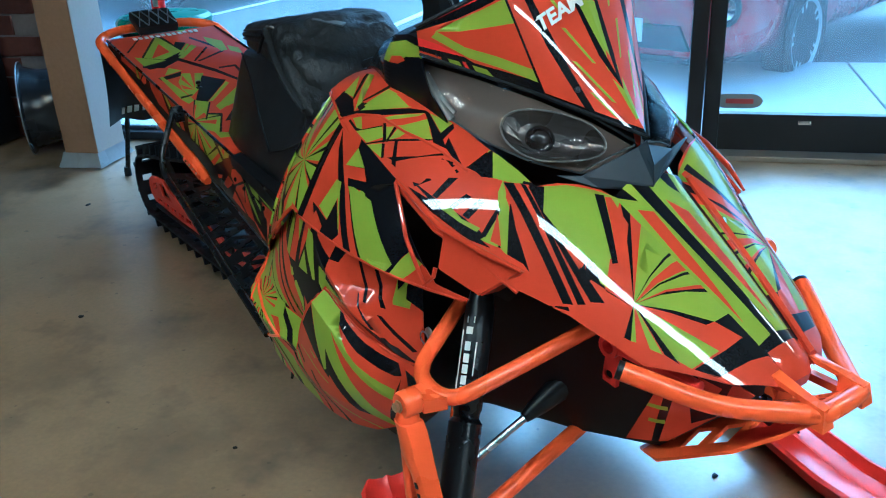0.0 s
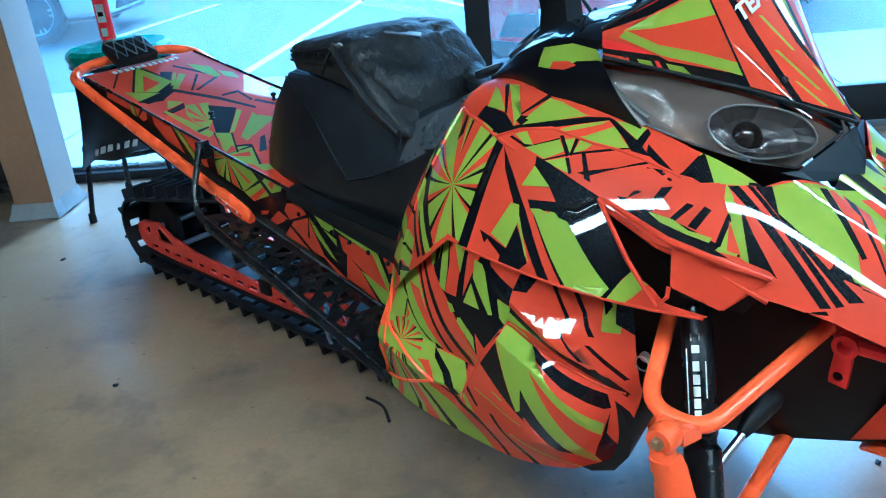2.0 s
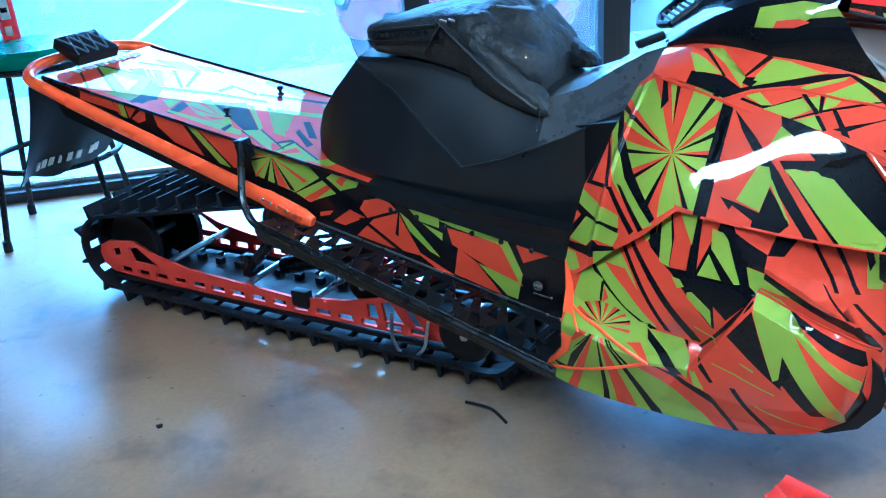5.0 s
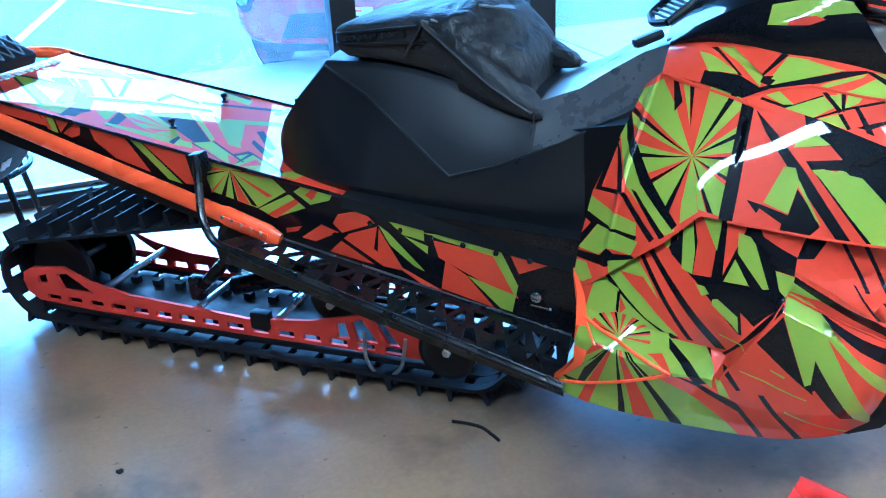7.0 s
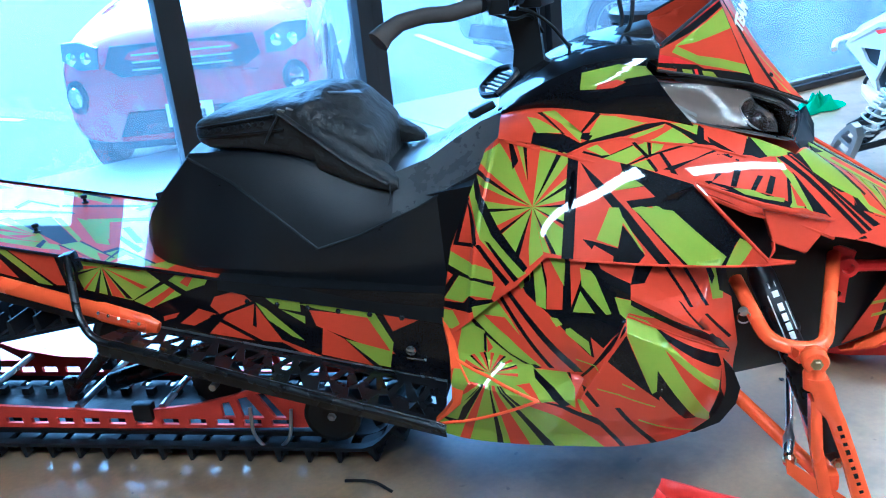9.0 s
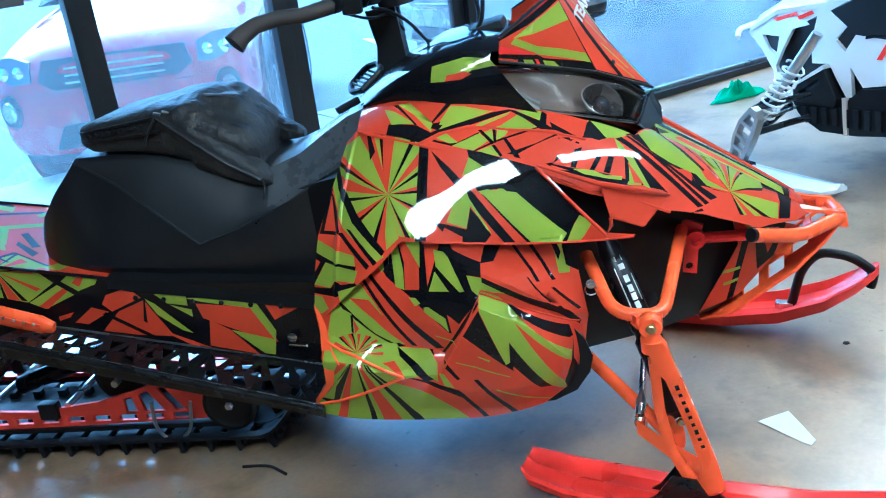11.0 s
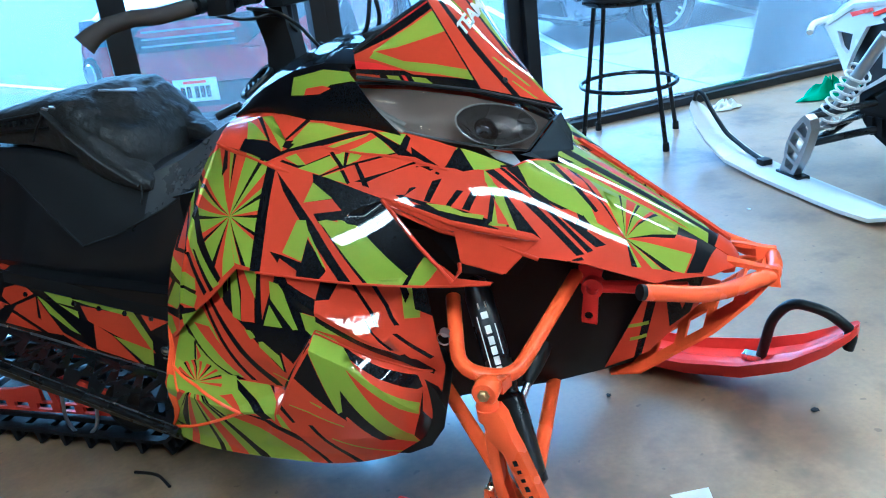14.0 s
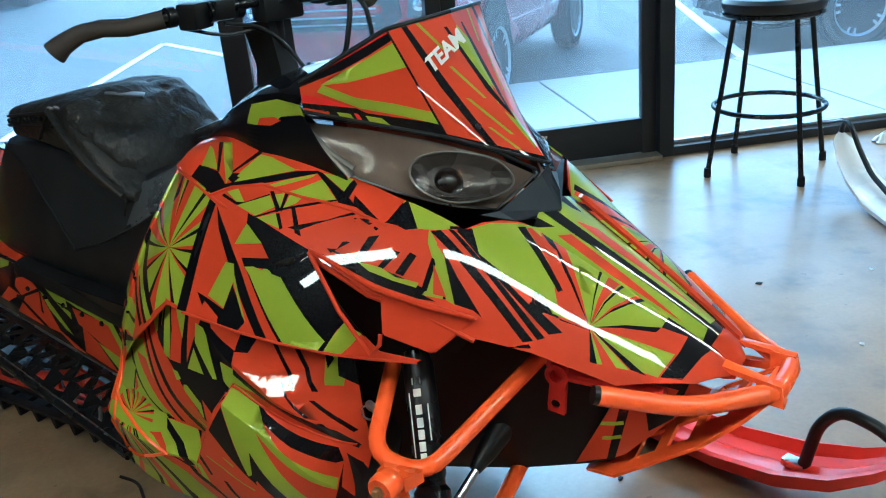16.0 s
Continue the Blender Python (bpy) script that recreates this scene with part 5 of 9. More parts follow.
LOWER_ART.append((G, [(-0.38, 0.578), (-0.35, 0.571), (-0.303, 0.533), (-0.34, 0.538), (-0.355, 0.544), (-0.36, 0.535), (-0.371, 0.546)]))
LOWER_ART.append((K, [(-0.349, 0.573), (-0.218, 0.501), (-0.178, 0.466), (-0.156, 0.429), (-0.158, 0.42), (-0.202, 0.469), (-0.303, 0.532), (-0.35, 0.562)]))
LOWER_ART.append((O, [(-0.354, 0.546), (-0.32, 0.534), (-0.183, 0.445), (-0.179, 0.43), (-0.32, 0.527), (-0.353, 0.539)]))
LOWER_ART.append((K, [(-0.335, 0.534), (-0.181, 0.432), (-0.174, 0.406), (-0.182, 0.407), (-0.235, 0.452), (-0.289, 0.497), (-0.32, 0.527)]))
LOWER_ART.append((G, [(-0.353, 0.541), (-0.32, 0.527), (-0.289, 0.498), (-0.179, 0.379), (-0.182, 0.357), (-0.199, 0.305), (-0.197, 0.277), (-0.227, 0.31), (-0.303, 0.442), (-0.304, 0.396), (-0.314, 0.391), (-0.358, 0.511), (-0.358, 0.535)]))
LOWER_ART.append((O, [(-0.289, 0.483), (-0.181, 0.356), (-0.197, 0.303)]))
LOWER_ART.append((K, [(-0.303, 0.442), (-0.226, 0.308), (-0.249, 0.315), (-0.298, 0.385), (-0.303, 0.379), (-0.305, 0.396)]))
LOWER_ART.append((K, [(-0.36, 0.513), (-0.314, 0.391), (-0.304, 0.397), (-0.299, 0.374), (-0.397, 0.46)]))
LOWER_ART.append((K, [(-0.362, 0.53), (-0.359, 0.524), (-0.447, 0.403), (-0.452, 0.405)]))
LOWER_ART.append((K, [(-0.174, 0.402), (-0.176, 0.36), (-0.162, 0.311), (-0.187, 0.268), (-0.192, 0.263), (-0.199, 0.305), (-0.181, 0.356)]))
LOWER_ART.append((G, [(-0.568, 0.432), (-0.55, 0.438), (-0.54, 0.428), (-0.48, 0.414), (-0.463, 0.386), (-0.463, 0.352), (-0.507, 0.365), (-0.53, 0.363)]))
LOWER_ART.append((K, [(-0.56, 0.434), (-0.547, 0.433), (-0.472, 0.355), (-0.491, 0.35)]))
LOWER_ART.append((K, [(-0.479, 0.414), (-0.472, 0.413), (-0.464, 0.377), (-0.468, 0.396)]))
LOWER_ART.append((G, [(-0.817, 0.186), (-0.747, 0.334), (-0.684, 0.378), (-0.632, 0.429), (-0.568, 0.396), (-0.53, 0.358), (-0.569, 0.362), (-0.485, 0.323), (-0.407, 0.242), (-0.589, 0.202), (-0.777, 0.172)]))
LOWER_ART.append((O, [(-0.632, 0.429), (-0.679, 0.333), (-0.724, 0.222), (-0.757, 0.172), (-0.698, 0.191), (-0.685, 0.262)]))
LOWER_ART.append((K, [(-0.632, 0.429), (-0.697, 0.336), (-0.715, 0.29), (-0.702, 0.29)]))
LOWER_ART.append((K, [(-0.632, 0.429), (-0.672, 0.374), (-0.722, 0.322), (-0.729, 0.307)]))
LOWER_ART.append((G, [(-0.632, 0.429), (-0.696, 0.23), (-0.633, 0.227)]))
LOWER_ART.append((K, [(-0.632, 0.429), (-0.632, 0.219), (-0.617, 0.221)]))
LOWER_ART.append((O, [(-0.632, 0.429), (-0.598, 0.208), (-0.551, 0.213)]))
LOWER_ART.append((K, [(-0.632, 0.429), (-0.521, 0.22), (-0.495, 0.219)]))
LOWER_ART.append((K, [(-0.632, 0.429), (-0.58, 0.354), (-0.572, 0.355)]))
LOWER_ART.append((O, [(-0.569, 0.361), (-0.53, 0.361), (-0.442, 0.329), (-0.395, 0.234), (-0.485, 0.317)]))
LOWER_ART.append((K, [(-0.756, 0.292), (-0.71, 0.292), (-0.725, 0.275)]))
LOWER_ART.append((K, [(-0.527, 0.364), (-0.516, 0.363), (-0.42, 0.33), (-0.41, 0.317), (-0.367, 0.248), (-0.377, 0.246), (-0.416, 0.307), (-0.453, 0.329)]))
LOWER_ART.append((G, [(-0.459, 0.37), (-0.45, 0.373), (-0.43, 0.336), (-0.45, 0.341)]))
LOWER_ART.append((K, [(-0.449, 0.392), (-0.439, 0.397), (-0.414, 0.359), (-0.421, 0.356)]))
LOWER_ART.append((K, [(-0.386, 0.357), (-0.376, 0.358), (-0.298, 0.245), (-0.313, 0.247)]))
LOWER_ART.append((G, [(-0.419, 0.4), (-0.374, 0.389), (-0.374, 0.386), (-0.419, 0.398)]))
LOWER_ART.append((G, [(-0.371, 0.414), (-0.346, 0.404), (-0.348, 0.4), (-0.369, 0.411)]))
LOWER_ART.append((G, [(-0.374, 0.388), (-0.308, 0.362), (-0.309, 0.36), (-0.374, 0.385)]))
LOWER_ART.append((G, [(-0.34, 0.331), (-0.223, 0.262), (-0.225, 0.259), (-0.34, 0.327)]))
LOWER_ART.append((G, [(-0.459, 0.45), (-0.411, 0.437), (-0.414, 0.435), (-0.459, 0.447)]))

LOWER_ART.append((G, [(-0.675, 0.452), (-0.60, 0.446), (-0.545, 0.436), (-0.54, 0.405), (-0.60, 0.400), (-0.690, 0.412)]))
LOWER_ART += fan(-0.632, 0.424, 0.058, -12, [O, G, O, K, G, O, G, K, O, G, O, G, K, O, G, O, K, G, O, K], [9, 14, 6, 5, 12, 8, 12, 5, 9, 12, 8, 10, 5, 9, 12, 8, 5, 12, 9, 5], (1.0, 0.62))

# ---- the snowmobile ----
SLED = pose(0, 0.064, 0, 0, 0, 2.5)
sled = thing("snowmobile", SLED, "orange, lime and black snowmobile in shard livery on concrete floor", "snowmobile")


def mirror(name, build, material, label=""):
    """A part and its twin on the other side; build(bm, s) draws it with y turned by s."""
    for s in (1, -1):
        bm = bmesh.new()
        build(bm, s)
        part(name, bm, material, sled, label)


def Y(p, s):
    return (p[0], p[1] * s, p[2])


UPPER = [(-0.60, 0.862), (-0.568, 0.855), (-0.445, 0.836), (-0.331, 0.806), (-0.226, 0.768), (-0.150, 0.690), (-0.088, 0.622), (-0.030, 0.603), (-0.041, 0.598), (-0.158, 0.622), (-0.336, 0.642), (-0.464, 0.654), (-0.509, 0.657), (-0.567, 0.604), (-0.62, 0.565), (-0.67, 0.519), (-0.707, 0.487), (-0.735, 0.49), (-0.725, 0.57), (-0.711, 0.65), (-0.664, 0.763), (-0.635, 0.832)]
LOWER = [(-0.525, 0.66), (-0.472, 0.66), (-0.34, 0.65), (-0.167, 0.61), (-0.155, 0.551), (-0.139, 0.433), (-0.155, 0.345), (-0.185, 0.288), (-0.243, 0.258), (-0.37, 0.246), (-0.516, 0.242), (-0.698, 0.244), (-0.785, 0.248), (-0.745, 0.30), (-0.715, 0.352), (-0.714, 0.427), (-0.737, 0.501), (-0.626, 0.57), (-0.575, 0.606)]
HOOD = [(-0.605, -0.262), (-0.564, -0.281), (-0.444, -0.326), (-0.332, -0.342), (-0.226, -0.345), (-0.121, -0.343), (-0.018, -0.317), (0.043, -0.299), (0.124, -0.256), (0.243, -0.208), (0.345, -0.118), (0.385, -0.06), (0.386, -0.036), (0.352, -0.038), (0.20, -0.062), (0.05, -0.083), (0.035, -0.10), (-0.014, -0.207), (-0.121, -0.227), (-0.208, -0.231), (-0.302, -0.235), (-0.41, -0.236), (-0.516, -0.194), (-0.606, -0.156)]


BLOCK_EDGE = [(-0.462, 0.372), (-0.366, 0.534)], [(-0.453, 0.370), (-0.357, 0.530)]
CREASES = [LEDGE[1:], [(-0.555, 0.3785), (-0.535, 0.3807), (-0.500, 0.3912), (-0.457, 0.403)], LEDGE_TOP[1:], BLOCK_TOP[1:5], BLOCK_FOLD[1:6], UPPER_FOLD[:5], *BLOCK_EDGE, [(-0.36, 0.5965), (-0.345, 0.5895), (-0.32, 0.5795), (-0.3, 0.5735), (-0.27, 0.5691), (-0.24, 0.5714), (-0.215, 0.5795), (-0.19, 0.5765)], [(-0.27, 0.541), (-0.24, 0.551), (-0.215, 0.559), (-0.19, 0.556)], [(x, z - 0.030) for x, z in UPPER_FOLD[:5]]]


REAR_FOLD = [(0.52, -0.674), (0.567, -0.668), (0.636, -0.660), (0.718, -0.648), (0.79, -0.630), (0.85, -0.615)]


def up_lift(x, z):
    """The upper panel, with a rounded fold running down near its rear edge."""
    return (x, up_y(x, z) - bent(z, (0.50, 0.002), (0.62, 0.006), (0.74, 0.008)) * math.exp(-((x - bent(z, *REAR_FOLD)) / 0.0048) ** 2), z)


FOLD_LINES = [[(x + d, z) for z, x in REAR_FOLD] for d in (-0.012, -0.008, -0.0055, -0.0035, -0.0018, 0.0, 0.0018, 0.0035, 0.0055, 0.008, 0.012)]
for s in (1, -1):
    skin("upper_side_panel", UPPER, UPPER_ART, up_lift, LIVERY, sled, "glossy side panel with orange, lime and black shards", side=s, base=O, step=0.017, creases=FOLD_LINES)
    skin("lower_side_panel", LOWER, LOWER_ART, lambda x, z: (x, low_lift(x, z), z), LIVERY, sled, "glossy lower side panel with orange, lime and black shards", side=s, base=O, step=0.013, creases=CREASES)
    skin("hood_side", HOOD, HOOD_ART, lambda x, y: (x, y, hood_z(x, y)), LIVERY, sled, "glossy hood side with star bursts", side=s, base=O)


for s in (1, -1):
    bm = bmesh.new()
    sweep(bm, [Y((x, y, hood_z(x, y) + 0.0005), s) for x, y in ((-0.464, -0.322), (-0.420, -0.307), (-0.359, -0.293), (-0.321, -0.293), (-0.279, -0.291), (-0.231, -0.283), (-0.194, -0.278), (-0.156, -0.274), (-0.119, -0.270))], 0.0026, 8)
    part("hood_bead", bm, ORANGE, sled, "thin orange bead along the hood's crease")


def strip_lift(x, y):
    t = (x - 0.05) / 0.302
    half = 0.083 - 0.045 * t
    z = hood_z(x, -half)
    return (x, y, z + 0.012 * (1 - (y / half) ** 2))


def across(*pts):
    """Points given as (x, share of the ridge's half width)."""
    return [(x, v * (0.083 - 0.045 * (x - 0.05) / 0.302)) for x, v in pts]


STRIP_ART = [(O, across((0.085, -0.80), (0.10, -0.50), (0.20, -0.62), (0.30, -0.86), (0.18, -0.92))), (O, across((0.09, 0.05), (0.12, 0.42), (0.22, 0.48), (0.315, 0.40), (0.24, 0.18), (0.16, 0.02))),
             (K, across((0.03, -0.46), (0.03, -0.10), (0.20, -0.06), (0.36, 0.08), (0.36, -0.30), (0.20, -0.40))), (K, across((0.03, 0.86), (0.20, 0.88), (0.36, 0.84), (0.36, 1.1), (0.03, 1.1))),
             (K, across((0.333, -1.1), (0.333, 1.1), (0.36, 1.1), (0.36, -1.1))), (K, across((0.03, 0.30), (0.03, 0.70), (0.085, 0.62), (0.07, 0.45))), (K, across((0.03, -1.1), (0.03, -0.75), (0.075, -0.62), (0.055, -0.95)))]
skin("hood_top", [(0.352, -0.038), (0.352, 0.038), (0.20, 0.062), (0.05, 0.083), (0.035, 0.0), (0.05, -0.083), (0.20, -0.062)], STRIP_ART, strip_lift, LIVERY, sled, "hood ridge with lime and black stripes", base=G, step=0.02)

bm = bmesh.new()
loft(bm, [[(x, y - 0.004, z - 0.010), (x, y - 0.002, z + h), (x + 0.002, y + 0.006, z + h + 0.003), (x, y + 0.018, z + h - 0.008), (x, y + 0.022, z - 0.02)] for x, y, z, h in ((0.045, 0.100, 0.738, 0.003), (0.065, 0.093, 0.728, 0.016), (0.15, 0.079, 0.673, 0.017), (0.25, 0.064, 0.607, 0.016), (0.335, 0.048, 0.553, 0.013), (0.375, 0.040, 0.528, 0.010))])
part("hood_ridge", bm, ORANGE, sled, "raised glossy orange ridge beside the hood's middle")
bm = bmesh.new()
loft(bm, [[(0.346, -0.037, 0.552), (0.351, -0.018, 0.560), (0.353, 0.0, 0.563), (0.351, 0.018, 0.560), (0.346, 0.037, 0.552), (0.335, 0.036, 0.500), (0.335, -0.036, 0.500)], [(0.372, -0.036, 0.534), (0.378, -0.018, 0.539), (0.380, 0.0, 0.541), (0.378, 0.018, 0.539), (0.372, 0.036, 0.534), (0.366, 0.034, 0.492), (0.366, -0.034, 0.492)], [(0.388, -0.026, 0.512), (0.392, -0.013, 0.515), (0.393, 0.0, 0.516), (0.392, 0.013, 0.515), (0.388, 0.026, 0.512), (0.384, 0.024, 0.490), (0.384, -0.024, 0.490)]])
part("nose_cap", bm, ORANGE, sled, "glossy orange cap at the hood tip")

# tunnel: deck and sides
skin("tunnel_deck", [(-2.43, -0.212), (-2.43, 0.212), (-1.25, 0.226), (-1.25, -0.226)], DECK_ART, lambda x, y: (x, y, tunnel_edge(x) + 0.002), LIVERY, sled, "sloping tunnel deck with vinyl shards", base=O)
TUN = [(-2.43, tunnel_edge(-2.43)), (-2.36, tunnel_edge(-2.36) - 0.10), (-1.70, tunnel_edge(-1.70) - 0.17), (-1.45, 0.405), (-0.78, 0.30), (-0.70, 0.30), (-0.70, 0.52), (-1.25, tunnel_edge(-1.25))]
for s in (1, -1):
    skin("tunnel_side", TUN, TUNNEL_ART, lambda x, z: (x, tunnel_side(x) - 0.02 * max(0.0, (tunnel_edge(x) - z)), z), LIVERY, sled, "tunnel side with vinyl shards", side=s, base=K)


BELLY = surface("belly_plastic", (0.005, 0.0055, 0.007), 0.5, vary=0.3, grain=220, relief=0.1, spec=0.2)


def build_belly(bm):
    rings = []
    for x, hw, z0, z1 in ((-0.80, 0.20, 0.30, 0.72), (-0.60, 0.30, 0.27, 0.78), (-0.30, 0.34, 0.25, 0.72), (-0.17, 0.24, 0.26, 0.66), (0.02, 0.16, 0.27, 0.62), (0.18, 0.10, 0.30, 0.57), (0.30, 0.05, 0.42, 0.53)):
        rings.append([(x, -hw, z0 + 0.06), (x, -hw * 0.8, z0), (x, hw * 0.8, z0), (x, hw, z0 + 0.06), (x, hw, z1), (x, -hw, z1)])
    loft(bm, rings)


bm = bmesh.new()
build_belly(bm)
part("belly_pan", bm, BELLY, sled, "black plastic belly pan and chassis")


# seat front, running gear and chassis of the snowmobile
STEER = -18.5


def ski(side):
    """One ski with its steel runner and a carrying loop at the tip, turned with the steering."""
    m = Matrix.Translation((0.04, 0.49 * side, 0)) @ Matrix.Rotation(radians(STEER), 4, "Z")
    rings = []
    for x, hw, z, up in ((-0.36, 0.045, 0.075, 0.012), (-0.34, 0.062, 0.058, 0.016), (-0.25, 0.072, 0.040, 0.020), (0.0, 0.074, 0.030, 0.022), (0.25, 0.078, 0.034, 0.030), (0.40, 0.082, 0.058, 0.034), (0.52, 0.078, 0.105, 0.030), (0.60, 0.062, 0.160, 0.022), (0.645, 0.036, 0.20, 0.014), (0.655, 0.014, 0.21, 0.01)):
        sec = [(-hw, z + up), (-hw * 0.86, z + up + 0.004), (-hw * 0.66, z + 0.012), (-hw * 0.2, z + 0.010), (0, z + 0.016), (hw * 0.2, z + 0.010), (hw * 0.66, z + 0.012), (hw * 0.86, z + up + 0.004), (hw, z + up), (hw * 0.8, z - 0.008), (hw * 0.25, z - 0.010), (0, z - 0.022), (-hw * 0.25, z - 0.010), (-hw * 0.8, z - 0.008)]
        rings.append([m @ Vector((x, a, b)) for a, b in sec])
    bm = bmesh.new()
    loft(bm, rings)
    k = part("ski", bm, REDPL, sled, "red-orange moulded plastic ski")
    bm = bmesh.new()
    tube(bm, [m @ Vector(p) for p in ((-0.30, 0, 0.022), (-0.25, 0, 0.008), (0.20, 0, 0.006), (0.30, 0, 0.018))], 0.006, 0.03, 8)
    part("wear_bar", bm, STEEL, k, "steel wear bar")
    bm = bmesh.new()
    tube(bm, [m @ Vector(p) for p in ((0.43, 0.0, 0.085), (0.455, 0, 0.20), (0.50, 0, 0.255), (0.585, 0, 0.245), (0.645, 0, 0.20), (0.635, 0, 0.155))], 0.0135, 0.045, 12)
    part("loop", bm, BLACKP, k, "black plastic carrying loop")
    bm = bmesh.new()
    box(bm, m @ Vector((0.41, 0.0, 0.082)), (0.05, 0.03, 0.018), Matrix.Rotation(radians(STEER), 4, "Z"), 0.003)
    part("loop_clamp", bm, STEEL, k, "steel clamp")
    for y in (-0.012, 0.012):
        bm = bmesh.new()
        hexbolt(bm, m @ Vector((0.632, y, 0.198)), (-0.5, 0, 1), 0.006, 0.005)
        part("loop_bolt", bm, STEEL, k)
    bm = bmesh.new()
    for y in (-0.022, 0.022):
        plate(bm, [(-0.09, 0.035), (0.09, 0.035), (0.06, 0.06), (0.025, 0.115), (-0.025, 0.115), (-0.06, 0.06)], lambda a, b, c, y=y: m @ Vector((a, y + c - 0.003, b)), 0.006)
    tube(bm, [m @ Vector((0, -0.035, 0.095)), m @ Vector((0, 0.035, 0.095))], 0.012, 0.0, 10)
    part("saddle", bm, BLACKM, k, "black steel ski saddle")


ski(-1)
ski(1)


def spindle(bm, s):
    top, low = Vector((-0.02, -0.484 * s, 0.455)), Vector((0.075, -0.497 * s, 0.115))

    def sec(c, w, d):
        return [(c[0] - w, c[1] - d, c[2]), (c[0] - w * 0.5, c[1] - d * 1.25, c[2]), (c[0] + w * 0.5, c[1] - d * 1.25, c[2]), (c[0] + w, c[1] - d, c[2]), (c[0] + w, c[1] + d, c[2]), (c[0] - w, c[1] + d, c[2])]

    y = -0.488 * s
    loft(bm, [sec((-0.017, y, 0.432), 0.018, 0.018), sec((-0.008, y, 0.415), 0.020, 0.018), sec((0.002, y, 0.375), 0.0215, 0.018), sec((0.020, y, 0.345), 0.0165, 0.016), sec((0.056, y, 0.24), 0.0155, 0.016), sec((0.086, y, 0.14), 0.018, 0.018), sec((0.090, y, 0.085), 0.027, 0.026), sec((0.083, y, 0.070), 0.020, 0.020)])
    loft(bm, [sec((-0.017, y, 0.385), 0.010, 0.014), sec((-0.010, y, 0.28), 0.011, 0.014), sec((0.010, y, 0.18), 0.012, 0.015), sec((0.055, y, 0.095), 0.016, 0.018)])
    loft(bm, [[(-0.055, y + 0.055 * s, 0.212), (-0.055, y + 0.03 * s, 0.226), (-0.055, y + 0.02 * s, 0.200)], [(0.0, y + 0.02 * s, 0.185), (0.0, y - 0.01 * s, 0.205), (0.0, y - 0.01 * s, 0.165)], [(0.07, y + 0.02 * s, 0.135), (0.07, y - 0.015 * s, 0.155), (0.07, y - 0.015 * s, 0.105)]])
    lathe(bm, [(0.019, -0.03), (0.021, 0.0), (0.017, 0.012), (0.013, 0.02)], Matrix.Translation((-0.02, y, 0.435)), 16)


mirror("spindle", spindle, PAINT, "orange powder-coated forged spindle")
for s in (1, -1):
    for k in range(9):
        bm = bmesh.new()
        c = Vector((0.026, -0.5080 * s, 0.330)).lerp(Vector((0.073, -0.5085 * s, 0.190)), k / 8)
        box(bm, c, (0.008, 0.0025, 0.007 if k % 3 else 0.011), Matrix.Rotation(radians(-18), 4, "Y"), 0.0005)
        part("lettering_bar", bm, BLACKV, sled, "black lettering bar")


def arms(bm, s):
    tube(bm, [Y((-0.135, -0.28, 0.54), s), Y((-0.088, -0.425, 0.462), s), Y((0.012, -0.425, 0.45), s), Y((0.085, -0.15, 0.535), s)], 0.0145, 0.045, 12)
    loft(bm, [[Y((-0.055, -0.425, 0.462), s), Y((0.01, -0.425, 0.462), s), Y((0.01, -0.425, 0.438), s), Y((-0.055, -0.425, 0.438), s)], [Y((-0.045, -0.47, 0.474), s), Y((0.005, -0.47, 0.474), s), Y((0.005, -0.47, 0.446), s), Y((-0.045, -0.47, 0.446), s)]])
    lathe(bm, [(0.021, -0.018), (0.024, -0.013), (0.024, 0.013), (0.021, 0.018)], Matrix.Translation(Y((-0.02, -0.484, 0.462), s)) @ Matrix.Rotation(radians(90), 4, "X"), 18)


mirror("upper_arm", arms, PAINT, "orange tubular upper suspension arm")
mirror("lower_arm", lambda bm, s: (tube(bm, [Y((0.015, -0.10, 0.275), s), Y((0.025, -0.44, 0.175), s)], 0.0155, 0, 12), tube(bm, [Y((-0.19, -0.25, 0.325), s), Y((0.01, -0.445, 0.185), s)], 0.0145, 0, 12), box(bm, Y((0.02, -0.45, 0.178), s), (0.05, 0.04, 0.04), None, 0.01)), PAINT, "orange tubular lower suspension arm")


def rod_end(bm, s):
    lathe(bm, [(0.008, -0.012), (0.014, -0.006), (0.014, 0.006), (0.008, 0.012)], Matrix.Translation(Y((-0.046, -0.44, 0.213), s)) @ Matrix.Rotation(radians(90), 4, "X"), 14)


mirror("rod_end", rod_end, BRASS, "plated rod end")
mirror("bolt", lambda bm, s: hexbolt(bm, Y((-0.02, -0.503, 0.462), s), (0, -s, 0.1), 0.0085, 0.009), BRASS, "plated suspension bolt")
mirror("bolt", lambda bm, s: hexbolt(bm, Y((0.035, -0.475, 0.232), s), (0, -s, 0), 0.009, 0.008), BRASS, "plated suspension bolt")
mirror("tie_rod", lambda bm, s: sweep(bm, [Y((-0.046, -0.428, 0.215), s), Y((-0.04, -0.40, 0.24), s), Y((-0.038, -0.39, 0.248), s), Y((0.0, -0.16, 0.365), s)], [0.010, 0.012, 0.0075, 0.0075], 10), STEEL, "steel tie rod")
mirror("rubber_boot", lambda bm, s: sweep(bm, [Y((-0.015, -0.235, 0.325), s), Y((-0.010, -0.20, 0.343), s), Y((0.0, -0.15, 0.37), s), Y((0.01, -0.08, 0.40), s)], [0.011, 0.020, 0.026, 0.032], 12), BLACKP, "black rubber boot")


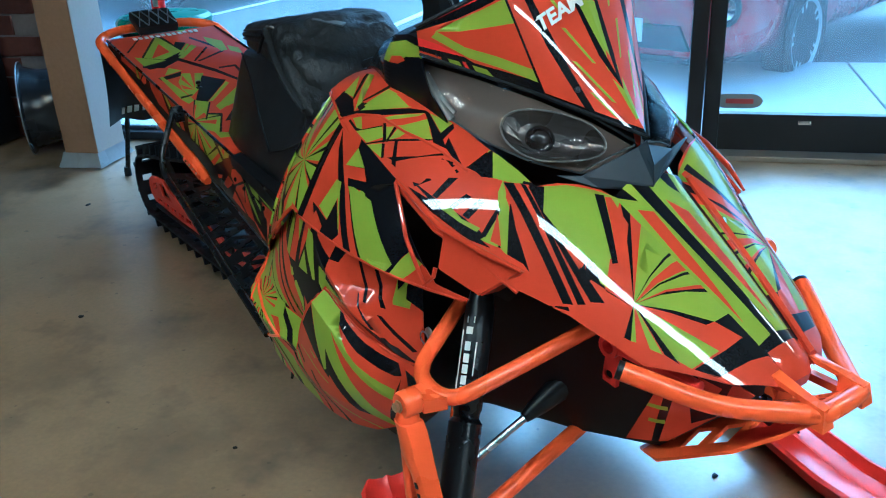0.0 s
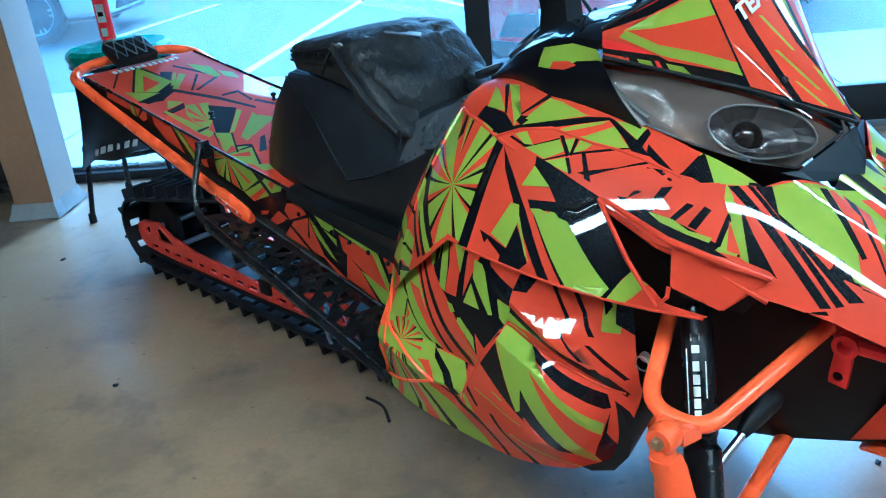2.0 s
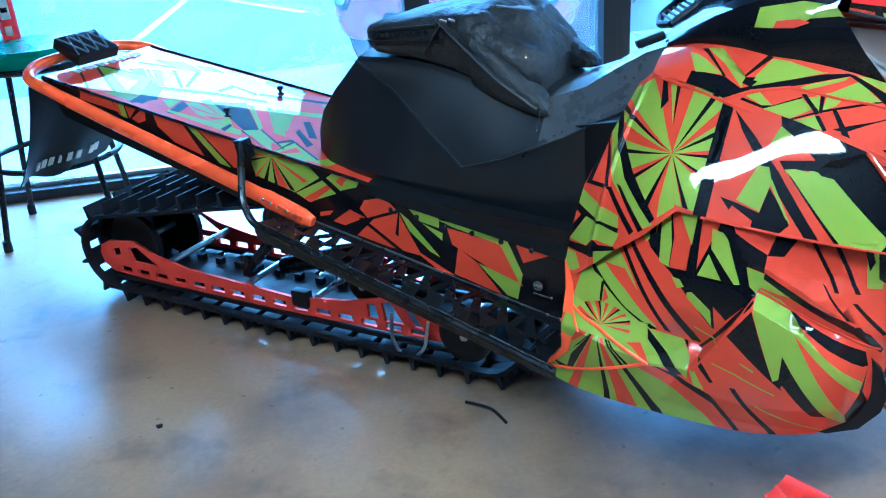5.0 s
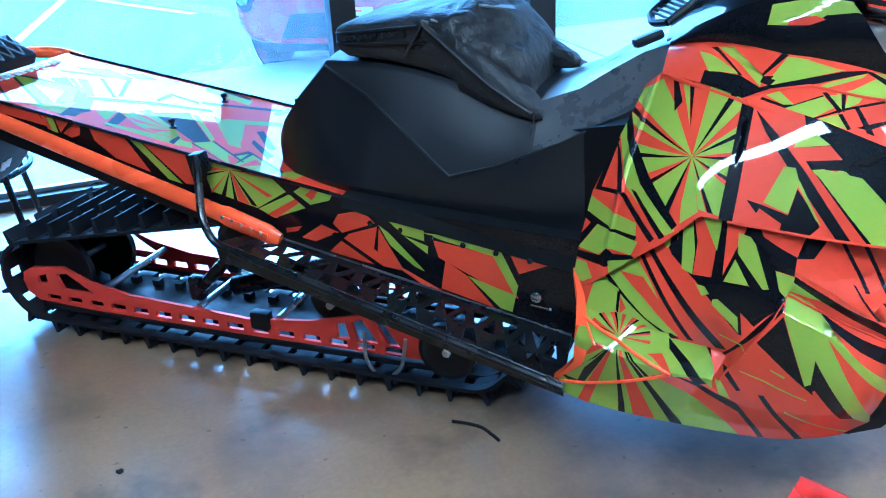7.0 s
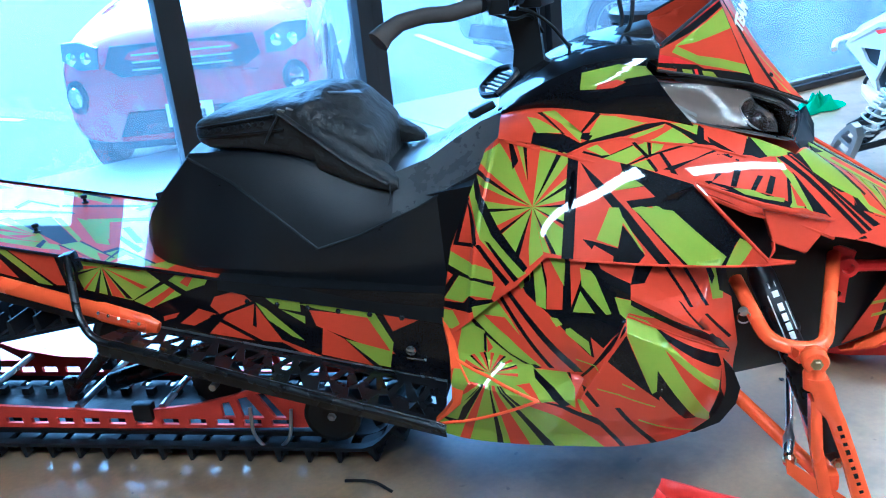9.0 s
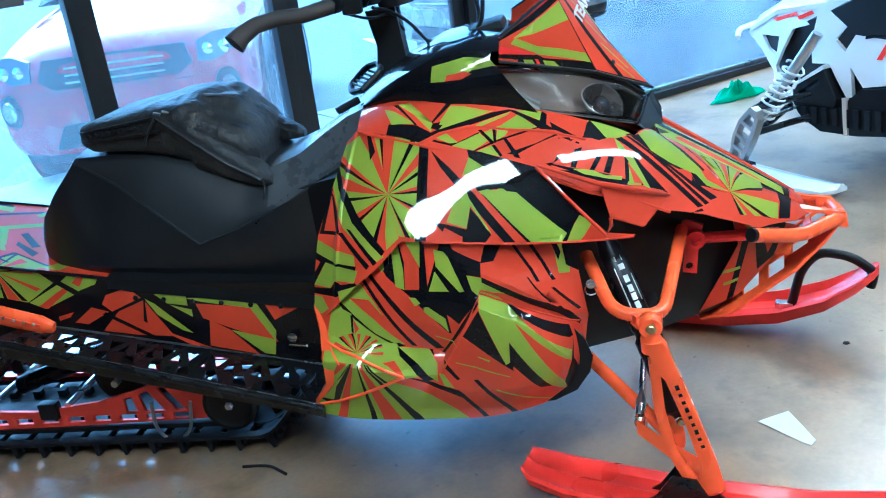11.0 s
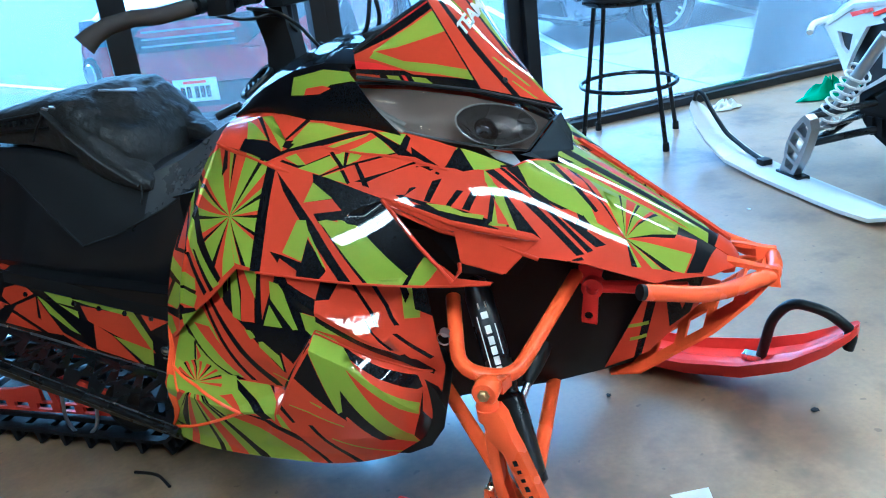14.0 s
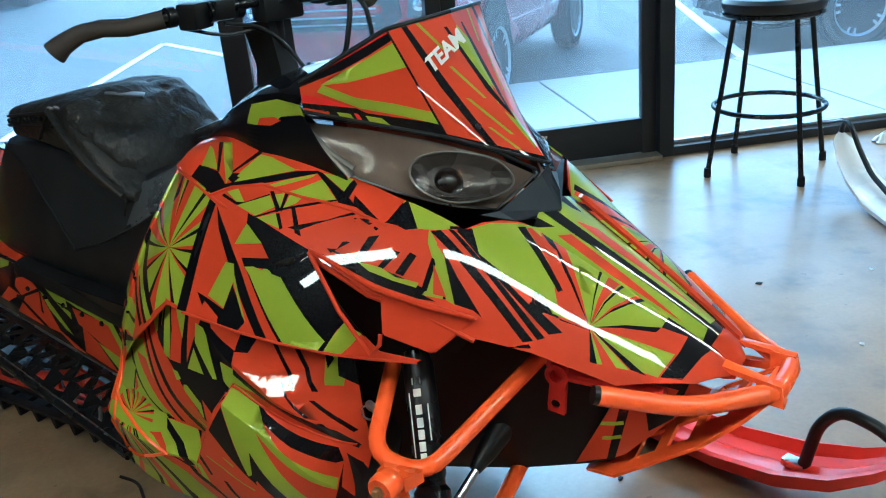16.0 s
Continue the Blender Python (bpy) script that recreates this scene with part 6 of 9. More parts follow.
def shock(bm, s):
    a, b = Vector(Y((-0.095, -0.262, 0.575), s)), Vector(Y((0.045, -0.455, 0.215), s))
    p = [a.lerp(b, t) for t in (0, 0.02, 0.06, 0.08, 0.50, 0.52, 0.54, 0.56, 0.93, 0.95, 1.0)]
    sweep(bm, p, [0.010, 0.022, 0.024, 0.027, 0.027, 0.024, 0.024, 0.031, 0.031, 0.02, 0.012], 16)


mirror("shock_absorber", shock, BLACKM, "black air shock absorber")
a, b = Vector((-0.095, -0.262, 0.575)), Vector((0.045, -0.455, 0.215))
axis = (b - a).normalized()
out = Vector((0.35, -0.9, 0.15))
out = (out - axis * out.dot(axis)).normalized()
face = Matrix((axis, axis.cross(out), out)).transposed().to_4x4()
for t, ln, w, off in ((0.14, 0.012, 0.004, -0.006), (0.14, 0.012, 0.004, 0.006), (0.185, 0.013, 0.013, 0.0), (0.25, 0.016, 0.011, 0.0), (0.30, 0.016, 0.011, 0.0), (0.345, 0.016, 0.011, 0.0), (0.39, 0.016, 0.011, 0.0), (0.43, 0.013, 0.011, 0.0), (0.24, 0.05, 0.002, 0.015), (0.36, 0.06, 0.002, 0.015), (0.30, 0.06, 0.002, -0.015)):
    bm = bmesh.new()
    box(bm, a.lerp(b, t) + out * (0.0262 - 0.004 * abs(off) / 0.015) + axis.cross(out) * off, (ln, w, 0.003), face, 0.0006)
    part("lettering_bar", bm, WHITEV, sled, "white lettering bar")

# front bumper: two tubes, a cross tube and a slotted skid plate
mirror("bumper_tube", lambda bm, s: tube(bm, [Y((0.226, -0.238, 0.541), s), Y((0.346, -0.152, 0.498), s), Y((0.452, -0.050, 0.496), s)], 0.0165, 0.05, 14), PAINT, "orange front bumper tube")
mirror("tube_end", lambda bm, s: sweep(bm, [Y((0.219, -0.243, 0.5435), s), Y((0.227, -0.2373, 0.5406), s)], 0.0155, 14), BLACKP, "black tube end cap")
bm = bmesh.new()
tube(bm, [(0.440, -0.062, 0.496), (0.458, -0.052, 0.498), (0.462, 0.0, 0.500), (0.458, 0.052, 0.498), (0.440, 0.062, 0.496)], 0.0155, 0.02, 14)
part("bumper_nose", bm, PAINT, sled, "orange bumper cross tube")
# corner gusset and the flat struts that run back under the hood tip
mirror("bumper_gusset", lambda bm, s: loft(bm, [[(0.425, -0.060 * s, 0.520), (0.466, -0.062 * s, 0.514), (0.466, -0.044 * s, 0.514), (0.425, -0.042 * s, 0.520)], [(0.428, -0.066 * s, 0.482), (0.472, -0.068 * s, 0.478), (0.472, -0.038 * s, 0.478), (0.428, -0.036 * s, 0.482)]]), PAINT)
mirror("bumper_strut", lambda bm, s: loft(bm, [[(0.435, -0.062 * s, 0.519), (0.435, -0.044 * s, 0.519), (0.435, -0.044 * s, 0.511), (0.435, -0.062 * s, 0.511)], [(0.365, -0.056 * s, 0.530), (0.365, -0.036 * s, 0.534), (0.365, -0.036 * s, 0.524), (0.365, -0.056 * s, 0.520)]]), PAINT)
mirror("bumper_strut", lambda bm, s: loft(bm, [[(0.452, -0.050 * s, 0.500), (0.452, -0.036 * s, 0.500), (0.446, -0.036 * s, 0.486), (0.446, -0.050 * s, 0.486)], [(0.345, -0.100 * s, 0.470), (0.345, -0.084 * s, 0.470), (0.340, -0.084 * s, 0.456), (0.340, -0.100 * s, 0.456)]]), PAINT)
SK0, SK1 = Vector((0.13, 0, 0.262)), Vector((0.455, 0, 0.482))
sk = (SK1 - SK0)
sklen = sk.length
skn = Vector((sk.z, 0, -sk.x)).normalized()
slots = []
for u0, u1 in ((0.12, 0.165), (0.19, 0.235), (0.26, 0.305), (0.325, 0.365)):
    for a, b in ((-0.086, -0.050), (-0.030, 0.030), (0.050, 0.086)):
        k = 1.0 if u0 < 0.25 else 0.74
        slots.append([(u0, a * k), (u1, a * k), (u1 + 0.010, b * k), (u0 + 0.010, b * k)])
slots += [[(0.05 + 0.035 * k + 0.008 * math.cos(a), v + 0.008 * math.sin(a)) for a in (2 * math.pi * j / 8 for j in range(8))] for k in range(2) for v in (-0.06, 0.06)]
bm = bmesh.new()
plate(bm, [(0, -0.075), (0.08, -0.108), (0.26, -0.106), (0.34, -0.086), (sklen, -0.062), (sklen, 0.062), (0.34, 0.086), (0.26, 0.106), (0.08, 0.108), (0, 0.075)], lambda u, v, w: SK0 + sk * (u / sklen) + Vector((0, v, 0.03 - 0.55 * max(0.0, abs(v) - 0.03))) + skn * w, 0.006, slots)
part("skid_plate", bm, PAINT, sled, "orange slotted skid plate under the nose")
mirror("bumper_bracket", lambda bm, s: (plate(bm, [(0.062, 0.545), (0.095, 0.50), (0.085, 0.42), (0.118, 0.415), (0.125, 0.50), (0.135, 0.535), (0.10, 0.55)], lambda u, v, w: Vector(Y((u, -0.125 - w, v), s)), 0.010, [[(0.102 + 0.009 * math.cos(a), 0.435 + 0.009 * math.sin(a)) for a in (2 * math.pi * j / 10 for j in range(10))]]), lathe(bm, [(0.022, 0), (0.022, 0.03), (0.013, 0.03), (0.013, 0.0)], Matrix.Translation(Y((0.115, -0.125, 0.505), s)) @ Matrix.Rotation(radians(90 * s), 4, "X"), 16), tube(bm, [Y((0.13, -0.14, 0.505), s), Y((0.30, -0.14, 0.505), s)], 0.013, 0, 10)), REDPL, "red-orange bumper bracket")
# chin under the hood, with shards
CHIN = [(0.125, 0.30), (0.215, 0.475), (0.20, 0.545), (0.30, 0.52), (0.36, 0.495), (0.335, 0.465), (0.22, 0.345)]
CHIN_ART = [(K, [(0.185, 0.32), (0.20, 0.325), (0.245, 0.50), (0.23, 0.51)]), (G, [(0.17, 0.40), (0.22, 0.41), (0.22, 0.418), (0.172, 0.408)]), (G, [(0.18, 0.37), (0.215, 0.38), (0.215, 0.388), (0.182, 0.378)]), (K, [(0.25, 0.54), (0.33, 0.515), (0.30, 0.43), (0.26, 0.40)]), (O, [(0.27, 0.50), (0.31, 0.49), (0.285, 0.44)]), (G, [(0.215, 0.545), (0.245, 0.54), (0.25, 0.49)])]
for s in (1, -1):
    skin("chin", CHIN, CHIN_ART, lambda x, z: (x, -0.118 + 0.30 * max(0.0, x - 0.20) - 0.10 * (z - 0.40), z), LIVERY, sled, "shaded orange chin panel with shards", side=s, base=O)

# intake scoop on each side
SCOOP = dict(a=(-0.222, -0.352, 0.770), b=(-0.096, -0.345, 0.712), c=(0.045, -0.290, 0.664), d=(-0.012, -0.336, 0.613), e=(-0.081, -0.372, 0.652), f=(-0.088, -0.385, 0.618))


def scoop_face(bm, s):
    v = {k: Vector(Y(p, s)) for k, p in SCOOP.items()}
    inn = Vector((0.0, 0.045 * s, -0.004))
    front = [v["b"], v["c"], v["d"], v["e"]]
    vs = [bm.verts.new(p) for p in front] + [bm.verts.new(p + inn) for p in front]
    bm.faces.new(vs[:4])
    for k in range(4):
        bm.faces.new((vs[k], vs[4 + k], vs[4 + (k + 1) % 4], vs[(k + 1) % 4]))
    bm.faces.new(vs[7:3:-1])


for s in (1, -1):
    bm = bmesh.new()
    scoop_face(bm, s)
    bmesh.ops.bevel(bm, geom=bm.edges[:], offset=0.003, segments=2, affect="EDGES")
    part("intake_scoop", bm, ORANGE, sled, "orange angular air intake scoop")
    bm = bmesh.new()
    sweep(bm, [Y(p, s) for p in ((-0.222, -0.354, 0.768), (-0.150, -0.385, 0.690), (-0.092, -0.392, 0.624), (-0.080, -0.380, 0.640), (-0.081, -0.374, 0.655))], 0.004, 8)
    part("intake_lip", bm, ORANGE, sled, "thin orange lip of the intake")
    bm = bmesh.new()
    sweep(bm, [Y(p, s) for p in ((-0.222, -0.352, 0.772), (-0.10, -0.350, 0.722), (-0.02, -0.326, 0.694), (0.046, -0.292, 0.667))], [0.003, 0.006, 0.006, 0.003], 8)
    part("intake_lip", bm, ORANGE, sled, "thin orange lip of the intake")
    bm = bmesh.new()
    vs = [bm.verts.new(Y(p, s)) for p in ((-0.235, -0.30, 0.775), (-0.06, -0.27, 0.70), (0.05, -0.24, 0.66), (0.0, -0.28, 0.59), (-0.10, -0.30, 0.60))]
    bm.faces.new(vs)
    bmesh.ops.solidify(bm, geom=bm.faces[:], thickness=0.004)
    part("intake_duct", bm, BLACKP, sled, "black intake duct")
mirror("panel_lip", lambda bm, s: sweep(bm, [Y((x, up_y(x, z) - 0.001, z), s) for x, z in ((-0.035, 0.600), (-0.10, 0.611), (-0.158, 0.621), (-0.25, 0.633), (-0.336, 0.641), (-0.464, 0.653))], 0.0025, 8), ORANGE, "orange edge of the side panel")
mirror("hood_seam", lambda bm, s: sweep(bm, [Y((x, y, hood_z(x, y) - 0.002), s) for x, y in ((-0.59, -0.270), (-0.444, -0.327), (-0.332, -0.343), (-0.226, -0.346), (-0.121, -0.344), (-0.018, -0.318), (0.045, -0.299))], 0.004, 8), ORANGE, "orange hood edge")


def on_low(pts, s, lift=0.001, n=6):
    """A line laid on the lower panel."""
    out = []
    for (x0, z0), (x1, z1) in zip(pts, pts[1:]):
        out += [(x0 + (x1 - x0) * k / n, z0 + (z1 - z0) * k / n) for k in range(n)]
    return [Y((x, low_lift(x, z) - lift, z), s) for x, z in out + [pts[-1]]]


def foot_guard(bm, s):
    sweep(bm, on_low([(-0.716, 0.462), (-0.700, 0.440), (-0.632, 0.418), (-0.538, 0.369)], s), 0.0034, 8)
    sweep(bm, on_low([(-0.535, 0.369), (-0.62, 0.330), (-0.70, 0.292), (-0.775, 0.262)], s), 0.0034, 8)
    sweep(bm, on_low([(-0.700, 0.440), (-0.672, 0.404)], s), 0.0024, 8)
    edge = [(-0.735, 0.503), (-0.722, 0.470), (-0.715, 0.430), (-0.714, 0.380), (-0.718, 0.345), (-0.742, 0.305), (-0.775, 0.262)]
    wide = (0.006, 0.016, 0.022, 0.024, 0.018, 0.010, 0.003)
    loft(bm, [[Y((x - 0.004, low_lift(x, z) + 0.012, z), s), Y((x, low_lift(x, z) - 0.004, z), s), Y((x + w, low_lift(x + w, z) - 0.002, z), s), Y((x + w, low_lift(x + w, z) + 0.006, z), s)] for (x, z), w in zip(edge, wide)])


mirror("foot_guard", foot_guard, PAINT, "orange moulded foot guard edge")
mirror("block_edge", lambda bm, s: (sweep(bm, on_low([(-0.453, 0.372), (-0.360, 0.530)], s), 0.0022, 8), sweep(bm, on_low(BLOCK_TOP[1:5], s), 0.0022, 8)), ORANGE, "orange edge of the raised block")
mirror("belly_corner", lambda bm, s: plate(bm, [(-0.18, 0.43), (-0.150, 0.39), (-0.136, 0.35), (-0.144, 0.312), (-0.175, 0.268), (-0.225, 0.244), (-0.30, 0.240), (-0.30, 0.42)], lambda u, v, w: Vector(Y((u - 0.2 * w, -0.392 + w, v + 0.1 * w), s)), 0.16), BLACKP, "black belly corner behind the side panel")
for s in (1, -1):
    bm = bmesh.new()
    lathe(bm, [(0.010, 0), (0.010, 0.004), (0.006, 0.006)], Matrix.Translation(Y((-0.13, -0.36, 0.505), s)) @ Matrix.Rotation(radians(90 * s), 4, "X"), 12)
    tube(bm, [Y((-0.13 + 0.013 * math.cos(t), -0.372, 0.497 + 0.013 * math.sin(t)), s) for t in (0.5 * k for k in range(12))], 0.0016, 0, 6)
    part("panel_pin", bm, STEEL, sled, "steel clip pin")

# running boards with triangular holes
RB = [Vector((-1.54, -0.225, 0.432)), Vector((-0.76, -0.285, 0.302)), Vector((-1.58, -0.342, 0.448)), Vector((-0.745, -0.418, 0.264))]


def board_at(u, v, w, s=1):
    p = RB[0].lerp(RB[1], u).lerp(RB[2].lerp(RB[3], u), v)
    return Vector(Y((p.x, p.y, p.z - w), s))


holes = []
for k in range(11):
    u = 0.04 + 0.085 * k
    holes += [[(u, 0.16), (u + 0.058, 0.16), (u + 0.030, 0.50)], [(u + 0.045, 0.52), (u + 0.072, 0.20), (u + 0.085, 0.55)], [(u + 0.004, 0.62), (u + 0.030, 0.56), (u + 0.058, 0.84), (u + 0.010, 0.84)]]
holes = [[(sum(p[0] for p in h) / len(h) + (q[0] - sum(p[0] for p in h) / len(h)) * 0.9, q[1]) for q in h] for h in holes]
for s in (1, -1):
    bm = bmesh.new()
    plate(bm, [(0, 0), (0.33, 0), (0.66, 0), (1, 0), (1, 1), (0.66, 1), (0.33, 1), (0, 1)], lambda u, v, w: board_at(u, v, w, s), 0.004, holes)
    rb = part("running_board", bm, BLACKM, sled, "black metal running board with triangular cut-outs")
    bm = bmesh.new()
    tube(bm, [Y((-1.655, -0.258, 0.622), s), Y((-1.61, -0.335, 0.50), s), Y((-1.58, -0.345, 0.448), s), Y((-1.50, -0.352, 0.431), s), Y((-0.745, -0.42, 0.262), s)], 0.0095, 0.05, 10)
    part("edge_tube", bm, BLACKM, rb, "black edge tube rising to the tunnel")
    # thin pale metal strips along the board's inner and outer edge
    for v in (0.02, 0.965):
        bm = bmesh.new()
        sweep(bm, [board_at(u, v, -0.004, s) for u in (0.0, 0.33, 0.66, 1.0)], 0.0028, 8)
        part("rim", bm, surface("pale_edge", (0.22, 0.22, 0.225), 0.32, 0.8, vary=0.3), rb, "thin pale metal edge")
    bm = bmesh.new()
    loft(bm, [[board_at(0, 1.0, 0.004, s), board_at(0, 0.9, 0.03, s), board_at(0, 0.95, 0.045, s)], [board_at(1, 1.0, 0.004, s), board_at(1, 0.9, 0.02, s), board_at(1, 0.95, 0.03, s)]])
    part("skirt", bm, BLACKM, rb)
    bm = bmesh.new()
    box(bm, Y((-1.655, -0.248, 0.605), s), (0.035, 0.03, 0.05), Matrix.Rotation(radians(-10), 4, "Y"), 0.004)
    part("brace_foot", bm, BLACKM, rb)

# rear bumper tube with its flattened ends
mirror("grab_rail", lambda bm, s: sweep(bm, [Y(p, s) for p in ((-1.462, -0.252, 0.430), (-1.49, -0.252, 0.441), (-1.60, -0.250, 0.475), (-1.62, -0.250, 0.481), (-2.30, -0.240, 0.683))], [0.014, 0.020, 0.021, 0.0175, 0.0175], 14, flat=(0.75, 1.25)), PAINT, "orange rear grab rail with a flattened end")
bm = bmesh.new()
tube(bm, [(-2.29, -0.240, 0.680), (-2.47, -0.235, 0.735), (-2.53, -0.15, 0.752), (-2.54, 0.0, 0.756), (-2.53, 0.15, 0.752), (-2.47, 0.235, 0.735), (-2.29, 0.240, 0.680)], 0.0175, 0.09, 14)
part("rear_bumper", bm, PAINT, sled, "orange rear bumper hoop")
for s in (1, -1):
    for k in range(5):
        bm = bmesh.new()
        hexbolt(bm, Y((-1.50 - 0.025 * k, -0.272, 0.452 + 0.0075 * k), s), (0, -s, 0.3), 0.0035, 0.003)
        part("rivet", bm, STEEL, sled)

# the slot's shade is coloured in: a darker orange strip on the rail
mirror("rail_slot", lambda bm, s: box(bm, Y((-1.545, -0.2695, 0.459), s), (0.125, 0.004, 0.016), Matrix.Rotation(radians(17), 4, "Y"), 0.0015), surface("slot_shade_orange", (0.75, 0.08, 0.002), 0.35, vary=0.1), "slot in the rail's flattened end, its shade a darker orange strip")

# snow flap, tail light, deck studs
bm = bmesh.new()
rings = []
for t in range(9):
    f = t / 8
    x, z, hw = -2.47 - 0.16 * f - 0.10 * f * f, 0.71 - 0.36 * f, 0.235 - 0.045 * f
    rings.append([(x + 0.02 * math.sin(5 * v + f) * f, v * hw, z + 0.012 * math.sin(7 * v) * f) for v in [k / 8 - 1 for k in range(17)]] + [(x + 0.006 + 0.02 * math.sin(5 * v + f) * f, v * hw, z + 0.012 * math.sin(7 * v) * f) for v in [1 - k / 8 for k in range(17)]])
loft(bm, rings)
part("snow_flap", bm, FLAPR, sled, "black rubber snow flap")
for k in range(9):
    if k == 6:
        continue
    f, v = 0.83, -0.72 + 0.155 * k
    bm = bmesh.new()
    box(bm, (-2.47 - 0.16 * f - 0.10 * f * f + 0.013 + 0.02 * math.sin(5 * v + f) * f, v * 0.19, 0.70 - 0.35 * f), (0.004, 0.020 if k % 3 else 0.012, 0.036), Matrix.Rotation(radians(35), 4, "Y"), 0.001)
    part("lettering_bar", bm, WHITEV, sled, "white lettering bar")
bm = bmesh.new()
tl = Matrix.Translation((-2.448, -0.018, 0.783)) @ Matrix.Rotation(radians(-62), 4, "Y")
box(bm, tl @ Vector((0, 0, 0)), (0.035, 0.155, 0.112), tl.to_3x3().to_4x4(), 0.006)
tail = part("tail_light", bm, BLACKP, sled, "black tail light housing with crossed ribs")
bm = bmesh.new()
for k in range(4):
    for sg in (1, -1):
        c = tl @ Vector((0.019, -0.055 + 0.037 * k, 0))
        box(bm, c, (0.005, 0.004, 0.10), tl.to_3x3().to_4x4() @ Matrix.Rotation(radians(20 * sg), 4, "X"), 0.001)
part("rib", bm, GREYM, tail, "grey crossed ribs")
for k, (x, y) in enumerate(((-1.835, -0.10), (-1.84, 0.14))):
    bm = bmesh.new()
    lathe(bm, [(0.010, 0), (0.010, 0.004), (0.005, 0.006), (0.005, 0.014), (0.009, 0.016), (0.009, 0.024), (0.005, 0.026)], Matrix.Translation((x, y, tunnel_edge(x))), 12)
    part("deck_stud", bm, BLACKP, sled, "black deck stud")
for k in range(12):
    bm = bmesh.new()
    box(bm, (-2.385 - 0.005 * (k % 2), -0.12 + 0.022 * k, tunnel_edge(-2.385) + 0.006), (0.022, 0.013, 0.003), Matrix.Rotation(radians(10), 4, "Y"), 0.0008)
    part("lettering_bar", bm, WHITEV, sled, "white lettering bar")
bm = bmesh.new()
for s in (1, -1):
    sweep(bm, [(-2.42, -0.214 * s, tunnel_edge(-2.42) + 0.003), (-1.25, -0.226 * s, tunnel_edge(-1.25) + 0.003)], 0.0045, 8)
part("deck_edge", bm, BLACKM, sled, "black deck edging")

# track: a rubber belt of bands and rungs, with paddle lugs


def track_path():
    pts = []
    arcs = [((-2.345, 0.172), 0.118, 100, 270), ((-1.03, 0.140), 0.086, 270, 318), ((-0.82, 0.360), 0.085, 318, 440), ((-1.62, 0.375), 0.05, 75, 100)]
    for (cx, cz), r, a0, a1 in arcs:
        n = max(3, int(abs(a1 - a0) / 8))
        pts += [(cx + r * math.cos(radians(a0 + (a1 - a0) * k / n)), cz + r * math.sin(radians(a0 + (a1 - a0) * k / n))) for k in range(n + 1)]
    return pts


raw = track_path()
raw.append(raw[0])
dist = [0.0]
for a, b in zip(raw, raw[1:]):
    dist.append(dist[-1] + math.dist(a, b))
NLUG = 46


def along(d):
    d %= dist[-1]
    i = max(k for k in range(len(dist) - 1) if dist[k] <= d)
    f = (d - dist[i]) / max(1e-9, dist[i + 1] - dist[i])
    a, b = Vector(raw[i]), Vector(raw[i + 1])
    t = (b - a).normalized()
    return a.lerp(b, f), t, Vector((t.y, -t.x))


samples = [along(dist[-1] * k / (NLUG * 3)) for k in range(NLUG * 3)]
track = None
for y0, y1 in ((-0.125, 0.125), (-0.19, -0.165), (0.165, 0.19)):
    bm, rings = bmesh.new(), []
    for p, t, n in samples + samples[:1]:
        q = p + n * 0.010
        rings.append([(p.x, y0, p.y), (p.x, y1, p.y), (q.x, y1, q.y), (q.x, y0, q.y)])
    loft(bm, rings, cap=False)
    if track:
        part("side_band", bm, RUBBER, track)
    else:
        track = part("track", bm, RUBBER, sled, "black rubber paddle track, dusty")
bm = bmesh.new()
for yc, w in ((-0.145, 0.05), (0.145, 0.05)):
    box(bm, (0, yc, 0.005), (0.060, w, 0.010))
    box(bm, (0.01, yc * 0.55, -0.010), (0.024, 0.022, 0.022))
for yc, w, h in ((-0.135, 0.10, 0.050), (0.0, 0.13, 0.054), (0.135, 0.10, 0.050)):
    loft(bm, [[(-0.010, yc - w / 2, 0.008), (0.010, yc - w / 2, 0.008), (0.010, yc + w / 2, 0.008), (-0.010, yc + w / 2, 0.008)], [(-0.004, yc - w / 2 * 0.93, h), (0.004, yc - w / 2 * 0.93, h), (0.004, yc + w / 2 * 0.93, h), (-0.004, yc + w / 2 * 0.93, h)]])
    for k in (-1, 0, 1):
        box(bm, (0.012, yc + k * w * 0.3, 0.022), (0.016, 0.008, 0.030))
lug0 = finish("lug", bm, RUBBER)
lug_data = lug0.data
bpy.data.objects.remove(lug0)
for k in range(NLUG):
    p, t, n = along(dist[-1] * (k + 0.5) / NLUG)
    ob = new("lug", lug_data)
    ob.parent = track
    ob.matrix_basis = Matrix(((t.x, 0, n.x, p.x), (0, 1, 0, 0), (t.y, 0, n.y, p.y), (0, 0, 0, 1)))

